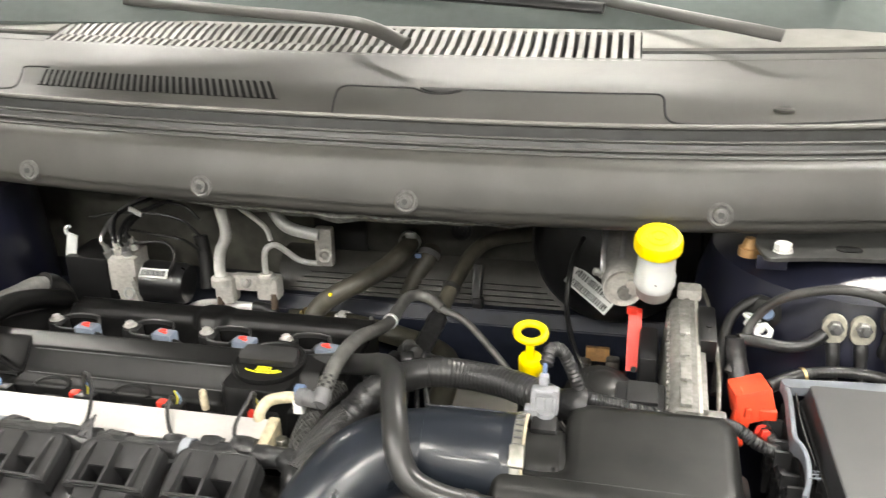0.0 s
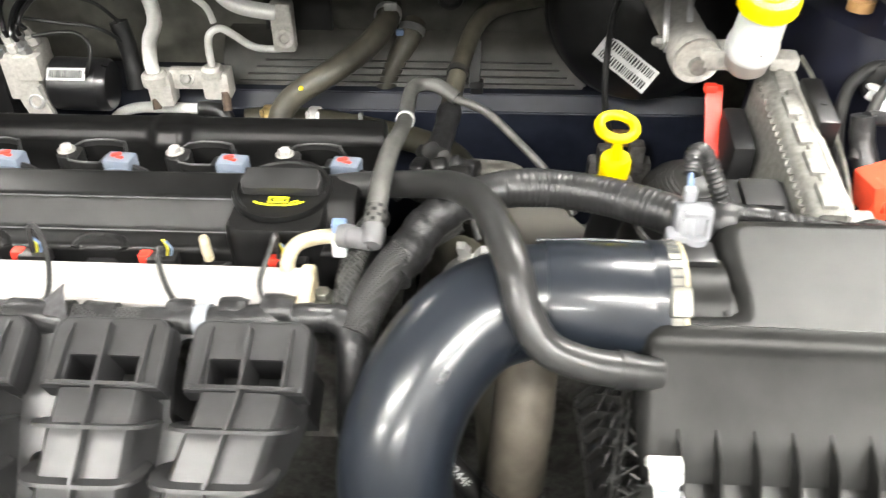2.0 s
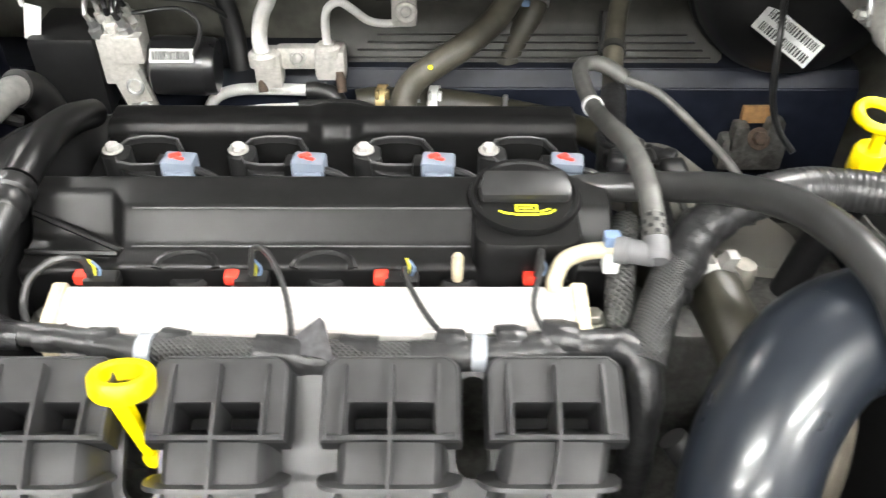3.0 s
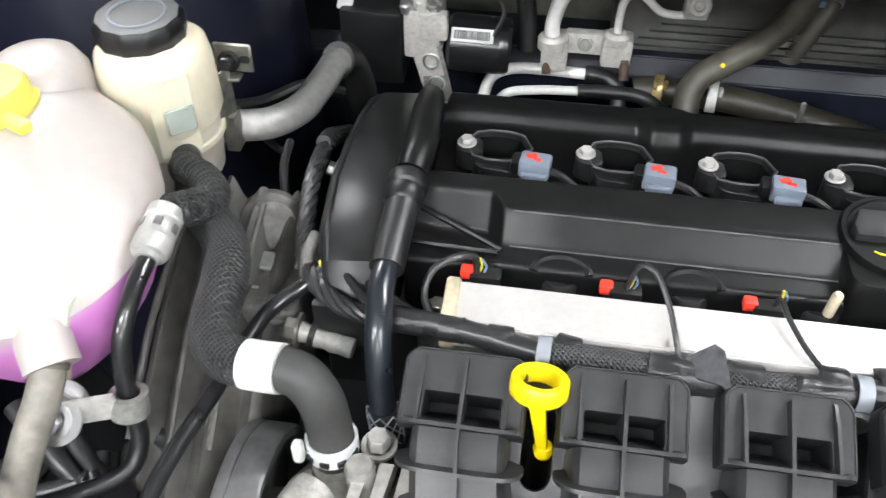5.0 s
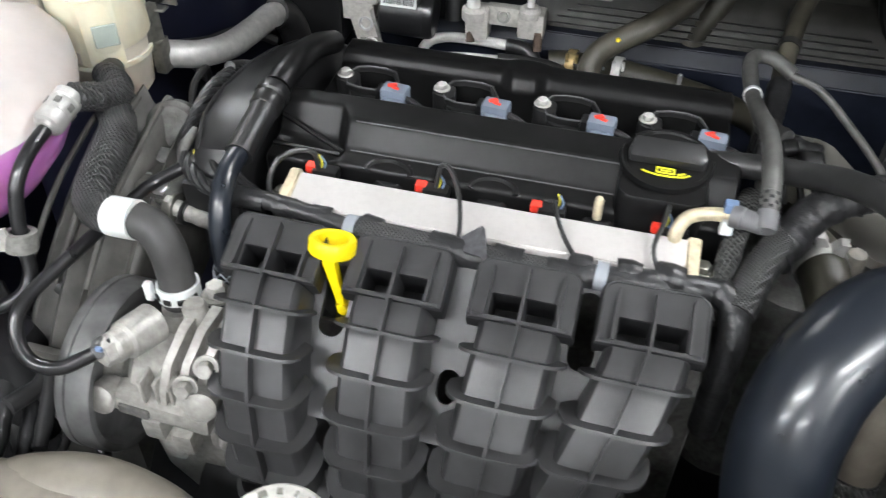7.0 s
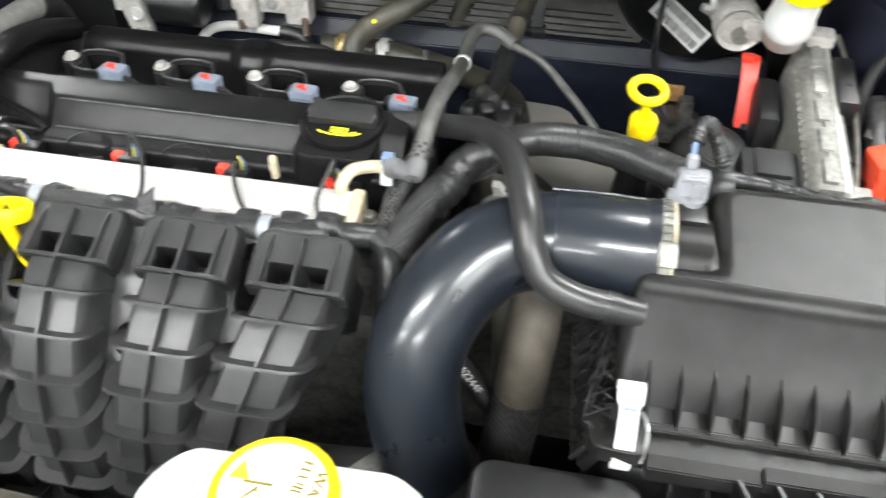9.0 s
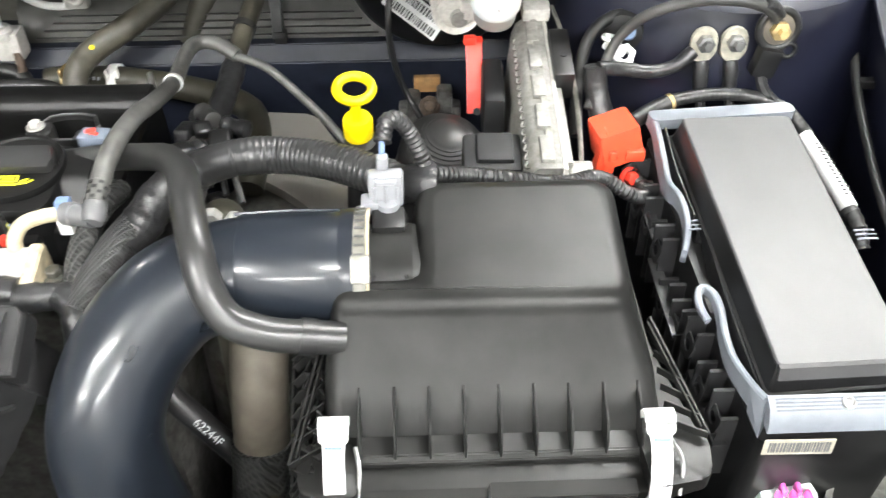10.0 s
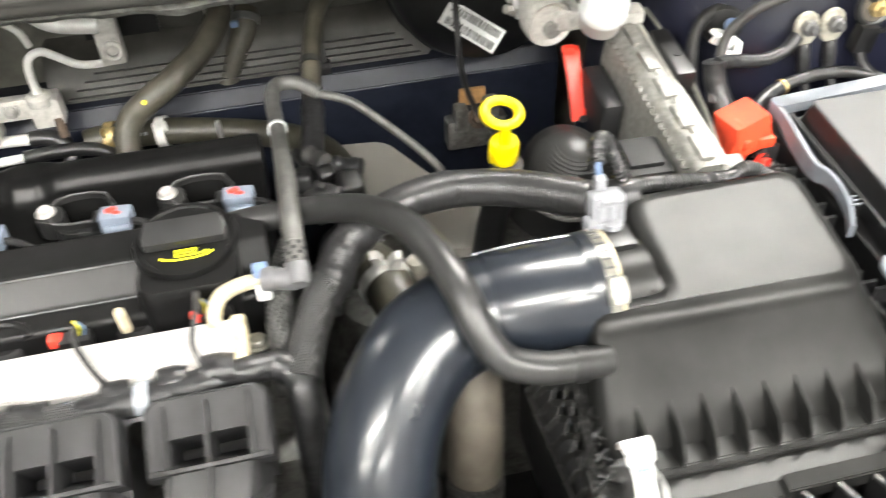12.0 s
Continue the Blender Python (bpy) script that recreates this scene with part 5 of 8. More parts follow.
# ground straps on the strut tower
for x in (0.714, 0.740):
    g = thing("ground_strap", "gold ring terminal bolted to the strut tower", "ground strap", (x, 0.02, 0.905), "ground straps on the strut tower")
    part("ring_terminal", prism(rounded(0.0225, 0.031, 0.011, 6), 0.004, aim((x, 0.0235, 0.902), (0, -1, 0.15)), 0.001, 1), M_GOLD, g)
    part("stud", lathe([(0.0075, 0), (0.0075, 0.007), (0.005, 0.008), (0.0042, 0.013), (0, 0.014)], aim((x, 0.020, 0.905), (0, -1, 0.15)), 6), M_WORNSTEEL, g)
    part("crimp", tube([(x, 0.020, 0.888), (x + 0.001, 0.016, 0.878), (x + 0.002, 0.013, 0.864)], 0.0062, 10, 0.004, lumpy(x * 100, 0.2)), M_TAPE, g)
    part("wire", tube([(x + 0.001, 0.014, 0.870), (x + 0.002, 0.008, 0.858), (x + 0.004, 0.0, 0.846)], 0.0045, 8, 0.005), M_TAPE, g)
g = thing("sensor_mount", "brass stud in a black rubber eyelet with a plug below", "ground stud", (0.77, 0.01, 0.91))
part("eyelet", ring((0.770, 0.012, 0.921), (0, -1, 0.15), 0.0160, 0.0034, 30), M_RUBBER, g)
part("plate", lathe([(0, 0), (0.014, 0), (0.014, 0.003), (0, 0.003)], aim((0.770, 0.013, 0.921), (0, -1, 0.15)), 24), M_BROWNHOSE, g)
part("nut", lathe([(0.008, 0), (0.008, 0.006), (0.004, 0.007), (0.004, 0.013), (0, 0.013)], aim((0.770, 0.010, 0.921), (0, -1, 0.15)), 6), M_BRASS, g)
part("plug", box((0.765, 0.008, 0.893), (0.020, 0.014, 0.026), 0.003, 2, Matrix.Rotation(radians(10), 4, "Y")), M_BLACK, g)
part("side_eyelet", ring((0.782, 0.008, 0.903), (0, -1, 0.1), 0.006, 0.002, 18), M_RUBBER, g)
part("lead", tube([(0.748, 0.003, 0.949), (0.757, 0.006, 0.944), (0.766, 0.010, 0.934)], 0.0062, 10, 0.004), M_TAPE, g)
part("tail", tube([(0.763, 0.006, 0.882), (0.767, 0.0, 0.870), (0.776, -0.008, 0.862)], 0.005, 8, 0.005), M_TAPE, g)
wc = thing("wire_clip", "white wire clip with a blue insert on the strut tower", "wire clip", (0.647, 0.03, 0.895))
part("clip", lathe([(0.0045, 0), (0.0100, 0), (0.0105, 0.004), (0.0100, 0.012), (0.0045, 0.012), (0.0045, 0)], aim((0.652, 0.040, 0.882), (-0.15, -0.8, 0.6), 20), 6), M_WHITE, wc)
part("tie", ring((0.638, 0.034, 0.902), (0.3, 0.1, 1), 0.0075, 0.002, 18), M_WHITE, wc)
part("clip_arm", box((0.642, 0.036, 0.892), (0.022, 0.005, 0.008), 0.002, 2, Matrix.Rotation(radians(25), 4, "Y")), M_WHITE, wc)
part("insert", lathe([(0, 0), (0.0068, 0), (0.0062, 0.004), (0, 0.005)], aim((0.655, 0.047, 0.901), (-0.2, -0.8, 0.6)), 18), M_BLUE, wc, "blue plastic insert")
part("grommet", lathe([(0.019, 0), (0.017, 0.005), (0.012, 0.006), (0, 0.006)], aim((0.654, 0.060, 0.895), (-0.3, -1, 0.1)), 24), M_RUBBER, wc)
c1 = thing("tower_cable", "black cable arching over the strut tower", "cable", (0.7, 0.0, 0.93))
part("cable", tube([(0.615, -0.012, 0.862), (0.628, 0.010, 0.885), (0.640, 0.026, 0.905), (0.660, 0.018, 0.932), (0.695, 0.004, 0.951), (0.73, -0.002, 0.953), (0.755, 0.004, 0.942), (0.765, 0.010, 0.930)], 0.0046, 10, 0.006), M_GREYRUB, c1)
part("strap_wire", tube([(0.705, 0.018, 0.898), (0.69, 0.012, 0.888), (0.67, 0.010, 0.884), (0.645, 0.010, 0.887), (0.622, 0.004, 0.892)], 0.006, 10, 0.005, lumpy(3, 0.2)), M_TAPE, c1)
part("taped_end", tube([(0.620, 0.006, 0.893), (0.622, 0.0, 0.875), (0.626, -0.012, 0.858), (0.63, -0.025, 0.845)], 0.010, 12, 0.004, lumpy(8, 0.15)), M_TAPE, c1)
hk = thing("drain_hose", "black rubber hose curving behind the module", "hose", (0.62, 0.06, 0.86))
part("hose", tube([(0.605, -0.02, 0.84), (0.61, 0.02, 0.87), (0.622, 0.05, 0.895), (0.645, 0.065, 0.908), (0.66, 0.065, 0.905)], 0.0055, 12, 0.006), M_RUBBER, hk)

# strut brace plate with nuts under the cowl end
sb = thing("strut_brace", "dark steel brace plate with white nuts on the strut tower", "brace plate", (0.72, 0.08, 0.955))
plate = prism(smooth_poly([(0.646, 0.050), (0.70, 0.062), (0.80, 0.07), (0.86, 0.12), (0.86, 0.17), (0.66, 0.16), (0.642, 0.10)], 0.012), 0.004, Matrix.Translation((0, 0, 0.957)), 0.001, 1)
part("plate", plate, M_BRACE, sb)
part("flange", box((0.655, 0.062, 0.952), (0.03, 0.004, 0.014), 0.001), M_NAVY, sb)
for x, y in ((0.666, 0.074), (0.797, 0.098)):
    part("nut", hexbolt((x, y, 0.961), (0, 0, 1), 0.0088, 0.0085, washer=1.15), M_PIPE, sb)
# flat black plate, the shade of a slot put into its colour
part("slot", prism(rounded(0.026, 0.016, 0.0075), 0.001, Matrix.Translation((0.733, 0.088, 0.9608))), M_HOLESHADE, sb)
part("tan_stud", lathe([(0.0115, 0), (0.0115, 0.009), (0.008, 0.010), (0.0055, 0.020), (0, 0.021)], Matrix.Translation((0.640, 0.115, 0.938)), 18), M_TANPAD, sb)

# fender edge trim and hood release rod
rod = thing("hood_release_cable", "thin black cable running along the fender", "cable", (0.85, 0, 0.85))
part("cable", tube([(0.905, 0.20, 0.905), (0.878, 0.09, 0.880), (0.857, 0.013, 0.860), (0.834, -0.092, 0.845), (0.822, -0.169, 0.835), (0.804, -0.246, 0.830), (0.793, -0.285, 0.825), (0.785, -0.34, 0.79)], 0.0042, 10, 0.012), M_RUBBER, rod)
part("clip", box((0.868, 0.02, 0.862), (0.016, 0.01, 0.008), 0.002), M_BLACK, rod)

# engine control module
ecu = thing("engine_control_module", "finned aluminium engine control module standing on edge", "control module", (0.58, 0, 0.78))
em = Matrix.Translation((0.572, 0.003, 0.838)) @ Matrix.Rotation(radians(-2), 4, "Z") @ Matrix.Rotation(radians(5), 4, "X")


def ecu_part(nm, c, s, bev, material, seg=2, lab=""):
    part(nm, moved(box(c, s, bev, seg), em), material, ecu, lab)


part("case", moved(loft([[(-0.017 - 0.004 * k, y, -0.05), (-0.0155, y, 0.026), (-0.012, y, 0.036), (-0.006, y, 0.0405), (0.012, y, 0.0405), (0.013, y, -0.05)] for y, k in ((-0.103, 1), (0.0, 1), (0.103, 1))]), em), M_ALUDULL, ecu)
for i in range(19):
    part("scallop", moved(ring((-0.0125, -0.090 + i * 0.0099, 0.033), (-0.55, 0, 0.83), 0.0042, 0.0009, 14), em), M_ALUDULL, ecu)
for i in range(5):
    ecu_part("top_pad", (0.0005, -0.082 + i * 0.040, 0.042), (0.011, 0.030, 0.005), 0.0018, M_ALUDULL)
    ecu_part("pad_bridge", (0.0035, -0.062 + i * 0.040, 0.0405), (0.006, 0.012, 0.005), 0.0012, M_ALUDULL)
ecu_part("seam_flange", (0.0135, 0, -0.004), (0.0035, 0.210, 0.092), 0.001, M_ALU)
ecu_part("cover_plate", (0.0165, -0.035, 0.030), (0.010, 0.110, 0.010), 0.002, M_ALUDULL)
ecu_part("bracket", (0.023, 0.040, 0.036), (0.018, 0.070, 0.026), 0.003, M_BLACK, 2, "black steel bracket")
part("bracket_rod", moved(tube([(0.020, 0.105, 0.052), (0.027, 0.07, 0.045), (0.033, 0.01, 0.032), (0.034, -0.03, 0.022), (0.033, -0.075, 0.006)], 0.0022, 8, 0.008), em), M_CLAMP, ecu)
part("bracket_hole", moved(lathe([(0, 0), (0.003, 0), (0.003, 0.0008), (0, 0.0008)], Matrix.Translation((0.024, 0.033, 0.0492)), 12), em), M_DEEP, ecu)
ecu_part("bracket_plate", (0.027, -0.088, 0.004), (0.022, 0.016, 0.050), 0.003, M_ALUDULL, 2, "grey folded bracket end")
ecu_part("top_boss", (0.006, 0.108, 0.046), (0.026, 0.02, 0.014), 0.004, M_ALU)
ecu_part("socket", (-0.040, -0.060, -0.004), (0.048, 0.046, 0.050), 0.004, M_DEEP, 2, "black wiring socket")
ecu_part("socket_latch", (-0.038, -0.058, 0.022), (0.030, 0.034, 0.006), 0.002, M_DEEP)
for i in range(3):
    ecu_part("socket_rib", (-0.050 + 0.012 * i, -0.084, 0.006), (0.003, 0.003, 0.024), 0.0008, M_DEEP, 1)
ecu_part("socket_plug", (-0.034, 0.050, -0.014), (0.020, 0.066, 0.052), 0.005, M_DEEP)
ecu_part("wire_stub", (-0.052, -0.095, 0.002), (0.004, 0.004, 0.014), 0.001, M_BLUE, 1)

rc = thing("red_lock_lever", "red plastic connector lock lever", "connector lock", (0.525, 0.08, 0.82))
part("bar", loft([[(0.525 - 0.0075, y, z), (0.525 + 0.0075, y, z), (0.525 + 0.0075, y + 0.006, z + 0.003), (0.525 - 0.0075, y + 0.006, z + 0.003)] for y, z in ((0.099, 0.866), (0.097, 0.858), (0.087, 0.847), (0.078, 0.834), (0.070, 0.822), (0.064, 0.810))]), M_RED, rc)
part("hook", box((0.535, 0.066, 0.816), (0.010, 0.008, 0.014), 0.002), M_RED, rc)
part("top_notch", box((0.521, 0.100, 0.868), (0.012, 0.008, 0.008), 0.002), M_RED, rc)
part("pin", lathe([(0.0035, 0), (0.0035, 0.003), (0, 0.003)], aim((0.526, 0.061, 0.814), (0, -0.8, 0.5)), 12), M_DEEP, rc)

# brake fluid reservoir and master cylinder
br = thing("brake_fluid_reservoir", "white brake fluid reservoir with a knurled yellow cap", "fluid reservoir", (0.54, 0.05, 0.885))
bm_ = Matrix.Translation((0.541, 0.081, 0.898)) @ Matrix.Rotation(radians(20), 4, "X")
part("lower_tank", lathe([(0, 0), (0.015, 0.0), (0.0185, 0.004), (0.0195, 0.018), (0.0205, 0.020)], bm_, 30), M_TANK, br)
part("tank", lathe([(0.0208, 0.018), (0.0222, 0.022), (0.0222, 0.030), (0.0205, 0.034), (0.0195, 0.058), (0.0185, 0.070)], bm_, 30), M_WHITE, br)
part("cap", lathe([(0.0225, 0.068), (0.0245, 0.070), (0.0245, 0.080), (0.0225, 0.084), (0.019, 0.0845), (0.018, 0.083), (0.013, 0.083), (0.0125, 0.0845), (0.009, 0.0845), (0.0085, 0.083), (0.005, 0.083), (0.0045, 0.0845), (0, 0.085)], bm_, 72,
                  wob=lambda i: 0.025 if i % 3 == 0 else 0.0), M_YELLOW, br)
part("seam_dot", box((0.541, 0.044, 0.925), (0.0015, 0.001, 0.0015), 0.0003, 1), M_INK, br)
mcyl = thing("master_cylinder", "cast aluminium brake master cylinder with steel lines", "master cylinder", (0.505, 0.15, 0.87))
part("body", lathe([(0.0, 0.004), (0.018, 0.004), (0.0225, 0.0), (0.024, 0.004), (0.024, 0.022), (0.021, 0.026), (0.021, 0.16), (0, 0.16)], aim((0.510, 0.122, 0.884), (-0.05, 1, 0.02)), 30), M_ALU, mcyl)
part("end_boss", lathe([(0.0, 0), (0.008, 0), (0.0085, 0.006), (0, 0.006)], aim((0.512, 0.120, 0.878), (-0.05, 1, 0.02)), 18), M_ALUDULL, mcyl)
part("port", box((0.528, 0.135, 0.885), (0.03, 0.03, 0.02), 0.004), M_ALU, mcyl)
for dx in (0, 0.022):
    part("brake_line", tube([(0.488 + dx, 0.155, 0.878), (0.485 + dx, 0.16, 0.90), (0.487 + dx, 0.19, 0.93), (0.489 + dx, 0.24, 0.955), (0.488 + dx, 0.32, 0.96)], 0.0032, 8, 0.008), M_STEEL, mcyl)
part("bleed_nut", hexbolt((0.485, 0.16, 0.886), (-1, -0.3, 0.2), 0.005, 0.010), M_ALUDULL, mcyl)
bb = thing("brake_booster", "round black brake booster drum on the firewall", "brake booster", (0.5, 0.34, 0.8))
part("drum", lathe([(0, 0.0), (0.03, 0.0), (0.06, 0.01), (0.10, 0.03), (0.112, 0.05), (0.115, 0.075), (0.119, 0.078), (0.119, 0.088), (0.110, 0.092), (0.10, 0.115), (0, 0.13)], aim((0.50, 0.275, 0.845), (0, 1, 0.05)), 44), M_RUBBER, bb)
label_plate("label", (0.470, 0.270, 0.812), (-0.2, -0.95, 0.32), 148, 0.072, 0.030, bb, 2)
part("firewall_bracket", box((0.455, 0.36, 0.865), (0.035, 0.01, 0.09), 0.003), M_BLACK, bb)

# transmission dipstick
td = thing("transmission_dipstick", "bright yellow transmission dipstick with a ring handle", "dipstick", (0.425, -0.03, 0.80))
part("handle_ring", ring((0.4195, -0.025, 0.895), (0.05, -0.22, 0.97), 0.0142, 0.0042, 32), M_YELLOW, td)
part("stem", box((0.420, -0.034, 0.881), (0.008, 0.006, 0.022), 0.001, 1), M_YELLOW, td)
part("grip", lathe([(0.0, 0), (0.010, 0.0), (0.0122, 0.003), (0.0125, 0.020), (0.011, 0.0235), (0.006, 0.024), (0, 0.024)], aim((0.4205, -0.028, 0.848), (0, -0.12, 1)), 26), M_YELLOW, td)
part("filler_tube", tube([(0.422, -0.036, 0.852), (0.422, -0.028, 0.82), (0.418, -0.01, 0.77), (0.41, 0.01, 0.65)], 0.0135, 16, 0.02), M_DEEP, td, "black filler tube")

# ribbed vent dome and rusty bracket behind
vd = thing("vent_cap", "domed black ribbed rubber vent beside the module", "vent cap", (0.492, 0.02, 0.78))
part("dome", lathe([(0.042, -0.06), (0.041, 0.0)] + [(0.041 * math.cos(radians(a)) ** 0.8 - 0.0013 * (a // 3 % 2), 0.034 * math.sin(radians(a))) for a in range(3, 87, 3)] + [(0.0, 0.034)], aim((0.492, 0.010, 0.800), (0.15, -0.25, 0.95)), 36), M_RUBBER, vd)
part("collar", band((0.49, 0.006, 0.785), (0.15, -0.25, 0.95), 0.0415, 0.006, 0.002), M_ALUDULL, vd)
rb = thing("mount_bracket", "rusty steel mount bracket with a tan pad", "bracket", (0.49, 0.322, 0.64))
part("pad", box((0.484, 0.326, 0.684), (0.034, 0.008, 0.022), 0.002), M_TANPAD, rb)
part("post", box((0.506, 0.316, 0.664), (0.020, 0.022, 0.040), 0.005), M_CASTDARK, rb)
part("post", box((0.466, 0.316, 0.660), (0.018, 0.022, 0.036), 0.005), M_CASTDARK, rb)
part("foot", box((0.487, 0.325, 0.635), (0.08, 0.03, 0.045), 0.006), M_CASTDARK, rb)
part("bolt", hexbolt((0.487, 0.306, 0.662), (0, -0.8, 0.6), 0.009, 0.009), M_RUST, rb)
tp = thing("transmission_case", "dull grey cast transmission case below the hoses", "transmission", (0.38, 0.02, 0.5))
part("case", loft([[(0.37 + x * k, 0.03 + y * k, z) for x, y in rounded(0.24, 0.20, 0.05)] for z, k in ((0.45, 1.1), (0.62, 1.05), (0.685, 0.95), (0.70, 0.85))]), M_CASTDARK, tp)
# added plate in place of the lit floor showing through the gap
part("lit_floor_plate", prism(smooth_poly([(0.272, 0.12), (0.33, 0.075), (0.385, 0.018), (0.428, 0.012), (0.436, 0.06), (0.385, 0.15), (0.352, 0.215), (0.288, 0.222)], 0.010), 0.012, Matrix.Translation((0, 0, 0.702)), 0.003, 2), M_LITFLOOR, tp, "pale beige plate standing in for the lit floor below")
part("vent", lathe([(0.018, 0), (0.018, 0.008), (0.008, 0.012), (0.008, 0.03), (0, 0.03)], Matrix.Translation((0.44, 0.11, 0.69)), 20), M_BLACK, tp)

# air flow sensor and its plug
sn = thing("air_flow_sensor", "pale grey sensor plug with a taped lead on the airbox neck", "sensor", (0.448, -0.18, 0.89))
part("base", box((0.449, -0.198, 0.900), (0.022, 0.022, 0.012), 0.003), M_BLACK, sn)
part("neck", lathe([(0.008, 0), (0.007, 0.012), (0, 0.012)], Matrix.Translation((0.449, -0.188, 0.898)), 14), M_PLUGGREY, sn)
plugp = part("plug", box((0.4475, -0.178, 0.914), (0.023, 0.016, 0.022), 0.003, 2, Matrix.Rotation(radians(-12), 4, "X")), M_PLUGGREY, sn)
for dx in (-0.0075, 0.0, 0.0075):
    part("plug_rib", box((0.4475 + dx, -0.1875, 0.912), (0.0022, 0.003, 0.017), 0.0006, 1, Matrix.Rotation(radians(-12), 4, "X")), M_PLUGGREY, plugp)
part("latch", box((0.4475, -0.186, 0.9245), (0.014, 0.004, 0.004), 0.001, 1), M_PLUGGREY, plugp)
part("plug_foot", box((0.437, -0.185, 0.906), (0.012, 0.012, 0.010), 0.002), M_PLUGGREY, sn)
part("plug_neck", box((0.4455, -0.169, 0.928), (0.008, 0.008, 0.010), 0.002), M_PLUGGREY, sn)
part("wires", tube([(0.4455, -0.167, 0.930), (0.4455, -0.164, 0.936), (0.446, -0.160, 0.940)], 0.0020, 8, 0.003), M_BLUE, sn, "pale blue wires")
part("lead", tube([(0.446, -0.161, 0.938), (0.449, -0.150, 0.946), (0.457, -0.142, 0.942), (0.466, -0.141, 0.926), (0.472, -0.144, 0.912), (0.476, -0.148, 0.90)], 0.0056, 12, 0.0009, ribbed(0.004, 0.10)), M_CONV, sn)

# big taped loom
bl = thing("engine_wiring_loom", "thick tape-wrapped corrugated wiring loom", "wiring loom", (0.36, -0.1, 0.87))
part("loom", tube([(0.262, -0.134, 0.846), (0.274, -0.118, 0.860), (0.292, -0.108, 0.872), (0.316, -0.102, 0.880), (0.34, -0.096, 0.882), (0.37, -0.093, 0.880), (0.405, -0.106, 0.883), (0.437, -0.128, 0.887), (0.46, -0.145, 0.888)], 0.0142, 18, 0.0011, lambda s: 1 + 0.028 * math.sin(2 * math.pi * s / 0.0046) + 0.05 * noise.noise(Vector((s * 40, 4, 2)))), M_CONV, bl)
part("joint_wrap", tube([(0.455, -0.142, 0.888), (0.470, -0.150, 0.895), (0.48, -0.150, 0.895)], 0.014, 14, 0.003, lumpy(2, 0.2)), M_TAPE, bl)
part("tape_turn", tube([(0.252, -0.152, 0.842), (0.262, -0.134, 0.848), (0.274, -0.118, 0.860), (0.292, -0.108, 0.872), (0.305, -0.105, 0.877)], 0.0152, 16, 0.002, lumpy(31, 0.16)), M_TAPE, bl)

# ---------------------------------------------------------------- hoses and lines behind and beside the engine
bh = thing("breather_hose", "smooth black rubber breather hose bent over the intake tube", "hose", (0.3, -0.15, 0.88))
part("hose", tube([(0.190, -0.066, 0.858), (0.225, -0.072, 0.866), (0.262, -0.088, 0.878), (0.292, -0.122, 0.900), (0.313, -0.165, 0.918), (0.325, -0.205, 0.925), (0.334, -0.236, 0.920), (0.341, -0.256, 0.904), (0.353, -0.268, 0.888), (0.375, -0.272, 0.879), (0.396, -0.270, 0.873), (0.420, -0.266, 0.866)],
                  0.0105, 20, 0.004), M_GLOSSHOSE, bh)
part("collar", band((0.399, -0.2695, 0.872), (1, 0.1, -0.28), 0.0107, 0.010, 0.0010), M_RUBBER, bh)

ph = thing("purge_line", "grey rubber purge line with a white band and elbow", "hose", (0.24, 0.0, 0.85))
part("line", tube([(0.285, 0.176, 0.813), (0.264, 0.187, 0.822), (0.245, 0.183, 0.825), (0.238, 0.160, 0.826), (0.239, 0.095, 0.832), (0.240, 0.03, 0.853), (0.241, -0.03, 0.876), (0.241, -0.075, 0.886), (0.2405, -0.108, 0.887), (0.240, -0.127, 0.883)], 0.0076, 14, 0.005), M_PURGE, ph)
part("thin_run", tube([(0.283, 0.176, 0.813), (0.315, 0.168, 0.803), (0.350, 0.150, 0.778), (0.3865, 0.126, 0.748), (0.41, 0.10, 0.72)], 0.0046, 10, 0.008), M_PURGE, ph)
part("white_band", band((0.239, 0.093, 0.8325), (0, -1, 0.25), 0.0078, 0.006, 0.0012), M_WHITE, ph, "white band")
me = aim((0.2400, -0.1260, 0.8835), (-0.03, -0.93, -0.36))
end = part("line_end", lathe([(0.0070, 0), (0.0078, 0.0008), (0.0078, 0.0172), (0.0070, 0.0180)], me, 20), M_PURGE, ph)
marks = None
for k in range(4):
    for j in range(6):
        b = box((0.0076, 0, 0.0030 + 0.0040 * k), (0.0010, 0.0034, 0.0024), 0, 1)
        b.transform(me @ Matrix.Rotation(radians(60 * j + 30 * (k % 2)), 4, "Z"))
        marks = join(marks, b)
part("checker_print", marks, M_DEEP, end, "black checkered print")
elbow = part("elbow", lathe([(0, 0), (0.0078, 0), (0.0085, 0.0015), (0.0085, 0.0120), (0.0070, 0.0155), (0, 0.016)], aim((0.2394, -0.1420, 0.8774), (-0.03, -0.90, -0.43)), 18), M_ELBOW, ph, "grey quick-connect elbow")
part("elbow_arm", lathe([(0, 0), (0.0072, 0), (0.0078, 0.0015), (0.0078, 0.016), (0.0088, 0.017), (0.0088, 0.025), (0, 0.026)], aim((0.2388, -0.1512, 0.8722), (-0.87, 0.35, -0.12)), 18), M_ELBOW, elbow)
tagb = part("lock_clip", box((0.214, -0.137, 0.869), (0.010, 0.009, 0.017), 0.0015), M_BLUE, ph, "blue locking clip")
part("lock_foot", box((0.214, -0.142, 0.859), (0.010, 0.010, 0.014), 0.002), M_WHITE, tagb)

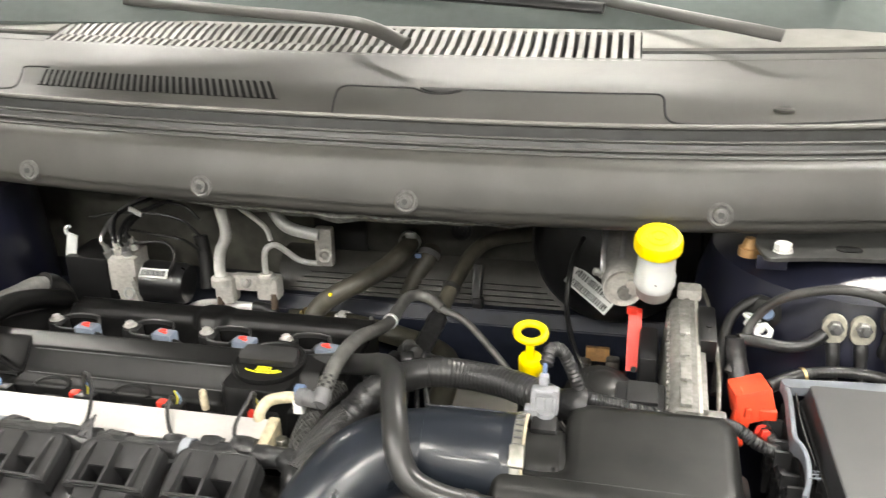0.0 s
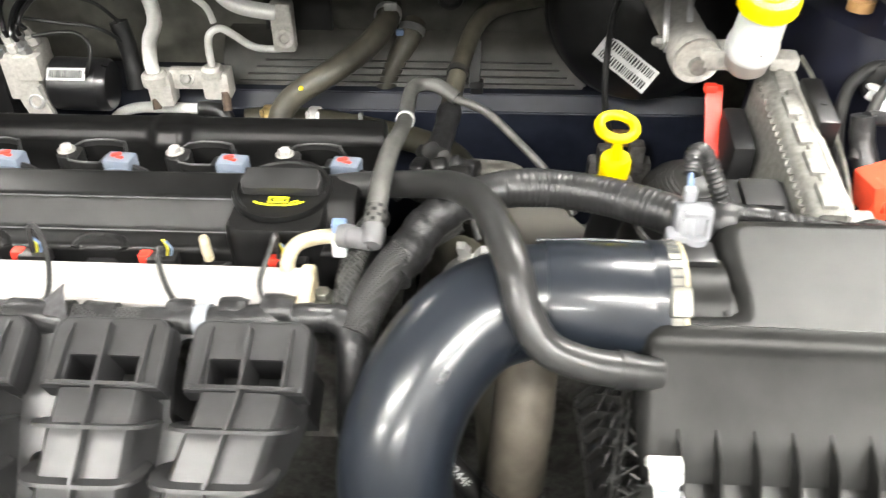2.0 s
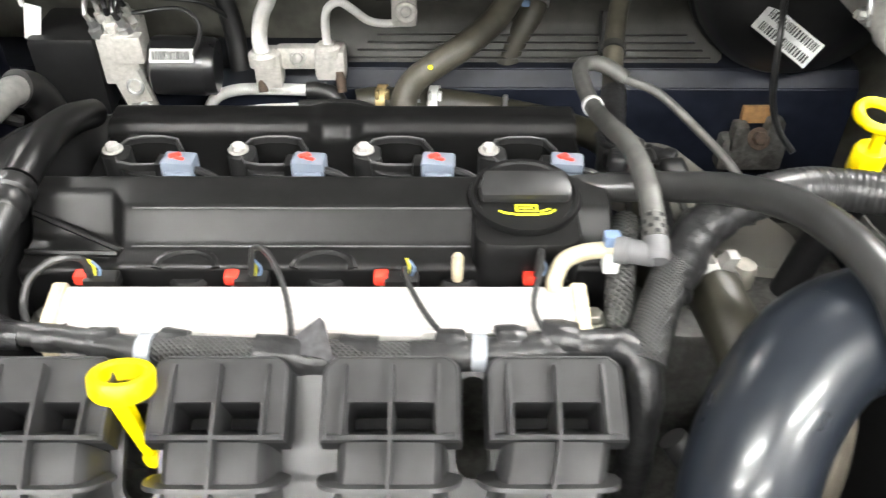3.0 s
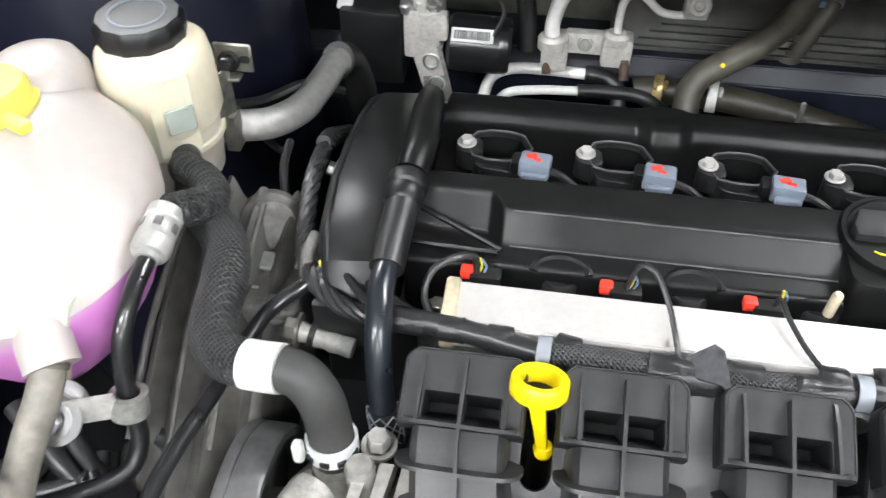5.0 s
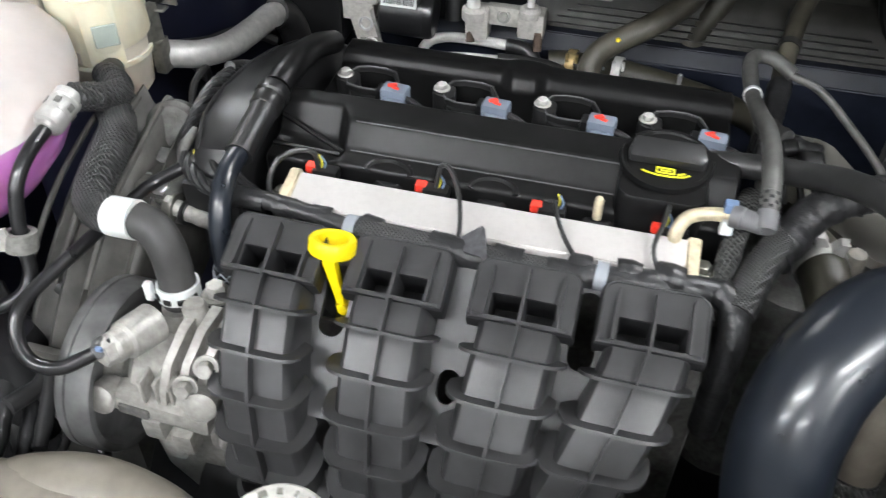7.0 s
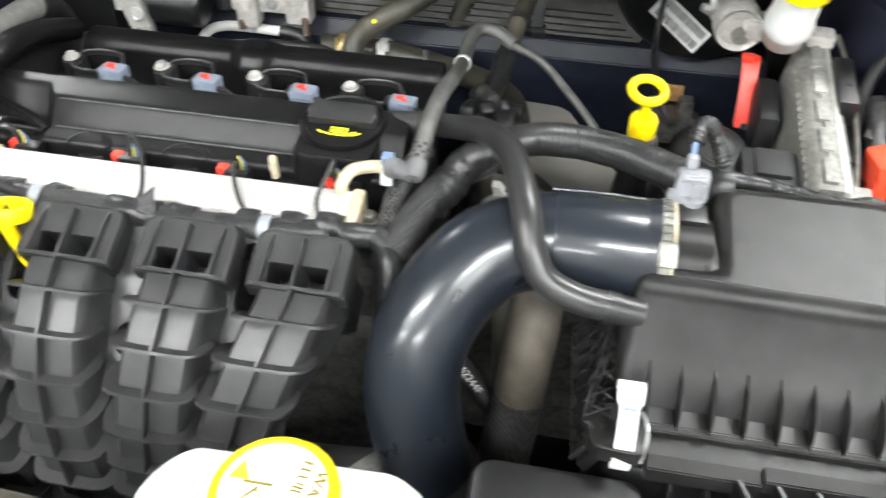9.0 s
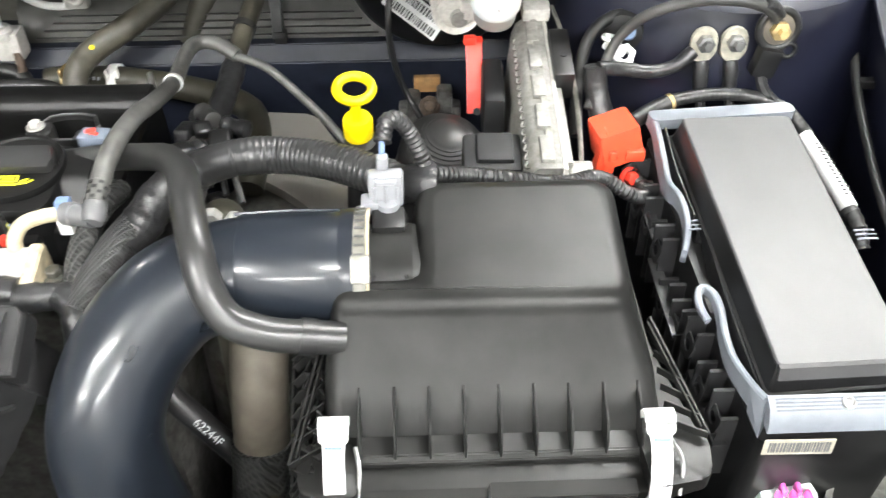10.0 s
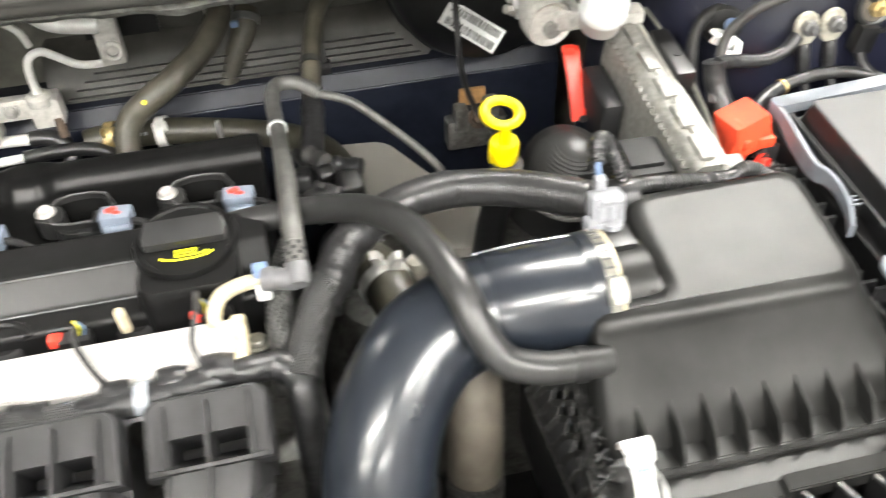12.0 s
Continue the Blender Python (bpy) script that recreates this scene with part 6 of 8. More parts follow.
va = thing("vacuum_hose", "dark vacuum hose running to the firewall", "hose", (0.3, 0.25, 0.82))
part("hose", tube([(0.47, 0.375, 0.862), (0.43, 0.370, 0.858), (0.37, 0.362, 0.850), (0.325, 0.345, 0.845), (0.302, 0.315, 0.836), (0.288, 0.265, 0.818), (0.280, 0.215, 0.803), (0.276, 0.178, 0.792)], 0.0105, 14, 0.006), M_HOSE, va)
part("taped_end", tube([(0.277, 0.186, 0.794), (0.273, 0.155, 0.786), (0.267, 0.125, 0.778), (0.262, 0.095, 0.768), (0.260, 0.075, 0.752)], 0.0125, 14, 0.003, lumpy(12, 0.12)), M_TAPE, va, "black taped hose end")
part("band", band((0.2835, 0.24, 0.811), (0.15, 0.95, 0.3), 0.0108, 0.008, 0.0015), M_RUBBER, va)
part("tip", tube([(0.47, 0.375, 0.862), (0.485, 0.372, 0.863), (0.50, 0.36, 0.862)], 0.015, 14, 0.004), M_TAPE, va)

hh = thing("heater_hose", "dusty olive heater hose with a spring clamp at the firewall", "hose", (0.1, 0.3, 0.76), "heater hoses at the firewall")
part("hose", tube([(0.193, 0.402, 0.822), (0.190, 0.370, 0.814), (0.168, 0.335, 0.797), (0.135, 0.305, 0.782), (0.098, 0.288, 0.764), (0.078, 0.284, 0.748), (0.068, 0.272, 0.73), (0.07, 0.25, 0.70)], 0.0145, 18, 0.006), M_HOSE, hh)
part("clamp", band((0.191, 0.385, 0.818), (0.05, 1, 0.2), 0.015, 0.010, 0.0018), M_STEEL, hh)
part("clamp_ear", box((0.196, 0.372, 0.834), (0.016, 0.006, 0.010), 0.002), M_STEEL, hh)
part("paint_dot", lathe([(0.003, 0), (0.002, 0.001), (0, 0.0012)], aim((0.0975, 0.2755, 0.7715), (0, -0.75, 0.6)), 10), M_YELLOW, hh, "yellow paint dot")
part("firewall_ring", ring((0.192, 0.412, 0.822), (0, 1, 0), 0.026, 0.006, 26), M_RUBBER, hh)
hh = thing("heater_hose", "shorter black heater hose dropping from the firewall", "hose", (0.19, 0.38, 0.7), "heater hoses at the firewall")
part("hose", tube([(0.222, 0.405, 0.800), (0.216, 0.385, 0.787), (0.200, 0.372, 0.760), (0.186, 0.365, 0.728), (0.178, 0.36, 0.69), (0.174, 0.35, 0.64)], 0.0145, 16, 0.006), M_HOSE, hh)
part("clamp", band((0.219, 0.394, 0.794), (0.2, 0.7, 0.6), 0.015, 0.009, 0.0018), M_STEEL, hh)
part("clamp_mark", box((0.206, 0.375, 0.800), (0.010, 0.006, 0.008), 0.002), M_BLUE, hh)
part("firewall_ring", ring((0.224, 0.413, 0.802), (0, 1, 0), 0.022, 0.006, 26), M_RUBBER, hh)

rp = thing("rear_coolant_pipe", "metal coolant pipes and clamped hose behind the valve cover", "coolant pipe", (0.05, 0.31, 0.69))
part("pipe", tube([(-0.165, 0.30, 0.672), (-0.155, 0.315, 0.705), (-0.13, 0.322, 0.716), (-0.09, 0.322, 0.718), (-0.04, 0.318, 0.719)], 0.0068, 14, 0.006), M_PIPE, rp)
part("pipe", tube([(-0.15, 0.27, 0.68), (-0.135, 0.285, 0.704), (-0.10, 0.29, 0.710), (-0.065, 0.294, 0.710), (-0.045, 0.296, 0.710)], 0.0054, 14, 0.006), M_PIPE, rp)
part("sleeve_hose", tube([(-0.052, 0.2955, 0.710), (-0.02, 0.298, 0.710), (0.02, 0.30, 0.706), (0.05, 0.298, 0.69)], 0.0082, 14, 0.006), M_RUBBER, rp)
part("sleeve_hose", tube([(-0.045, 0.318, 0.719), (-0.03, 0.317, 0.719), (-0.012, 0.312, 0.715), (-0.004, 0.300, 0.70), (-0.006, 0.28, 0.67)], 0.0095, 14, 0.005), M_RUBBER, rp)
part("hose", tube([(0.012, 0.322, 0.700), (0.03, 0.324, 0.702), (0.06, 0.320, 0.704), (0.10, 0.312, 0.708), (0.15, 0.300, 0.708), (0.20, 0.286, 0.706), (0.245, 0.262, 0.708), (0.278, 0.222, 0.716), (0.294, 0.164, 0.730), (0.300, 0.11, 0.735), (0.296, 0.07, 0.72)], 0.0158, 18, 0.006), M_OLIVE, rp)
for x, y, z, mt in ((0.042, 0.323, 0.703, M_BRASS), (0.102, 0.3115, 0.708, M_PIPE)):
    part("clamp", band((x, y, z), (1, -0.15, 0.05), 0.0164, 0.011, 0.0022), mt, rp)
    for dz in (-0.006, 0.006):
        part("clamp_ear", box((x + dz, y - 0.013, z + 0.015), (0.0042, 0.007, 0.011), 0.001, 1), mt, rp)
for i in range(4):
    part("print", box((0.066 + 0.006 * i, 0.3025 - 0.001 * i, 0.716), (0.0032, 0.001, 0.004), 0.0002, 1, Matrix.Rotation(radians(-40), 4, "X")), M_CLIP, rp)
part("stud", box((0.175, 0.22, 0.755), (0.005, 0.005, 0.03), 0.001, 1), M_STEEL, rp)

# air conditioning block and lines
ac = thing("air_conditioning_lines", "aluminium air conditioning lines joined in a bolted block", "air conditioning line", (-0.05, 0.31, 0.75))
part("block", box((-0.083, 0.312, 0.752), (0.030, 0.028, 0.042), 0.005), M_ALU, ac)
part("block", box((-0.014, 0.316, 0.757), (0.034, 0.028, 0.036), 0.005), M_ALU, ac)
part("bridge", box((-0.05, 0.318, 0.762), (0.045, 0.014, 0.026), 0.003), M_ALU, ac)
part("bolt", hexbolt((-0.050, 0.310, 0.764), (0, -0.9, 0.4), 0.006, 0.005), M_ALUDULL, ac)
part("stub", lathe([(0.016, 0), (0.016, 0.012), (0.012, 0.016), (0, 0.016)], Matrix.Translation((-0.087, 0.304, 0.760)), 20), M_ALU, ac)
part("stub", lathe([(0.014, 0), (0.014, 0.010), (0.010, 0.014), (0, 0.014)], Matrix.Translation((-0.016, 0.31, 0.768)), 20), M_ALU, ac)
for x in (-0.092, -0.004):
    part("lower_pipe", tube([(x, 0.306, 0.75), (x + 0.001, 0.302, 0.738), (x + 0.002, 0.298, 0.728)], 0.0055, 12, 0.006), M_RUST, ac)
part("suction_line", tube([(-0.087, 0.304, 0.77), (-0.088, 0.304, 0.79), (-0.082, 0.302, 0.818), (-0.072, 0.302, 0.838), (-0.072, 0.305, 0.858), (-0.082, 0.315, 0.885), (-0.09, 0.34, 0.92)], 0.0085, 16, 0.004), M_PIPE, ac)
part("liquid_line", tube([(-0.016, 0.31, 0.775), (-0.016, 0.31, 0.806), (-0.012, 0.312, 0.822), (0.0, 0.318, 0.826), (0.012, 0.325, 0.815), (0.028, 0.335, 0.797), (0.045, 0.342, 0.790), (0.062, 0.346, 0.789)], 0.0046, 12, 0.004), M_PIPE, ac)
part("upper_line", tube([(-0.03, 0.36, 0.90), (-0.01, 0.345, 0.872), (0.005, 0.338, 0.855), (0.022, 0.336, 0.846), (0.048, 0.338, 0.840), (0.062, 0.34, 0.838)], 0.0095, 16, 0.004), M_PIPE, ac)
part("thin_line", tube([(-0.06, 0.33, 0.88), (-0.03, 0.325, 0.862), (-0.015, 0.325, 0.848), (-0.01, 0.325, 0.83)], 0.004, 10, 0.006), M_PIPE, ac)
part("valve_block", box((0.068, 0.346, 0.818), (0.028, 0.018, 0.062), 0.005), M_ALU, ac)
part("valve_port", ring((0.070, 0.336, 0.806), (0, -1, 0.2), 0.009, 0.004, 20), M_ALU, ac)
part("valve_frame", loft([[(0.075 + x, y, 0.815 + z) for x, z in rounded(0.085, 0.11, 0.02)] for y in (0.40, 0.418)]), M_RUBBER, ac)

# brake control unit
ab_ = thing("brake_control_unit", "brake control unit with a black motor and cast block", "brake control unit", (-0.22, 0.28, 0.7))
part("motor", lathe([(0, 0), (0.026, 0.0), (0.031, 0.004), (0.031, 0.066), (0.028, 0.070), (0, 0.071)], aim((-0.202, 0.282, 0.770), (1, 0.05, -0.05)), 34), M_BLACKSTEEL, ab_, "glossy black motor can")
part("motor_label", lathe([(0.0314, 0.008), (0.0316, 0.008), (0.0316, 0.058), (0.0314, 0.058)], aim((-0.202, 0.282, 0.770), (1, 0.05, -0.05)) @ Matrix.Rotation(radians(0), 4, "Z"), 34), M_BLACKSTEEL, ab_)
label_plate("label", (-0.172, 0.259, 0.7925), (0, -0.72, 0.69), 0, 0.046, 0.015, ab_, 1)
part("valve_block", box((-0.228, 0.285, 0.787), (0.040, 0.050, 0.058), 0.003), M_ALU, ab_)
part("block_step", box((-0.214, 0.262, 0.800), (0.030, 0.016, 0.030), 0.003), M_ALU, ab_)
part("lower_bracket", loft([[(-0.226 + 0.018 * t + x, 0.258 + 0.004 * t, 0.772 - 0.075 * t + z) for x, z in ((-0.014, 0), (0.014, 0.004), (0.014, 0.006), (-0.014, 0.003))] for t in (0, 0.5, 1.0)]), M_ALU, ab_)
part("bracket_plate", box((-0.214, 0.262, 0.738), (0.030, 0.004, 0.075), 0.002, 2, Matrix.Rotation(radians(-12), 4, "Y")), M_ALUDULL, ab_)
for z in (0.757, 0.728):
    part("bracket_hole", ring((-0.217 + (0.757 - z) * 0.2, 0.258, z), (0, -1, 0.2), 0.008, 0.002, 20), M_STEEL, ab_)
part("control_box", box((-0.285, 0.30, 0.765), (0.07, 0.08, 0.09), 0.006), M_BLACK, ab_)
rnd = random.Random(3)
for i in range(6):
    x, y, z = -0.244 + 0.015 * (i % 3), 0.266 + 0.022 * (i // 3), 0.812 + 0.006 * (i % 2)
    d = Vector((rnd.uniform(-0.25, 0.25), rnd.uniform(-0.5, -0.1), 1)).normalized()
    m = aim((x, y, z), d)
    part("line_fitting", lathe([(0.0075, 0), (0.0075, 0.010), (0.0045, 0.012), (0.0045, 0.020), (0, 0.020)], m, 6), M_ALU if i % 2 else M_STEEL, ab_)
    p = Vector((x, y, z)) + d * 0.018
    part("brake_pipe", tube([p, p + d * 0.016, p + Vector((rnd.uniform(-0.01, 0.02), 0.03, 0.036)), p + Vector((0.02 + 0.008 * i, 0.07, 0.05))], 0.0030, 8, 0.006), M_BLACKSTEEL if i % 3 else M_STEEL, ab_)
tg = thing("hanging_tag", "white plastic tag hanging by the brake unit", "tag", (-0.31, 0.28, 0.82))
part("tag", box((-0.311, 0.272, 0.823), (0.017, 0.003, 0.040), 0.002, 2, Matrix.Rotation(radians(16), 4, "Y")), M_WHITE, tg)
part("loop", tube([(-0.316, 0.272, 0.842), (-0.314, 0.27, 0.852), (-0.308, 0.272, 0.854)], 0.003, 8, 0.003), M_WHITE, tg)
ww = thing("brake_wires", "thin black wires arching over the brake unit", "wiring", (-0.2, 0.3, 0.83))
for k, pts in enumerate(([(-0.29, 0.30, 0.86), (-0.22, 0.30, 0.872), (-0.15, 0.31, 0.862), (-0.12, 0.32, 0.83)], [(-0.24, 0.30, 0.845), (-0.18, 0.29, 0.842), (-0.14, 0.30, 0.832), (-0.115, 0.32, 0.80)],
                         [(-0.20, 0.33, 0.88), (-0.15, 0.33, 0.876), (-0.125, 0.33, 0.855)], [(-0.15, 0.26, 0.79), (-0.14, 0.27, 0.82), (-0.16, 0.28, 0.835), (-0.21, 0.28, 0.83)])):
    part("wire", tube(pts, 0.0024, 8, 0.008), M_RUBBER, ww)
part("sleeve", tube([(-0.125, 0.325, 0.83), (-0.118, 0.32, 0.79), (-0.115, 0.31, 0.75)], 0.011, 14, 0.006), M_RUBBER, ww)
part("tag", box((-0.213, 0.30, 0.873), (0.022, 0.004, 0.008), 0.001, 1, Matrix.Rotation(radians(25), 4, "Y")), M_WHITE, ww)
lp = thing("side_plug_cluster", "cluster of plugs and wires at the inner fender", "wiring", (-0.43, 0.27, 0.8))
for i in range(7):
    part("plug", box((-0.425 + rnd.uniform(-0.03, 0.03), 0.27 + rnd.uniform(-0.02, 0.02), 0.80 + rnd.uniform(-0.06, 0.06)), (0.022, 0.02, 0.024), 0.004, 2, Matrix.Rotation(rnd.uniform(-0.6, 0.6), 4, "Y")), rnd.choice((M_BLACK, M_BLACK, M_LIGHTGREY)), lp)
for i in range(5):
    part("wire", tube([(-0.44 + 0.01 * i, 0.29, 0.90), (-0.43 + rnd.uniform(-0.02, 0.02), 0.265, 0.83), (-0.43 + rnd.uniform(-0.02, 0.02), 0.255, 0.77), (-0.42, 0.27, 0.70)], 0.005, 8, 0.01), M_TAPE, lp)

# firewall details
fw = thing("firewall_insulation", "fibrous grey insulation under the cowl edge", "insulation", (0.1, 0.1, 0.97))
secs = []
for i in range(45):
    x = -0.10 + 0.56 * i / 44
    y = cowl_y(x) + 0.044 + 0.004 * noise.noise(Vector((x * 40, 0, 0)))
    d = 0.014 * math.sin(math.pi * i / 44) * (0.8 + 0.5 * noise.noise(Vector((x * 25, 5, 0)))) + 0.002
    secs.append([(x, y, 0.971), (x, y - 0.006, 0.970 - d * 0.5), (x, y, 0.970 - d), (x, y + 0.05, 0.960 - d), (x, y + 0.05, 0.97)])
part("edge", loft(secs), M_FELT, fw)
wl_ = thing("firewall_liner", "black moulded firewall liner with ribs and studs", "firewall liner", (0.25, 0.41, 0.7))
part("rib_panel", extrude_x([(0.354, 0.734), (0.368, 0.772), (0.392, 0.790), (0.420, 0.792), (0.420, 0.734)], -0.02, 0.44, bev=0.004), M_LINER, wl_)
for k in range(4):
    z = 0.7405 + 0.0082 * k
    f = 0.354 + 0.368 * (z - 0.734)
    part("rib", extrude_x([(f - 0.0035, z), (f - 0.0035, z + 0.0012), (f + 0.004, z + 0.0016), (f + 0.004, z - 0.0004)], 0.012 * k, 0.425 - 0.010 * k, bev=0.0004, seg=1), M_RIB, wl_)
part("raised_panel", loft([[(0.27 + x * k, y, 0.875 + z * k) for x, z in rounded(0.33, 0.19, 0.03)] for y, k in ((0.422, 1.0), (0.408, 0.97), (0.404, 0.94))]), M_LINER, wl_)
for x, z in ((0.268, 0.835), (0.403, 0.765)):
    part("washer", lathe([(0.017, 0), (0.016, 0.004), (0.011, 0.005), (0.010, 0.003), (0.005, 0.003), (0.005, 0.009), (0, 0.009)], aim((x, 0.405, z), (0, -1, 0.1)), 22), M_RUBBER, wl_)
part("strap", box((0.300, 0.362, 0.765), (0.014, 0.02, 0.06), 0.003, 2, Matrix.Rotation(radians(-25), 4, "X")), M_RUBBER, wl_)
part("strap_pad", box((0.303, 0.348, 0.742), (0.016, 0.012, 0.016), 0.002), M_RUBBER, wl_)
cb = thing("firewall_cable", "thin black cable hanging in front of the booster", "cable", (0.45, 0.22, 0.8))
part("cable", tube([(0.462, 0.30, 0.885), (0.448, 0.255, 0.87), (0.442, 0.225, 0.835), (0.443, 0.215, 0.80), (0.450, 0.215, 0.765), (0.462, 0.21, 0.735), (0.475, 0.19, 0.72)], 0.0035, 8, 0.008), M_RUBBER, cb)

# taped engine harness along the rail
eh = thing("injector_harness", "tape-wrapped black injector harness with pale clips", "wiring harness", (0.03, -0.195, 0.83))
part("trunk", tube([(-0.172, -0.182, 0.836), (-0.15, -0.186, 0.839), (-0.12, -0.190, 0.839), (-0.07, -0.201, 0.839)], 0.0078, 14, 0.004, lumpy(1, 0.08)), M_CONV, eh)
part("trunk_sleeve", tube([(-0.07, -0.201, 0.839), (-0.04, -0.203, 0.841), (0.0, -0.206, 0.842)], 0.0098, 16, 0.004), M_BRAID, eh)
part("trunk_sleeve", tube([(0.035, -0.206, 0.840), (0.06, -0.206, 0.838), (0.09, -0.205, 0.837)], 0.0108, 16, 0.004), M_BRAID, eh)
part("trunk_tape", tube([(-0.002, -0.206, 0.842), (0.018, -0.208, 0.842), (0.04, -0.206, 0.840)], 0.0125, 14, 0.003, lumpy(4, 0.14)), M_TAPE, eh)
part("trunk_tape", tube([(0.088, -0.205, 0.838), (0.125, -0.203, 0.838), (0.16, -0.199, 0.837), (0.19, -0.193, 0.835), (0.218, -0.186, 0.830)], 0.0105, 14, 0.003, lumpy(7, 0.16)), M_TAPE, eh)
part("tape_flag", loft([[(0.020, -0.200, 0.848), (0.024, -0.214, 0.848), (0.024, -0.214, 0.851), (0.020, -0.200, 0.851)], [(0.036, -0.196, 0.862), (0.040, -0.220, 0.853), (0.040, -0.221, 0.855), (0.036, -0.197, 0.864)], [(0.040, -0.205, 0.868), (0.048, -0.226, 0.849), (0.048, -0.227, 0.850), (0.040, -0.206, 0.869)]]), M_FLAG, eh, "loose end of shiny tape")
for x, y in ((-0.067, -0.202), (0.129, -0.203)):
    part("clip", band((x, y, 0.839), (1, -0.05, 0), 0.0108, 0.009, 0.0014), M_CLIP, eh, "pale plastic clip")
for k, pts in enumerate(([(-0.118, -0.141, 0.845), (-0.120, -0.143, 0.862), (-0.133, -0.150, 0.866), (-0.147, -0.158, 0.858), (-0.150, -0.170, 0.846), (-0.142, -0.186, 0.841)],
                         [(-0.015, -0.141, 0.846), (-0.010, -0.143, 0.870), (0.0, -0.150, 0.872), (0.010, -0.165, 0.860), (0.016, -0.185, 0.848), (0.018, -0.204, 0.847)],
                         [(0.083, -0.141, 0.846), (0.084, -0.146, 0.856), (0.087, -0.160, 0.855), (0.098, -0.180, 0.848), (0.112, -0.197, 0.842)],
                         [(0.168, -0.141, 0.846), (0.169, -0.143, 0.868), (0.168, -0.156, 0.866), (0.163, -0.175, 0.852), (0.170, -0.192, 0.843)])):
    part("injector_lead", tube(pts, 0.0019 if k else 0.0025, 8, 0.0014, ribbed(0.0045, 0.10)), M_CONV, eh)
    p0 = Vector(pts[0])
    part("wire", tube([p0 + Vector((0.001, 0.001, -0.003)), p0 + Vector((0.0035, 0.001, 0.006)), p0 + Vector((0.002, 0, 0.014))], 0.0009, 6, 0.003), M_WIREY, eh, "thin yellow wire")
    part("wire", tube([p0 + Vector((0.004, 0.001, -0.003)), p0 + Vector((0.0065, 0.001, 0.005)), p0 + Vector((0.0035, 0, 0.013))], 0.0009, 6, 0.003), M_BLUE, eh, "thin blue wire")
part("branch", tube([(0.215, -0.188, 0.832), (0.226, -0.196, 0.828), (0.230, -0.210, 0.815), (0.229, -0.222, 0.78), (0.228, -0.228, 0.72)], 0.0115, 14, 0.004, lumpy(9, 0.12)), M_TAPE, eh)
part("branch_sleeve", tube([(0.230, -0.200, 0.826), (0.240, -0.172, 0.838), (0.255, -0.142, 0.848), (0.272, -0.108, 0.846), (0.288, -0.075, 0.835)], 0.0135, 16, 0.005), M_BRAID, eh)
rnd = random.Random(77)
for x0_ in (-0.160, -0.128, -0.096, -0.052, 0.058, 0.112, 0.148, 0.178):
    yy = -0.184 - 0.021 * max(0.0, 1 - abs(x0_ - 0.03) / 0.21)
    d = rnd.uniform(0.007, 0.014)
    part("tape_wrap", tube([(x0_ - d, yy + rnd.uniform(-0.0015, 0.0015), 0.8382), (x0_, yy - 0.0008, 0.8388), (x0_ + d, yy + rnd.uniform(-0.0015, 0.0015), 0.8378)], (0.0088 if x0_ < -0.07 else 0.0116) + rnd.uniform(-0.0002, 0.0004), 14, 0.0014, lumpy(100 + x0_ * 50, 0.10)), M_TAPE, eh)
for k in range(4):
    o = Vector((0.004 * k, 0.003 * k, -0.003 * (k % 2)))
    part("loom_wire", tube([Vector(p) + o for p in ((-0.170, -0.184, 0.838), (-0.188, -0.176, 0.842), (-0.205, -0.160, 0.846), (-0.217, -0.138, 0.850), (-0.221, -0.112, 0.848), (-0.219, -0.085, 0.838))], 0.0034, 8, 0.003, lumpy(20 + k, 0.2)), M_TAPE, eh)
part("convolute", tube([(0.235, -0.085, 0.845), (0.228, -0.115, 0.850), (0.222, -0.145, 0.843), (0.219, -0.170, 0.826), (0.218, -0.19, 0.80)], 0.0095, 14, 0.0030), M_NET, eh)

# knot of connectors behind the engine's end
kn = thing("connector_cluster", "cluster of dusty black connectors and hose ends", "connector", (0.28, 0.06, 0.80))
rnd = random.Random(21)
for i in range(9):
    part("connector", box((0.272 + rnd.uniform(-0.024, 0.035), 0.045 + rnd.uniform(-0.055, 0.055), 0.80 + rnd.uniform(-0.05, 0.02)), (rnd.uniform(0.013, 0.022), rnd.uniform(0.014, 0.026), rnd.uniform(0.012, 0.02)), 0.005, 3,
                          Matrix.Rotation(rnd.uniform(-0.8, 0.8), 4, "Z") @ Matrix.Rotation(rnd.uniform(-0.6, 0.6), 4, "X")), M_TAPE if i % 3 == 0 else M_BLACK, kn)
for i, (a, d) in enumerate((((0.262, 0.085, 0.806), (0.35, -0.5, 0.05)), ((0.285, 0.070, 0.800), (0.55, -0.25, 0.0)), ((0.270, 0.030, 0.806), (-0.4, -0.6, 0.1)))):
    a, d = Vector(a), Vector(d).normalized()
    part("connector", lathe([(0, 0), (0.0085, 0.0), (0.0090, 0.004), (0.0075, 0.006), (0.0075, 0.016), (0.0090, 0.018), (0.0088, 0.026), (0.006, 0.028), (0, 0.028)], aim(a, d), 14), (M_GREYRUB, M_TAPE, M_GREYRUB)[i], kn)
for i in range(4):
    a = Vector((0.252 + 0.012 * i, 0.085 - 0.012 * i, 0.80))
    part("lead", tube([a + Vector((0, 0.03, -0.01)), a, a + Vector((0.010, -0.035, 0.004)), a + Vector((0.012 + 0.004 * i, -0.075, -0.02))], 0.0032, 8, 0.005, lumpy(60 + i, 0.12)), (M_TAPE, M_GREYRUB)[i % 2], kn)

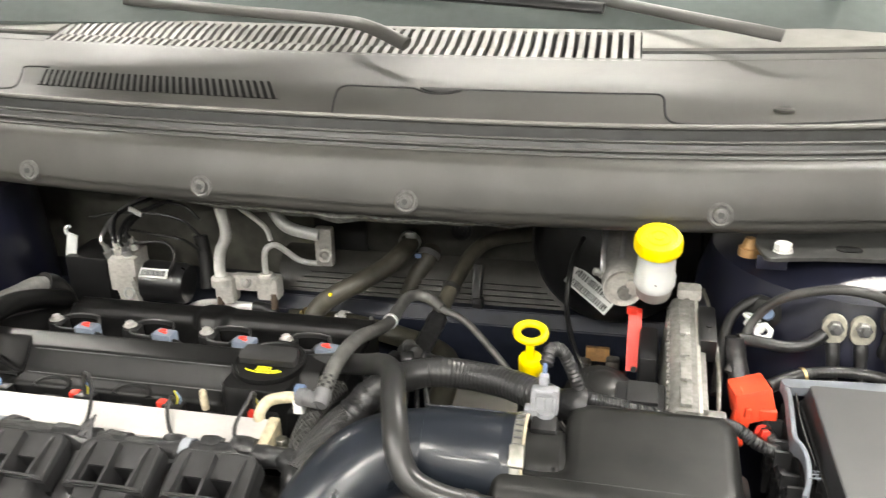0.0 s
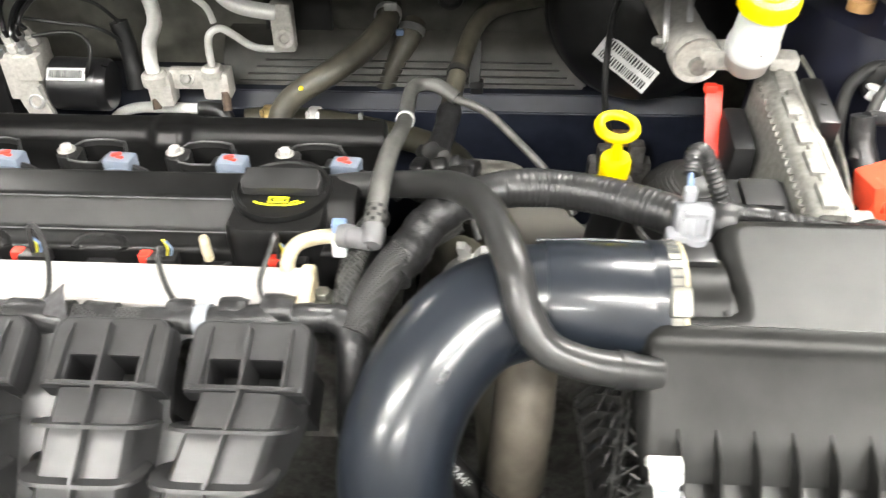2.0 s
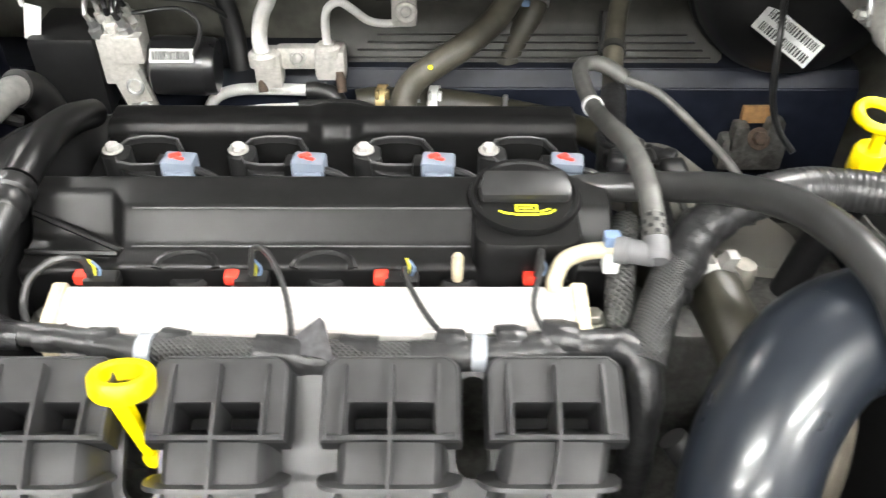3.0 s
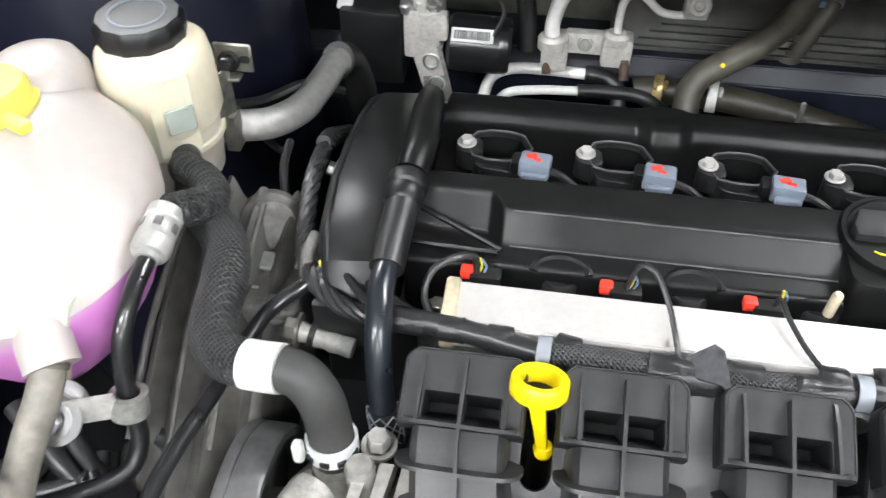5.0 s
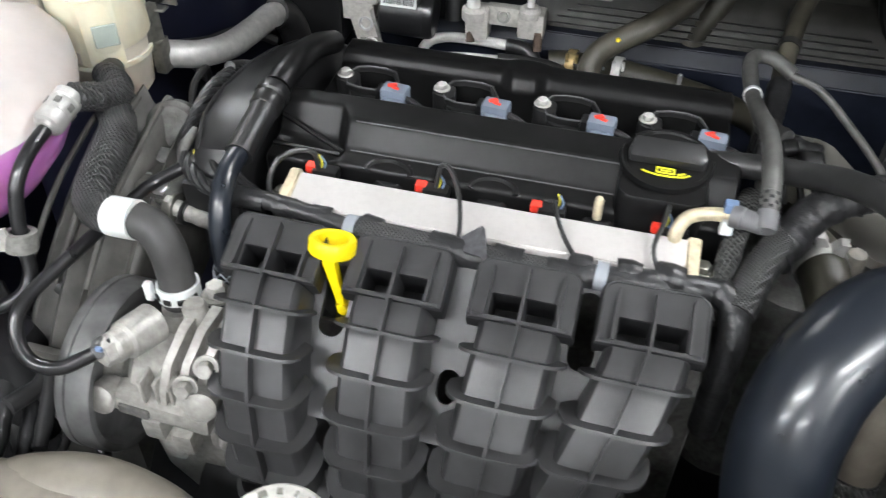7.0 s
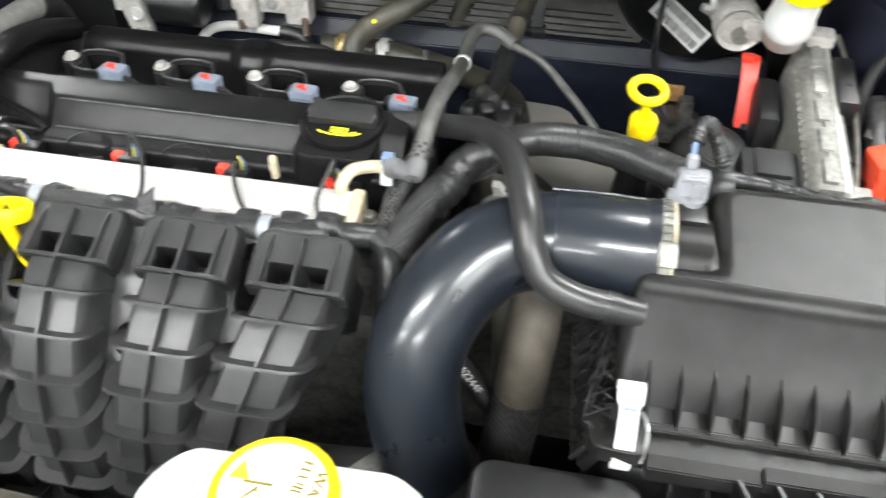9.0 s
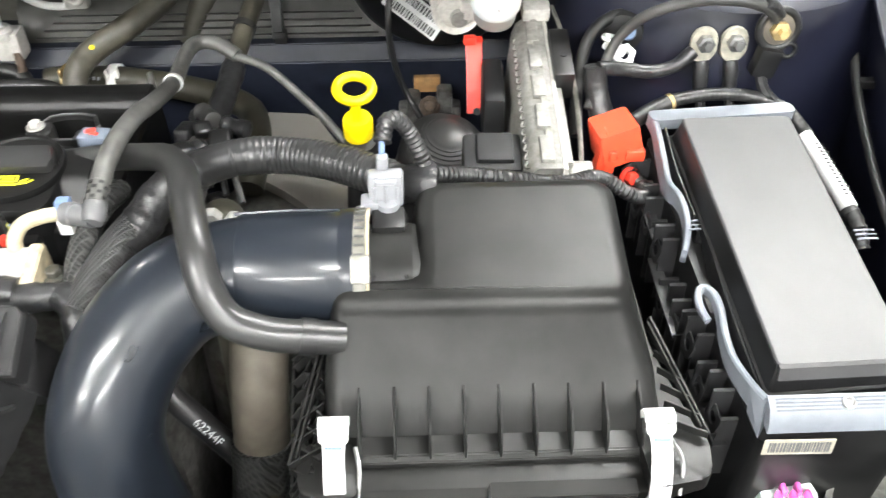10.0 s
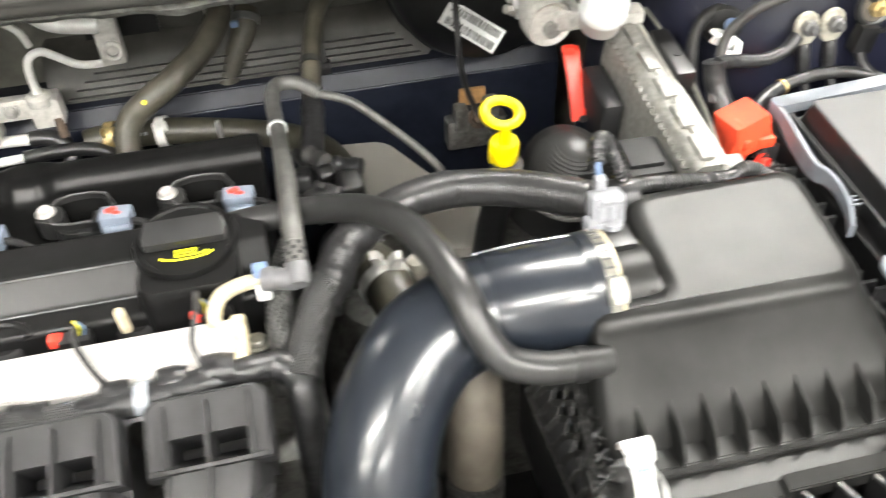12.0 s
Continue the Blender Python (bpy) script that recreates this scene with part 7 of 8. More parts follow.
# coolant hose under the intake tube and bypass
uh = thing("coolant_hose", "thick olive coolant hose with a spring clamp", "hose", (0.30, -0.08, 0.78))
part("hose", tube([(0.284, -0.005, 0.735), (0.293, -0.032, 0.765), (0.303, -0.068, 0.785), (0.311, -0.102, 0.782), (0.322, -0.140, 0.768), (0.333, -0.180, 0.742), (0.338, -0.21, 0.70)], 0.0205, 22, 0.005), M_OLIVE, uh)
cl2 = part("clamp", band((0.3065, -0.083, 0.784), (0.22, -0.95, -0.06), 0.0212, 0.011, 0.0014), M_DULLPIPE, uh, "steel spring clamp")
for sx, yy in ((-0.006, -0.079), (0.007, -0.084)):
    part("clamp_ear", loft([[(0.3075 + sx + a, yy + b, z) for a, b in ((-0.0050, -0.0055), (0.0050, -0.0055), (0.0050, 0.0055), (-0.0050, 0.0055))] for z in (0.803, 0.8085)] + [[(0.3075 + sx * 1.5 + a, yy + b, 0.815) for a, b in ((-0.0034, -0.005), (0.0034, -0.005), (0.0034, 0.005), (-0.0034, 0.005))]]), M_DULLPIPE, cl2)
part("bolt_head", lathe([(0.0088, 0), (0.0088, 0.016), (0.0078, 0.019), (0.0050, 0.020), (0, 0.0195)], Matrix.Translation((0.334, -0.074, 0.778)), 16), M_GREYHOSE, uh)
sh = thing("radiator_hose", "dusty brown-grey radiator hose running down", "hose", (0.345, -0.21, 0.6))
part("hose", tube([(0.352, -0.16, 0.815), (0.350, -0.19, 0.80), (0.348, -0.212, 0.770), (0.345, -0.225, 0.73), (0.342, -0.235, 0.69), (0.335, -0.26, 0.63), (0.32, -0.30, 0.57)], 0.0215, 22, 0.005, ribbed(0.0025, 0.006)), M_BROWNHOSE, sh)
part("sleeve", tube([(0.3435, -0.231, 0.712), (0.340, -0.243, 0.675), (0.333, -0.266, 0.62), (0.32, -0.302, 0.566)], 0.0228, 22, 0.005), M_NET, sh, "black mesh sleeve")
ph2 = thing("printed_hose", "thin black hose with white printed numbers", "hose", (0.30, -0.215, 0.7))
part("hose", tube([(0.262, -0.195, 0.748), (0.276, -0.204, 0.731), (0.2897, -0.2102, 0.7159), (0.318, -0.2228, 0.6861), (0.345, -0.236, 0.655)], 0.0100, 16, 0.006), M_RUBBER, ph2)
along = Vector((0.0283, -0.0126, -0.0298)).normalized()
face = (Vector((0.05, -0.62, 0.78)) - along * along.dot(Vector((0.05, -0.62, 0.78)))).normalized()
side = face.cross(along)
cu = bpy.data.curves.new("print", "FONT")
cu.body, cu.size, cu.extrude = "62244F", 0.0095, 0.0002
cu.materials.append(M_PAPER)
tx = new("print", cu)
tx.parent = ph2
tx.matrix_parent_inverse = Matrix()
spot = Vector((0.2897, -0.2102, 0.7159)) + face * 0.0101 - side * 0.0034 - ph2.location
tx.matrix_basis = Matrix.Translation(spot) @ Matrix((along, side, face)).transposed().to_4x4()

# washer bottle neck and radiator shroud at the front
M_INKYEL = mat("ochre_print", (0.2, 0.16, 0.0), 0.5, var=0.1, bump=0)
wb = thing("washer_bottle", "white washer fluid bottle with a yellow printed cap", "washer bottle", (0.23, -0.48, 0.7))
secs = []
for z, k, dx in ((0.60, 0.97, 0.0), (0.83, 1.0, 0.0), (0.850, 1.0, 0.0), (0.862, 0.985, 0.002), (0.870, 0.94, 0.003), (0.874, 0.86, 0.004), (0.8755, 0.72, 0.004)):
    secs.append([(0.218 + dx + x * k, -0.482 + y * k, z - 0.40 * max(0.0, -x - 0.030) - 0.16 * max(0.0, x - 0.02)) for x, y in rounded(0.184, 0.135, 0.032, 8)])
part("bottle", loft(secs), M_WHITE, wb, angle=60)
CAPM = Matrix.Translation((0.225, -0.455, 0.8765))
part("neck", lathe([(0.031, -0.012), (0.031, 0.004), (0, 0.004)], CAPM, 40), M_WHITE, wb)
cp = part("cap", lathe([(0.032, 0.001), (0.0352, 0.002), (0.036, 0.006), (0.0352, 0.010), (0.033, 0.0125), (0.031, 0.0125), (0.030, 0.0115), (0, 0.0115)], CAPM, 48), M_YELLOW, wb, "yellow round cap")
part("cap_face", lathe([(0, 0.0115), (0.0285, 0.0115), (0.0290, 0.0124), (0, 0.0130)], CAPM, 44), M_WHITE, cp, "white cap face")
for body, px, py in (("WASHER", 0.2455, -0.4395), ("FLUID ONLY", 0.2365, -0.4345)):
    cu = bpy.data.curves.new("print", "FONT")
    cu.body, cu.size, cu.extrude = body, 0.0095, 0.0003
    cu.materials.append(M_INKYEL)
    tx = new("print", cu)
    tx.parent = cp
    tx.matrix_parent_inverse = Matrix()
    tx.matrix_basis = pose(px, py, 0.8896, 0, 0, -97)
sym = box((0.216, -0.453, 0.8896), (0.017, 0.0016, 0.0006), 0.0002, 1)
for a_ in (40, -40):
    sym = box((0.216 + 0.0042 * (1 if a_ > 0 else -1), -0.4615, 0.8896), (0.0014, 0.016, 0.0006), 0.0002, 1, Matrix.Rotation(radians(a_), 4, "Z"), bm=sym)
part("washer_symbol", sym, M_INKYEL, cp)
part("hazard_mark", prism([(0.199, -0.452), (0.205, -0.440), (0.211, -0.452)], 0.0006, Matrix.Translation((0, 0, 0.8893))), M_YINK, cp)
sr = thing("radiator_shroud", "black plastic radiator shroud covers at the front", "radiator shroud", (0.45, -0.42, 0.6))
part("cover", loft([[(0.378 + x * k, -0.405 + y * k, z) for x, y in rounded(0.115, 0.10, 0.014)] for z, k in ((0.60, 1.0), (0.79, 1.0), (0.803, 0.95), (0.806, 0.86))]), M_BLACK, sr)
part("cover", loft([[(0.525 + x * k, -0.415 + y * k, z) for x, y in rounded(0.14, 0.09, 0.014)] for z, k in ((0.60, 1.0), (0.775, 1.0), (0.787, 0.95), (0.79, 0.86))]), M_BLACK, sr)
for i in range(5):
    part("vane", box((0.50 + 0.024 * i, -0.385, 0.80), (0.005, 0.06, 0.05), 0.0015, 1, Matrix.Rotation(radians(22), 4, "Z")), M_BLACK, sr)
fc = thing("front_connector", "magenta and white connector near the front", "connector", (0.715, -0.31, 0.73))
part("shell", lathe([(0.02, 0), (0.022, 0.02), (0.019, 0.03), (0, 0.03)], Matrix.Translation((0.712, -0.318, 0.725)), 18), M_WHITE, fc)
for i in range(5):
    part("pin", box((0.703 + 0.005 * i, -0.322 + 0.006 * (i % 2), 0.757), (0.0038, 0.008, 0.008), 0.001, 1), M_PINK, fc)
rh = thing("corner_hose", "dark hoses in the front corner", "hose", (0.79, -0.3, 0.7))
part("hose", tube([(0.86, -0.22, 0.78), (0.83, -0.28, 0.76), (0.80, -0.33, 0.73), (0.77, -0.40, 0.69)], 0.017, 16, 0.01), M_RUBBER, rh)
part("hose", tube([(0.88, -0.25, 0.77), (0.85, -0.31, 0.74), (0.82, -0.38, 0.70)], 0.014, 16, 0.01), M_RUBBER, rh)
part("cup", lathe([(0.03, 0), (0.034, 0.04), (0.030, 0.042), (0.028, 0.01), (0, 0.01)], Matrix.Translation((0.775, -0.325, 0.70)), 26), M_ALUDULL, rh)
rnd = random.Random(8)
fl = thing("front_wiring", "loose black wiring under the fuse box", "wiring", (0.7, -0.36, 0.68))
for i in range(8):
    part("wire", tube([(0.66 + 0.02 * i, -0.33, 0.72 + rnd.uniform(-0.03, 0.03)), (0.67 + 0.02 * i, -0.37, 0.72 + rnd.uniform(-0.03, 0.03)), (0.70 + rnd.uniform(-0.05, 0.08), -0.42, 0.68)], rnd.choice((0.005, 0.008)), 8, 0.01), M_TAPE, fl)

# ---------------------------------------------------------------- left-hand side of the bay
def oval(cx, cy, rx, ry, z, n=36, p=2.4):
    """A superellipse section at height z."""
    out = []
    for i in range(n):
        a = 2 * math.pi * i / n
        c, s = math.cos(a), math.sin(a)
        out.append((cx + rx * math.copysign(abs(c) ** (2 / p), c), cy + ry * math.copysign(abs(s) ** (2 / p), s), z))
    return out


TANK = [(0.812, -0.396, -0.232, 0.020, 0.018), (0.818, -0.398, -0.228, 0.038, 0.033), (0.830, -0.404, -0.218, 0.058, 0.050), (0.848, -0.412, -0.203, 0.078, 0.068), (0.868, -0.421, -0.192, 0.092, 0.086), (0.882, -0.431, -0.182, 0.099, 0.100),
        (0.890, -0.438, -0.175, 0.100, 0.106), (0.904, -0.450, -0.160, 0.100, 0.102), (0.919, -0.456, -0.150, 0.086, 0.086), (0.930, -0.457, -0.145, 0.062, 0.062), (0.937, -0.457, -0.142, 0.045, 0.045)]
ct = thing("coolant_tank", "white translucent coolant tank holding purple coolant", "coolant tank", (-0.44, -0.19, 0.77))
part("upper_shell", loft([oval(x, y, rx, ry, z) for z, x, y, rx, ry in TANK[5:]]), M_TANK, ct, angle=70)
part("coolant_zone", loft([oval(x, y, rx, ry, z) for z, x, y, rx, ry in TANK[:6]]), M_COOLANT, ct, "purple coolant showing through the plastic", angle=70)
part("top_lobe", loft([oval(-0.452, -0.078, 0.036 * k, 0.045 * k, z) for i, (z, k) in enumerate(((0.85, 1.0), (0.925, 1.0), (0.938, 0.85), (0.944, 0.5)))]), M_TANK, ct, angle=70)
part("nozzle", tube([(-0.385, -0.235, 0.868), (-0.368, -0.262, 0.872), (-0.358, -0.276, 0.862)], 0.017, 18, 0.004), M_TANK, ct)
part("front_rib", loft([[(-0.372 + x * k, -0.262 + y + dy, z) for x, y in ((-0.022, 0.03), (-0.020, -0.006), (0.0, -0.012), (0.018, -0.004), (0.020, 0.03))] for z, k, dy in ((0.890, 1.1, 0.016), (0.870, 1.0, 0.004), (0.850, 0.75, 0.002), (0.828, 0.35, 0.004))]), M_TANKYEL, ct)
part("mount_eye", lathe([(0.016, 0), (0.016, 0.010), (0, 0.010)], aim((-0.363, -0.275, 0.826), (0.2, -0.9, 0.4)), 20), M_WHITE, ct)
capm = Matrix.Translation((-0.458, -0.126, 0.935)) @ Matrix.Rotation(radians(-4), 4, "X") @ Matrix.Scale(0.90, 4)
ctc = part("cap", lathe([(0.038, 0), (0.040, 0.003), (0.040, 0.006), (0.036, 0.008), (0.035, 0.017), (0.032, 0.021), (0, 0.022)], capm, 40), M_CAPYELLOW, ct, "pale yellow filler cap")
part("cap_tab", box((-0.419, -0.150, 0.944), (0.022, 0.010, 0.008), 0.003, 2, Matrix.Rotation(radians(-25), 4, "Z")), M_CAPYELLOW, ctc)
inkb = None
for i in range(3):
    inkb = box((0, 0.008 - 0.008 * i, 0.0224), (0.022, 0.005, 0.0006), 0, 1, bm=inkb)
inkb.transform(capm)
part("cap_print", inkb, M_INK, ctc, "dark printed warning panel")

bk = thing("tank_bracket", "zinc bracket and bolt clamping a line to the tank", "bracket", (-0.345, -0.278, 0.82))
part("arm", loft([[(-0.375 + 0.05 * i / 4, -0.288 + 0.012 * i / 4 + dy, 0.826 + 0.002 * i + dz) for dy, dz in ((0, 0.010), (-0.003, 0.010), (-0.003, -0.012), (0, -0.012))] for i in range(5)]), M_ALU, bk)
part("washer", lathe([(0.018, 0), (0.018, 0.003), (0, 0.003)], aim((-0.362, -0.289, 0.828), (0.1, -0.8, 0.55)), 24), M_STEEL, bk)
part("bolt", hexbolt((-0.362, -0.291, 0.830), (0.1, -0.8, 0.55), 0.0085, 0.008), M_STEEL, bk)
part("clamp", lathe([(0.0075, -0.008), (0.0122, -0.008), (0.0122, 0.008), (0.0075, 0.008), (0.0075, -0.008)], aim((-0.322, -0.270, 0.826), (-0.02, -0.3, -0.95)), 24), M_ALUDULL, bk)

th = thing("tank_hose", "pale grey overflow hose from the coolant tank", "hose", (-0.37, -0.33, 0.78))
part("hose", tube([(-0.360, -0.272, 0.866), (-0.360, -0.292, 0.852), (-0.366, -0.312, 0.832), (-0.374, -0.334, 0.80), (-0.376, -0.345, 0.765), (-0.37, -0.35, 0.72)], 0.0106, 18, 0.006), M_GREYHOSE, th)
part("hose_lip", band((-0.3598, -0.2755, 0.8645), (0, -0.8, -0.6), 0.0110, 0.004, 0.0008), M_BROWNHOSE, th)
part("bleed_nipple", lathe([(0.006, 0), (0.005, 0.008), (0, 0.009)], aim((-0.388, -0.333, 0.803), (-1, -0.1, 0)), 12), M_WHITE, th)

M_WINDOW = mat("pale_green_window", (0.34, 0.38, 0.34), 0.4, var=0.1)
ps = thing("power_steering_reservoir", "yellowed power steering reservoir with a black ridged cap", "fluid reservoir", (-0.385, -0.02, 0.82))
part("upper_tank", loft([oval(-0.386, -0.022, r * 0.87, r * 0.87, z, 40, 2.2) for z, r in ((0.868, 0.049), (0.872, 0.051), (0.915, 0.050), (0.928, 0.047), (0.935, 0.038))]), M_TANKYEL, ps, angle=60)
part("lower_tank", loft([oval(-0.386, -0.022, r * 0.87, r * 0.87, z, 40, 2.2) for z, r in ((0.800, 0.030), (0.812, 0.041), (0.845, 0.045), (0.850, 0.047), (0.853, 0.047), (0.8535, 0.045), (0.8685, 0.046))]), M_FLUID, ps, "darker fluid-filled lower half", angle=60)
part("seam_band", band((-0.386, -0.022, 0.851), (0, 0, 1), 0.0407, 0.005, 0.0025), M_TANKYEL, ps)
part("level_window", box((-0.3548, -0.0602, 0.889), (0.022, 0.002, 0.022), 0.0008, 1, Matrix.Rotation(radians(40), 4, "Z")), M_WINDOW, ps, "grey square level window")
part("front_rib", loft([[(-0.374 + x, -0.0645 + y, z) for x, y in ((-0.012, 0.0), (0.0, -0.003), (0.026, 0.016), (0.020, 0.024))] for z in (0.855, 0.89, 0.922)]), M_TANKYEL, ps)
part("cap", lathe([(0.031, 0), (0.033, 0.003), (0.033, 0.016), (0.030, 0.020), (0, 0.021)], Matrix.Translation((-0.392, -0.018, 0.932)), 60, wob=lambda i: 0.03 if i % 5 < 2 else 0.0), M_BLACK, ps, "black ridged cap")
part("cap_print", ring((-0.392, -0.018, 0.9525), (0, 0, 1), 0.021, 0.0012, 28), M_LIGHTGREY, ps)
part("outlet", tube([(-0.362, -0.055, 0.852), (-0.352, -0.070, 0.854), (-0.345, -0.080, 0.852)], 0.0115, 14, 0.004), M_BLACK, ps)
pb = thing("reservoir_bracket", "zinc bracket holding the steering reservoir", "bracket", (-0.33, 0.01, 0.86))
part("plate", box((-0.346, 0.000, 0.868), (0.003, 0.020, 0.052), 0.001, 1, Matrix.Rotation(radians(-30), 4, "Z")), M_CLAMP, pb)
part("ear", box((-0.338, 0.016, 0.899), (0.032, 0.003, 0.026), 0.002, 1), M_CLAMP, pb)
part("ear_fold", box((-0.342, 0.010, 0.884), (0.020, 0.012, 0.003), 0.001, 1), M_CLAMP, pb)
part("slot", prism(rounded(0.009, 0.006, 0.0028), 0.0012, aim((-0.328, 0.0142, 0.899), (0, -1, 0))), M_DEEP, pb)
part("nut", hexbolt((-0.341, 0.013, 0.897), (0, -1, 0.2), 0.006, 0.009), M_BLACK, pb)
part("spacer", box((-0.346, 0.006, 0.834), (0.012, 0.018, 0.036), 0.002), M_CLAMP, pb)

sp = thing("silver_pipe", "bent aluminium pipe into a rubber boot", "pipe", (-0.31, 0.08, 0.80))
part("pipe", tube([(-0.360, 0.014, 0.829), (-0.345, 0.022, 0.826), (-0.324, 0.040, 0.819), (-0.308, 0.075, 0.812), (-0.302, 0.125, 0.807), (-0.300, 0.165, 0.803), (-0.298, 0.188, 0.792)], 0.0142, 22, 0.005), M_DULLPIPE, sp)
part("boot", tube([(-0.300, 0.178, 0.800), (-0.295, 0.197, 0.785), (-0.288, 0.205, 0.75), (-0.285, 0.205, 0.69)], 0.0185, 20, 0.006), M_RUBBER, sp, "black rubber boot")

# high pressure steering line
hp = thing("steering_pressure_line", "black steering line with an aluminium crimp fitting", "steering line", (-0.32, -0.22, 0.86))
part("rubber_end", tube([(-0.354, -0.070, 0.850), (-0.349, -0.082, 0.861), (-0.331, -0.094, 0.864), (-0.314, -0.115, 0.870), (-0.309, -0.135, 0.878), (-0.313, -0.152, 0.888), (-0.3200, -0.166, 0.8950)], 0.0122, 18, 0.0015, ribbed(0.0070, 0.06)), M_WOVEN, hp)
mcr = aim((-0.3215, -0.166, 0.8962), (0.0, -0.98, -0.16))
crimp = part("crimp", lathe([(0.0100, 0), (0.0124, 0.001), (0.0126, 0.0085), (0.0118, 0.0095), (0.0118, 0.011), (0.0122, 0.012), (0.0122, 0.021), (0.0118, 0.022), (0.0118, 0.0235), (0.0128, 0.0245), (0.0128, 0.033), (0.0115, 0.036), (0.0085, 0.037), (0.0075, 0.040), (0, 0.040)], mcr, 28), M_DULLPIPE, hp, "crimped aluminium collar")
for j in range(6):
    b = box((0.0122, 0, 0.0165), (0.0016, 0.0052, 0.0068), 0.0005, 1)
    b.transform(mcr @ Matrix.Rotation(radians(60 * j + 15), 4, "Z"))
    part("crimp_dent", b, M_CASTDARK, crimp)
part("line", tube([(-0.3215, -0.198, 0.890), (-0.322, -0.228, 0.884), (-0.324, -0.250, 0.868), (-0.324, -0.262, 0.845), (-0.322, -0.270, 0.822), (-0.318, -0.278, 0.80), (-0.322, -0.292, 0.785), (-0.345, -0.305, 0.775), (-0.40, -0.325, 0.76)], 0.0060, 14, 0.005), M_BLACKSTEEL, hp)
l2 = thing("steering_return_line", "black painted steel line bent round to the pump", "steering line", (-0.27, -0.3, 0.80))
part("line", tube([(-0.222, -0.150, 0.842), (-0.238, -0.166, 0.836), (-0.259, -0.190, 0.828), (-0.274, -0.255, 0.823), (-0.287, -0.318, 0.818), (-0.286, -0.340, 0.805), (-0.272, -0.352, 0.790), (-0.248, -0.352, 0.788), (-0.225, -0.342, 0.798), (-0.207, -0.333, 0.808)], 0.0056, 14, 0.005), M_BLACKSTEEL, l2)
part("flare_nut", lathe([(0.0066, 0), (0.0085, 0.001), (0.0085, 0.009), (0.0066, 0.010)], aim((-0.219, -0.339, 0.802), (0.7, 0.35, 0.45)), 6), M_WORNSTEEL, l2)
part("line_clip", box((-0.266, -0.226, 0.825), (0.016, 0.012, 0.016), 0.003), M_BLACK, l2)

sh2 = thing("steering_suction_hose", "woven sleeve steering hose with a white band", "hose", (-0.27, -0.2, 0.84))
part("upper_rubber", tube([(-0.346, -0.078, 0.850), (-0.338, -0.098, 0.846), (-0.320, -0.125, 0.852)], 0.0150, 18, 0.004), M_RUBBER, sh2)
part("woven_sleeve", tube([(-0.326, -0.115, 0.850), (-0.304, -0.140, 0.858), (-0.286, -0.168, 0.866), (-0.279, -0.195, 0.864), (-0.279, -0.222, 0.852), (-0.268, -0.239, 0.847), (-0.250, -0.244, 0.847)], 0.0158, 22, 0.004), M_WOVEN, sh2)
part("white_band", tube([(-0.250, -0.244, 0.847), (-0.238, -0.2455, 0.8485), (-0.226, -0.2465, 0.850)], 0.0161, 22, 0.004), M_WHITE, sh2, "white printed band")
part("lower_rubber", tube([(-0.228, -0.246, 0.850), (-0.213, -0.248, 0.846), (-0.202, -0.253, 0.832), (-0.197, -0.258, 0.812), (-0.195, -0.262, 0.790), (-0.194, -0.264, 0.77)], 0.0148, 20, 0.004), M_GREYRUB, sh2)
cw = part("spring_clamp", band((-0.1955, -0.261, 0.797), (0.05, -0.15, -1), 0.0152, 0.013, 0.002), M_WHITE, sh2, "white coated spring clamp")
part("clamp_tab", box((-0.2145, -0.272, 0.800), (0.007, 0.008, 0.018), 0.0015, 1), M_WHITE, cw)
for a in (-78, -40, -2, 36, 74):
    part("clamp_slot", box((-0.1955 + 0.0170 * math.sin(radians(a)), -0.2615 - 0.0170 * math.cos(radians(a)), 0.797), (0.0062, 0.0022, 0.0050), 0.0004, 1, Matrix.Rotation(radians(a), 4, "Z")), M_RUBBER, cw)

# steering pump and pulley
pu = thing("steering_pump", "cast aluminium power steering pump with a ribbed pulley", "steering pump", (-0.2, -0.29, 0.6))
part("pulley", lathe([(0.030, 0.010), (0.056, 0.006), (0.064, 0.010), (0.068, 0.004), (0.072, 0.0), (0.0735, 0.002), (0.0735, 0.008), (0.072, 0.009), (0.0735, 0.010), (0.0735, 0.028), (0.072, 0.030), (0.066, 0.030), (0.062, 0.016), (0.030, 0.014)], aim((-0.262, -0.290, 0.722), (1, 0.0, 0.0)), 56), M_PULLEY, pu, "worn black pulley")
part("hub", lathe([(0, 0), (0.028, 0), (0.030, 0.018), (0.018, 0.024), (0, 0.024)], aim((-0.250, -0.290, 0.722), (1, 0, 0)), 24), M_PUMP, pu)
part("body", lathe([(0, 0), (0.036, 0), (0.042, 0.006), (0.042, 0.040), (0.038, 0.046), (0.038, 0.070), (0.030, 0.074), (0, 0.074)], aim((-0.222, -0.288, 0.730), (1, 0.05, 0)), 32), M_PUMP, pu)
part("valve_barrel", lathe([(0, 0), (0.010, 0), (0.0125, 0.003), (0.0125, 0.012), (0.0155, 0.014), (0.0165, 0.042), (0, 0.044)], aim((-0.211, -0.336, 0.802), (0.28, 0.93, -0.20)), 26), M_PUMP, pu)
part("valve_nut", lathe([(0.0, -0.002), (0.010, -0.002), (0.0112, 0.0), (0.0112, 0.010), (0, 0.010)], aim((-0.2125, -0.341, 0.803), (0.28, 0.93, -0.20)), 6), M_PUMP, pu)
part("paint_mark", box((-0.2125, -0.3435, 0.811), (0.006, 0.003, 0.005), 0.001, 1), M_BLUE, pu, "blue paint mark")
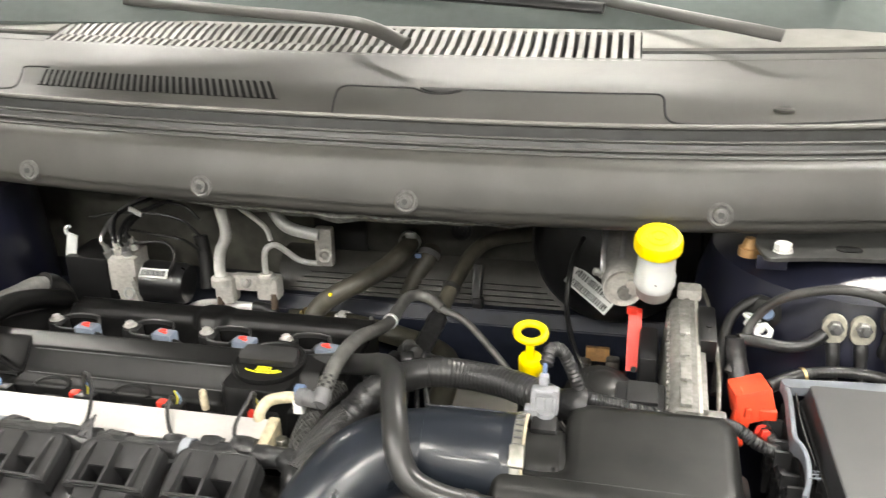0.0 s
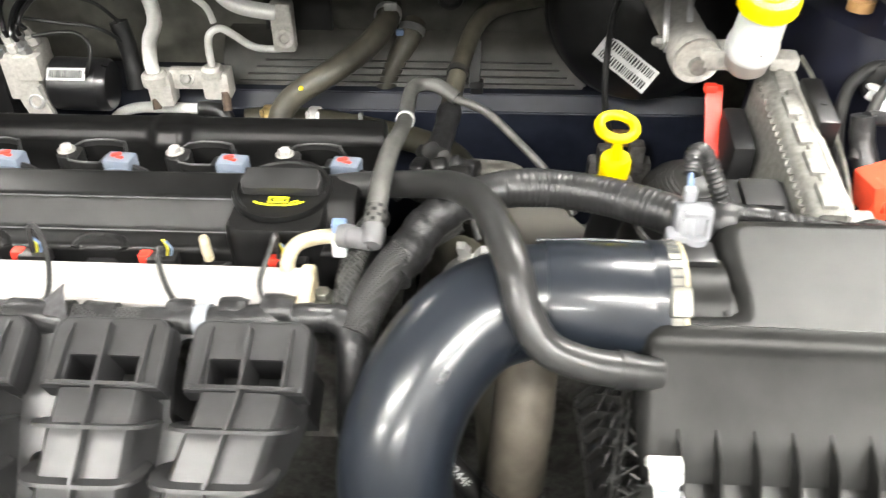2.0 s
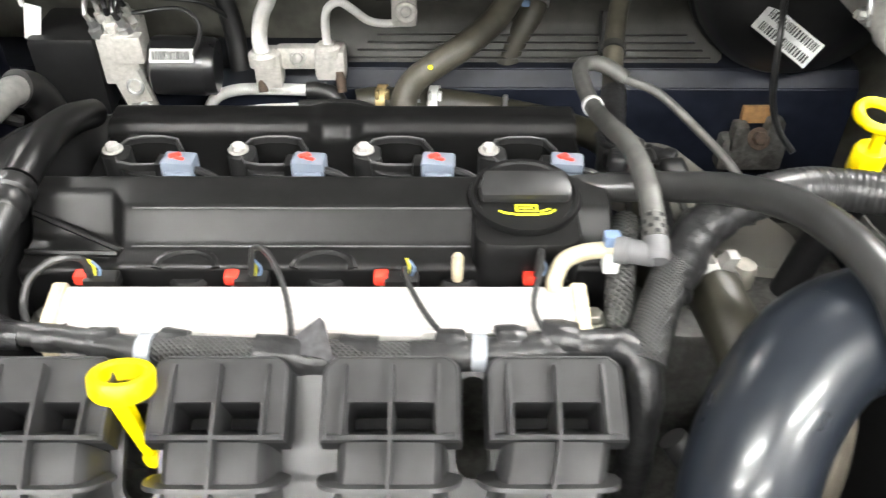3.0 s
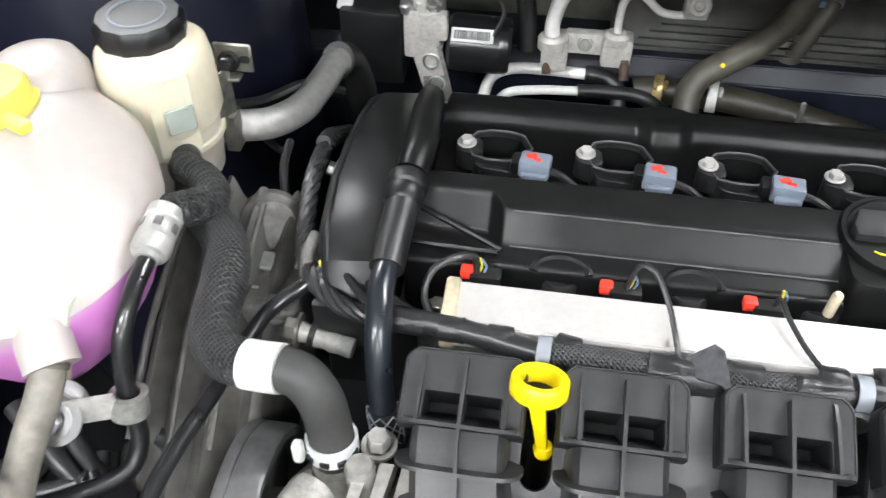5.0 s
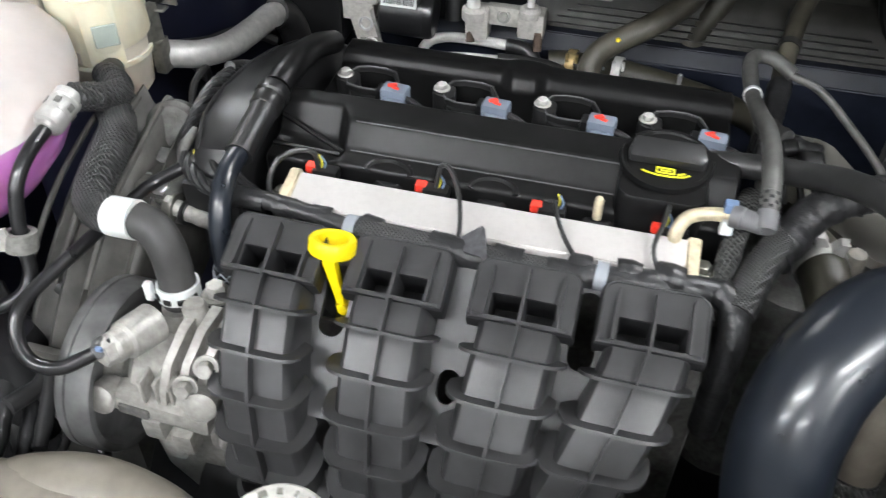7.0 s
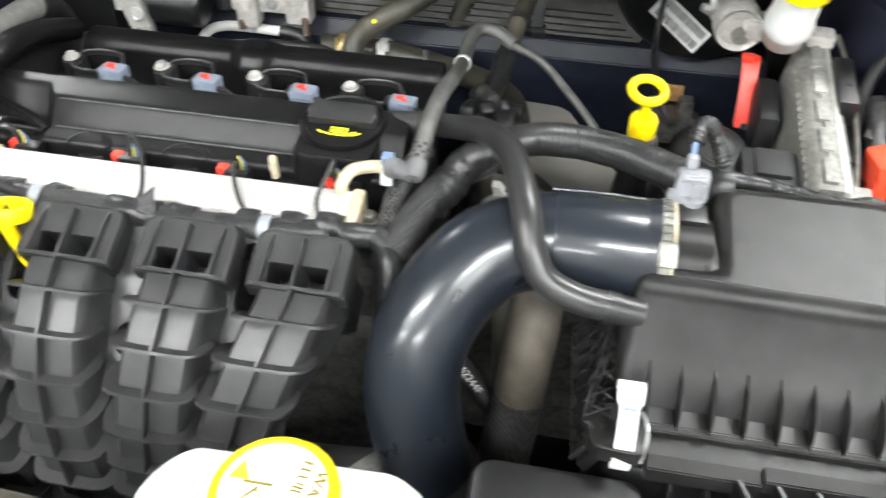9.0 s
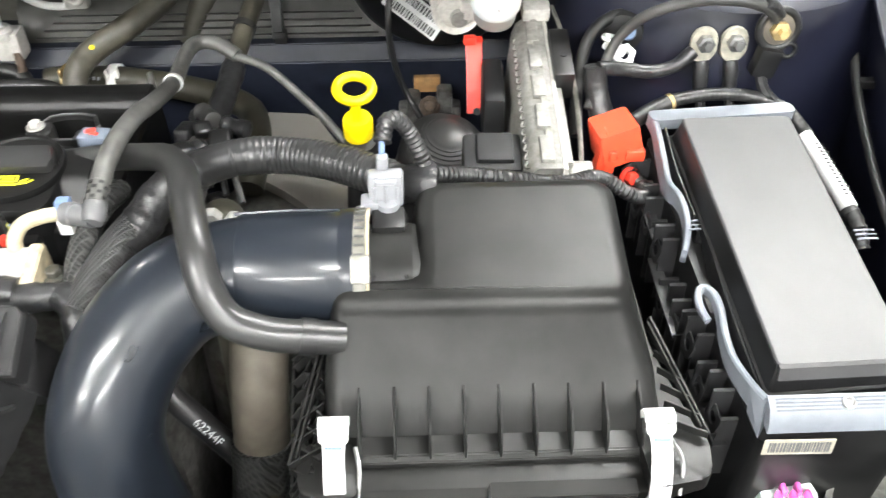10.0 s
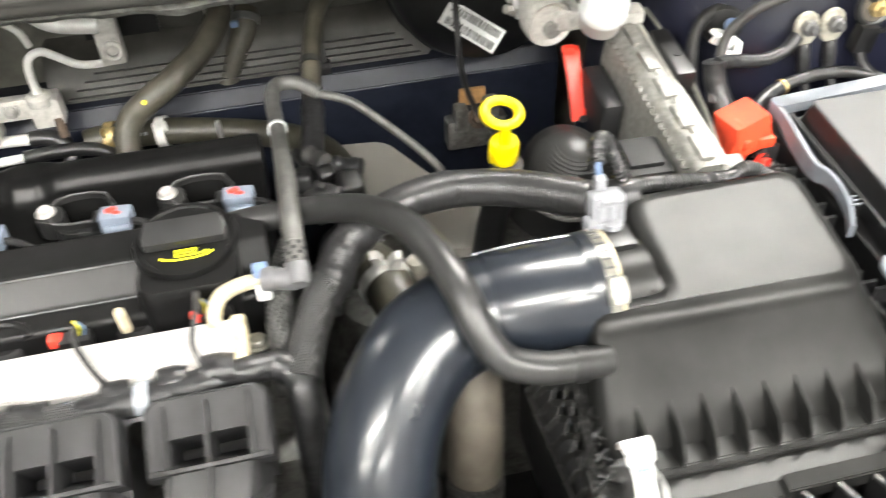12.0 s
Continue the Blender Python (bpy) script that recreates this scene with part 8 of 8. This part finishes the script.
part("inlet", lathe([(0.020, 0), (0.017, 0.014), (0.015, 0.03), (0, 0.03)], aim((-0.191, -0.272, 0.755), (-0.05, 0.12, 1)), 24), M_PUMP, pu)
part("small_port", lathe([(0.010, 0), (0.010, 0.032), (0.008, 0.036), (0, 0.036)], aim((-0.174, -0.276, 0.765), (0, 0, 1)), 18), M_PUMP, pu)
part("rear_bolt", hexbolt((-0.166, -0.255, 0.79), (0, 0, 1), 0.008, 0.012), M_PUMP, pu)
for i in range(3):
    q = 0.0145 * i
    part("arm", loft([[(-0.184 + q + a + 0.006 * f, y + 0.002 * i, z) for a in (-w, w)] + [(-0.184 + q + a + 0.006 * f, y + 0.012, z - 0.020) for a in (w, -w)] for f, y, z, w in ((0, -0.338, 0.735, 0.0042), (0.5, -0.333, 0.756, 0.0034), (1, -0.320, 0.778, 0.0034), (1.6, -0.296, 0.793, 0.0038), (2.0, -0.272, 0.796, 0.0046))]), M_PUMP, pu)
part("cross_bar", box((-0.185, -0.330, 0.735), (0.085, 0.022, 0.020), 0.006, 2, Matrix.Rotation(radians(6), 4, "Y")), M_PUMP, pu)
part("boss", lathe([(0.012, 0), (0.013, 0.018), (0.009, 0.020), (0, 0.020)], aim((-0.150, -0.322, 0.752), (0.2, -0.9, 0.3)), 18), M_PUMP, pu)
part("boss", lathe([(0.012, 0), (0.013, 0.02), (0.009, 0.022), (0, 0.022)], aim((-0.232, -0.325, 0.738), (0.0, -0.9, 0.3)), 18), M_PUMP, pu)
for x, z in ((-0.196, 0.712), (-0.172, 0.700), (-0.182, 0.69)):
    part("lug", box((x, -0.331, z), (0.018, 0.02, 0.024), 0.004), M_PUMP, pu)
part("side_bolt", hexbolt((-0.140, -0.318, 0.698), (0.5, -0.8, 0.1), 0.011, 0.012), M_PUMP, pu)
part("side_plate", lathe([(0, 0), (0.026, 0), (0.026, 0.014), (0.018, 0.018), (0, 0.018)], aim((-0.160, -0.300, 0.700), (0.7, -0.7, 0.1)), 24), M_PUMP, pu)
part("mount_casting", loft([[(-0.185 + x * k + dx, -0.285 + y * k, z) for x, y in rounded(0.085, 0.075, 0.02)] for z, k, dx in ((0.52, 0.5, 0.04), (0.58, 0.8, 0.022), (0.63, 1.0, 0.008), (0.70, 1.0, 0.0), (0.72, 0.9, 0.0))]), M_PUMP, pu, "grey cast mounting bracket")

for i in range(5):
    part("casting_rib", box((-0.196 + 0.011 * i, -0.329 + 0.002 * i, 0.757 - 0.002 * i), (0.0035, 0.018, 0.026), 0.001, 1), M_PUMP, pu)
part("recess", box((-0.205, -0.342, 0.737), (0.026, 0.004, 0.010), 0.002, 2, Matrix.Rotation(radians(6), 4, "Y")), M_CASTDARK, pu)
part("cap_bolt", hexbolt((-0.158, -0.332, 0.772), (0.2, -0.9, 0.4), 0.0065, 0.010), M_PUMP, pu)
part("cap_bolt", hexbolt((-0.146, -0.318, 0.782), (0.3, -0.8, 0.5), 0.0065, 0.010), M_PUMP, pu)
part("rust_stain", box((-0.170, -0.262, 0.745), (0.03, 0.02, 0.05), 0.005), M_RUST, pu)

# taped looms in the corner below the tank
ll = thing("lower_loom", "black taped wiring loom bundled below the coolant tank", "wiring loom", (-0.37, -0.3, 0.68))
for k in range(4):
    o = Vector((0.004 * k, 0.008 * k - 0.01, -0.006 * (k % 2)))
    part("strand", tube([Vector(p) + o * (1 + 0.3 * i) for i, p in enumerate(((-0.47, -0.285, 0.705), (-0.434, -0.291, 0.708), (-0.401, -0.279, 0.712), (-0.374, -0.278, 0.710), (-0.350, -0.296, 0.702), (-0.330, -0.335, 0.694), (-0.318, -0.38, 0.68)))], 0.0085 - 0.0008 * k, 12, 0.003, lumpy(80 + k, 0.14)), M_TAPE if k % 2 else M_CONV, ll)
part("tie", band((-0.385, -0.276, 0.706), (1, 0.1, 0), 0.017, 0.004, 0.001), M_BLACK, ll)
ho = thing("horn_disc", "dull silver round horn low in the corner", "horn", (-0.41, -0.345, 0.62))
part("disc", lathe([(0, 0.012), (0.016, 0.012), (0.018, 0.008), (0.034, 0.008), (0.036, 0.004), (0.042, 0.003), (0.043, -0.006), (0.038, -0.02), (0, -0.022)], aim((-0.412, -0.346, 0.672), (0.15, -0.5, 0.85)), 36), M_ALUDULL, ho)
part("centre_bolt", hexbolt((-0.410, -0.352, 0.683), (0.15, -0.5, 0.85), 0.007, 0.006), M_STEEL, ho)

# ribbed inner liner and engine mount between tank and hose
M_MOUNT = mat("grey_mount_plastic", (0.075, 0.072, 0.066), 0.5, var=0.35, scale=60, bump=0.3)
ri = thing("ribbed_mount_cover", "dark ribbed cover of the engine mount", "mount cover", (-0.31, -0.18, 0.72))
secs = []
for i in range(9):
    t = i / 8
    y, z = -0.075 - 0.225 * t, 0.846 - 0.035 * t - 0.10 * t * t
    row = []
    for j in range(25):
        u = j / 24
        row.append((-0.348 + 0.088 * u, y + 0.006 * math.sin(u * 9), z + 0.009 * math.sin(u * 2 * math.pi * 3.5) - 0.03 * abs(u - 0.4)))
    secs.append(row + [(-0.260, y, z - 0.15), (-0.348, y, z - 0.15)])
part("cover", loft(secs), M_MOUNT, ri)
for i in range(3):
    part("rib", tube([(-0.338 + 0.028 * i, -0.085 - 0.01 * i, 0.853), (-0.336 + 0.028 * i, -0.15, 0.843), (-0.335 + 0.028 * i, -0.21, 0.822), (-0.334 + 0.028 * i, -0.27, 0.782)], 0.0028, 8, 0.01), M_MOUNT, ri)
part("end_flange", box((-0.305, -0.300, 0.70), (0.09, 0.008, 0.06), 0.003), M_MOUNT, ri)
mb = thing("engine_mount", "cast engine mount with bolts beside the timing cover", "engine mount", (-0.28, -0.12, 0.76))
part("casting", lathe([(0, 0), (0.026, 0), (0.024, 0.008), (0.024, 0.016), (0.018, 0.021), (0, 0.021)], aim((-0.286, -0.086, 0.818), (0.3, -0.75, 0.6)), 24), M_CASTDARK, mb)
part("arm", box((-0.268, -0.125, 0.79), (0.05, 0.09, 0.04), 0.01, 3), M_CASTDARK, mb)
for x, y, z in ((-0.279, -0.122, 0.806), (-0.262, -0.160, 0.802), (-0.283, -0.150, 0.798)):
    part("bolt", hexbolt((x, y, z), (0, -0.3, 0.95), 0.0085, 0.010), M_STEEL, mb)
lf = thing("line_fitting", "silver line fittings beside the timing cover", "fitting", (-0.24, -0.16, 0.82))
part("elbow", tube([(-0.236, -0.128, 0.852), (-0.238, -0.146, 0.848), (-0.236, -0.160, 0.838)], 0.0045, 14, 0.004), M_CASTDARK, lf)
part("sensor", tube([(-0.240, -0.180, 0.806), (-0.228, -0.182, 0.804), (-0.214, -0.184, 0.802), (-0.198, -0.186, 0.800)], 0.0072, 14, 0.003, ribbed(0.012, 0.06)), M_ALU, lf)
part("nut", hexbolt((-0.238, -0.180, 0.806), (-1, 0, 0.1), 0.0085, 0.010), M_CLAMP, lf)
part("collar", band((-0.228, -0.182, 0.804), (1, -0.1, -0.1), 0.0078, 0.004, 0.0035), M_RUBBER, lf)
wt = thing("timing_side_wiring", "taped wiring running down beside the timing cover", "wiring", (-0.24, -0.15, 0.83))
for b in twisted([(-0.262, 0.06, 0.80), (-0.262, 0.0, 0.832), (-0.256, -0.06, 0.848), (-0.248, -0.11, 0.848), (-0.238, -0.150, 0.842), (-0.216, -0.172, 0.836), (-0.19, -0.182, 0.835), (-0.165, -0.184, 0.836)], 0.0036, 0.0036, 4, 0.045):
    part("wire", b, M_TAPE, wt)
part("wire", tube([(-0.268, 0.09, 0.78), (-0.268, 0.03, 0.82), (-0.262, -0.01, 0.842)], 0.006, 10, 0.005), M_RUBBER, wt)
part("white_stud", lathe([(0.0036, 0), (0.0036, 0.017), (0.003, 0.018), (0, 0.018)], aim((-0.2252, -0.1486, 0.828), (0, -0.1, 1)), 12), M_WHITE, wt, "white plastic stud")
part("stud_tip", lathe([(0.0034, 0.017), (0.0028, 0.0205), (0, 0.021)], aim((-0.2252, -0.1486, 0.828), (0, -0.1, 1)), 12), M_CAPYELLOW, wt)
cb2 = thing("bay_cable", "thin black cable hanging behind the reservoir", "cable", (-0.3, -0.02, 0.8))
part("cable", tube([(-0.345, 0.05, 0.80), (-0.315, 0.03, 0.795), (-0.295, 0.0, 0.83), (-0.290, -0.035, 0.832), (-0.282, -0.06, 0.815), (-0.268, -0.08, 0.80)], 0.0036, 8, 0.006), M_RUBBER, cb2)
part("cable", tube([(-0.42, 0.10, 0.78), (-0.36, 0.11, 0.79), (-0.32, 0.13, 0.80), (-0.29, 0.15, 0.78)], 0.006, 8, 0.008), M_RUBBER, cb2)

# oil separator tube on the cover's left end
bt = thing("crankcase_breather", "black breather tube with ridged grip on the valve cover", "breather tube", (-0.175, -0.13, 0.86))
part("moulded_end", tube([(-0.186, 0.075, 0.835), (-0.180, 0.02, 0.862), (-0.174, -0.03, 0.880), (-0.172, -0.062, 0.884), (-0.174, -0.085, 0.880)], 0.0122, 18, 0.005), M_COVER, bt)
part("nut", lathe([(0.0135, 0), (0.0150, 0.002), (0.0150, 0.010), (0.0132, 0.012), (0.0138, 0.014), (0.0138, 0.024), (0.0122, 0.026), (0, 0.026)], aim((-0.175, -0.088, 0.880), (-0.02, -0.98, -0.2)), 14), M_BLACK, bt)
part("sleeve", tube([(-0.175, -0.108, 0.876), (-0.176, -0.135, 0.870), (-0.1765, -0.165, 0.864)], 0.0120, 18, 0.004), M_RUBBER, bt)
part("hose", tube([(-0.1765, -0.160, 0.866), (-0.176, -0.185, 0.864), (-0.1735, -0.206, 0.856), (-0.171, -0.222, 0.838), (-0.169, -0.229, 0.812), (-0.167, -0.231, 0.785), (-0.160, -0.232, 0.765)], 0.0088, 16, 0.004), M_TUBE, bt, "glossy black hose")
net = part("mesh_sleeve", tube([(-0.168, -0.230, 0.798), (-0.166, -0.235, 0.782), (-0.160, -0.239, 0.768)], 0.0102, 14, 0.003), M_RUBBER, bt)
for j in range(8):
    for way in (1, -1):
        pts = []
        for k in range(9):
            t = k / 8
            a = 2 * math.pi * (j / 8) + way * 2.4 * t
            c = Vector((-0.168 + 0.008 * t * t, -0.230 - 0.009 * t, 0.798 - 0.030 * t))
            pts.append(c + Vector((math.cos(a), math.sin(a) * 0.97, math.sin(a) * -0.25)) * (0.0114 - 0.0015 * t * t))
        part("net_thread", tube(pts, 0.0006, 5, 0.004), M_CLIP, net, "pale net thread")

# bits at the front left
pr = thing("prop_rod", "thin grey steel rod crossing the front corner", "rod", (-0.4, -0.33, 0.83))
part("rod", tube([(-0.50, -0.235, 0.835), (-0.42, -0.305, 0.835), (-0.34, -0.375, 0.835), (-0.27, -0.435, 0.835)], 0.0050, 12, 0.03), M_WORNSTEEL, pr)
at = thing("pressure_cap", "round silver radiator cap with raised unreadable marks", "pressure cap", (-0.016, -0.466, 0.84))
RCM = aim((-0.016, -0.466, 0.852), (0.03, -0.08, 1))
part("neck", lathe([(0.022, -0.06), (0.022, 0.0), (0, 0.0)], RCM, 28), M_BLACK, at, "black filler neck")
part("disc", lathe([(0.026, -0.004), (0.0315, -0.003), (0.032, 0.004), (0.030, 0.0065), (0.0195, 0.008), (0.018, 0.0095), (0.010, 0.0105), (0.006, 0.009), (0, 0.009)], RCM, 44), M_ALU, at)
for a in (20, 200):
    part("ear", prism(smooth_poly([(-0.009, 0.024), (0.009, 0.024), (0.007, 0.038), (-0.007, 0.038)], 0.004, 3), 0.006, RCM @ Matrix.Rotation(radians(a + 85), 4, "Z") @ Matrix.Translation((0, 0, -0.002)), 0.0012, 1), M_ALU, at)
part("rivet", lathe([(0.004, 0.009), (0.0036, 0.0112), (0, 0.0116)], RCM, 14), M_BRASS, at)
for i in range(15):
    a = radians(-150 + 22 * i)
    part("raised_mark", moved(box((0, 0, 0), (0.0052 - 0.0018 * (i % 3), 0.0042, 0.0014), 0.0004, 1), RCM @ Matrix.Translation((0.0255 * math.sin(a), 0.0255 * math.cos(a), 0.0075)) @ Matrix.Rotation(-a, 4, "Z")), M_CLAMP, at)

tn = thing("tan_hose", "tan moulded hose at the front corner", "hose", (-0.2, -0.41, 0.7))
part("hose", tube([(-0.30, -0.43, 0.70), (-0.25, -0.415, 0.722), (-0.20, -0.408, 0.728), (-0.15, -0.410, 0.712), (-0.12, -0.42, 0.68)], 0.026, 18, 0.01), M_TAN, tn)
gw = thing("ground_wires", "bundles of taped wiring low in the corner", "wiring", (-0.38, -0.36, 0.74))
rnd = random.Random(14)
for i in range(11):
    p = Vector((-0.47 + rnd.uniform(0, 0.14), -0.24 + rnd.uniform(-0.04, 0.03), 0.735 + rnd.uniform(-0.03, 0.02)))
    pts = [p]
    for k in range(4):
        p = p + Vector((rnd.uniform(-0.015, 0.06), rnd.uniform(-0.05, 0.005), rnd.uniform(-0.035, 0.012)))
        pts.append(p)
    part("wire", tube(pts, rnd.choice((0.004, 0.006, 0.008, 0.011)), 10, 0.007, lumpy(i, 0.12)), rnd.choice((M_TAPE, M_CONV, M_RUBBER)), gw)
part("mount_rubber", loft([[(-0.355 + x * k, -0.300 + y * k, z) for x, y in rounded(0.06, 0.06, 0.012)] for z, k in ((0.64, 1.3), (0.68, 1.15), (0.70, 0.9), (0.735, 0.7))]), M_DEEP, gw)
sgr = thing("sensor_lead", "small black plug with an orange wire below the manifold", "connector", (-0.10, -0.33, 0.66))
part("plug", box((-0.105, -0.345, 0.68), (0.024, 0.02, 0.03), 0.004), M_BLACK, sgr)
part("wire", tube([(-0.11, -0.34, 0.695), (-0.115, -0.335, 0.72), (-0.112, -0.32, 0.75)], 0.003, 8, 0.005), M_RUBBER, sgr)
part("wire_tip", tube([(-0.114, -0.342, 0.695), (-0.115, -0.341, 0.703), (-0.115, -0.34, 0.71)], 0.0032, 8, 0.003), M_WIREY, sgr)

# ---------------------------------------------------------------- cowl details
def cowl_z(off):
    pts = [(0.126, 1.052), (0.132, 1.054), (0.20, 1.066), (0.262, 1.076), (0.30, 1.083), (0.345, 1.094), (0.356, 1.098)]
    for (a, za), (b, zb) in zip(pts, pts[1:]):
        if off <= b:
            return za + (zb - za) * (off - a) / (b - a)
    return 1.098


def on_cowl(x, off, up=0.0):
    return Vector((x, cowl_y(x) + off, cowl_z(off) + up))


def groove(name, pts, r=0.0018):
    part(name, tube([on_cowl(x, o, 0.0002) for x, o in pts], r, 6, 0.006), M_DEEP, cowl)


groove("seam", [(0.146, 0.136), (0.138, 0.165), (0.131, 0.196), (0.126, 0.225), (0.132, 0.240), (0.150, 0.242), (0.19, 0.2415), (0.226, 0.241), (0.236, 0.234), (0.250, 0.226), (0.264, 0.224), (0.278, 0.227), (0.290, 0.236), (0.300, 0.241), (0.40, 0.242), (0.48, 0.242), (0.532, 0.242), (0.543, 0.236), (0.546, 0.220), (0.546, 0.182), (0.549, 0.163), (0.560, 0.152), (0.60, 0.150), (0.66, 0.151), (0.73, 0.155), (0.80, 0.161)])
groove("seam", [(-0.43, 0.160), (-0.372, 0.164), (-0.366, 0.180), (-0.392, 0.225), (-0.405, 0.246), (-0.385, 0.252), (-0.36, 0.252)])
part("pull_slot", loft([[on_cowl(0.236 + 0.056 * i / 8, 0.241 - 0.016 * math.sin(math.pi * i / 8), 0.0022), on_cowl(0.236 + 0.056 * i / 8, 0.242, 0.0022), on_cowl(0.236 + 0.056 * i / 8, 0.242, -0.001), on_cowl(0.236 + 0.056 * i / 8, 0.2405 - 0.016 * math.sin(math.pi * i / 8), -0.001)] for i in range(9)]), M_DEEP, cowl)
# black sheet laid on the panel paints the shade between the vent slats
part("vent_gap_shade", loft([[on_cowl(-0.330 + 0.385 * i / 20 - 0.55 * (o - 0.185), o, u) for o, u in ((0.185, -0.002), (0.185, 0.0012), (0.243, 0.0012), (0.243, -0.002))] for i in range(21)]), M_HOLESHADE, cowl)
for i in range(37):
    x = -0.330 + 0.01068 * i
    part("vent_slat", loft([[on_cowl(x - 0.0024 - 0.55 * (o - 0.185), o, u), on_cowl(x + 0.0024 - 0.55 * (o - 0.185), o, u), on_cowl(x + 0.0024 - 0.55 * (o - 0.185), o, -0.001), on_cowl(x - 0.0024 - 0.55 * (o - 0.185), o, -0.001)] for o, u in ((0.184, 0.0018), (0.214, 0.0030), (0.245, 0.0018))]), M_COWL, cowl)
part("cowl_screw", lathe([(0.012, 0), (0.012, 0.003), (0.008, 0.0045), (0.004, 0.003), (0, 0.003)], Matrix.Translation(on_cowl(0.683, 0.190)), 22), M_COWL, cowl)
for arm, blade in ((((-0.36, 0.60, 1.150), (-0.15, 0.54, 1.142), (0.06, 0.475, 1.136), (0.13, 0.425, 1.133), (0.20, 0.365, 1.118)), ((-0.10, 0.62, 1.168), (0.2, 0.60, 1.160), (0.46, 0.545, 1.148))),
                   (((0.34, 0.66, 1.172), (0.44, 0.60, 1.158), (0.60, 0.485, 1.140), (0.66, 0.44, 1.134), (0.70, 0.425, 1.128)), ((-0.62, 0.66, 1.18), (-0.3, 0.66, 1.18), (0.0, 0.655, 1.178)))):
    wp = thing("wiper", "dark grey wiper arm and black blade on the windshield", "wiper", arm[-1], "windshield wipers")
    part("arm", tube(arm, 0.0105, 12, 0.01, flat=0.5), M_COWL, wp)
    part("blade", tube(blade, 0.010, 10, 0.02, flat=0.6), M_BLACK, wp, "black rubber blade")
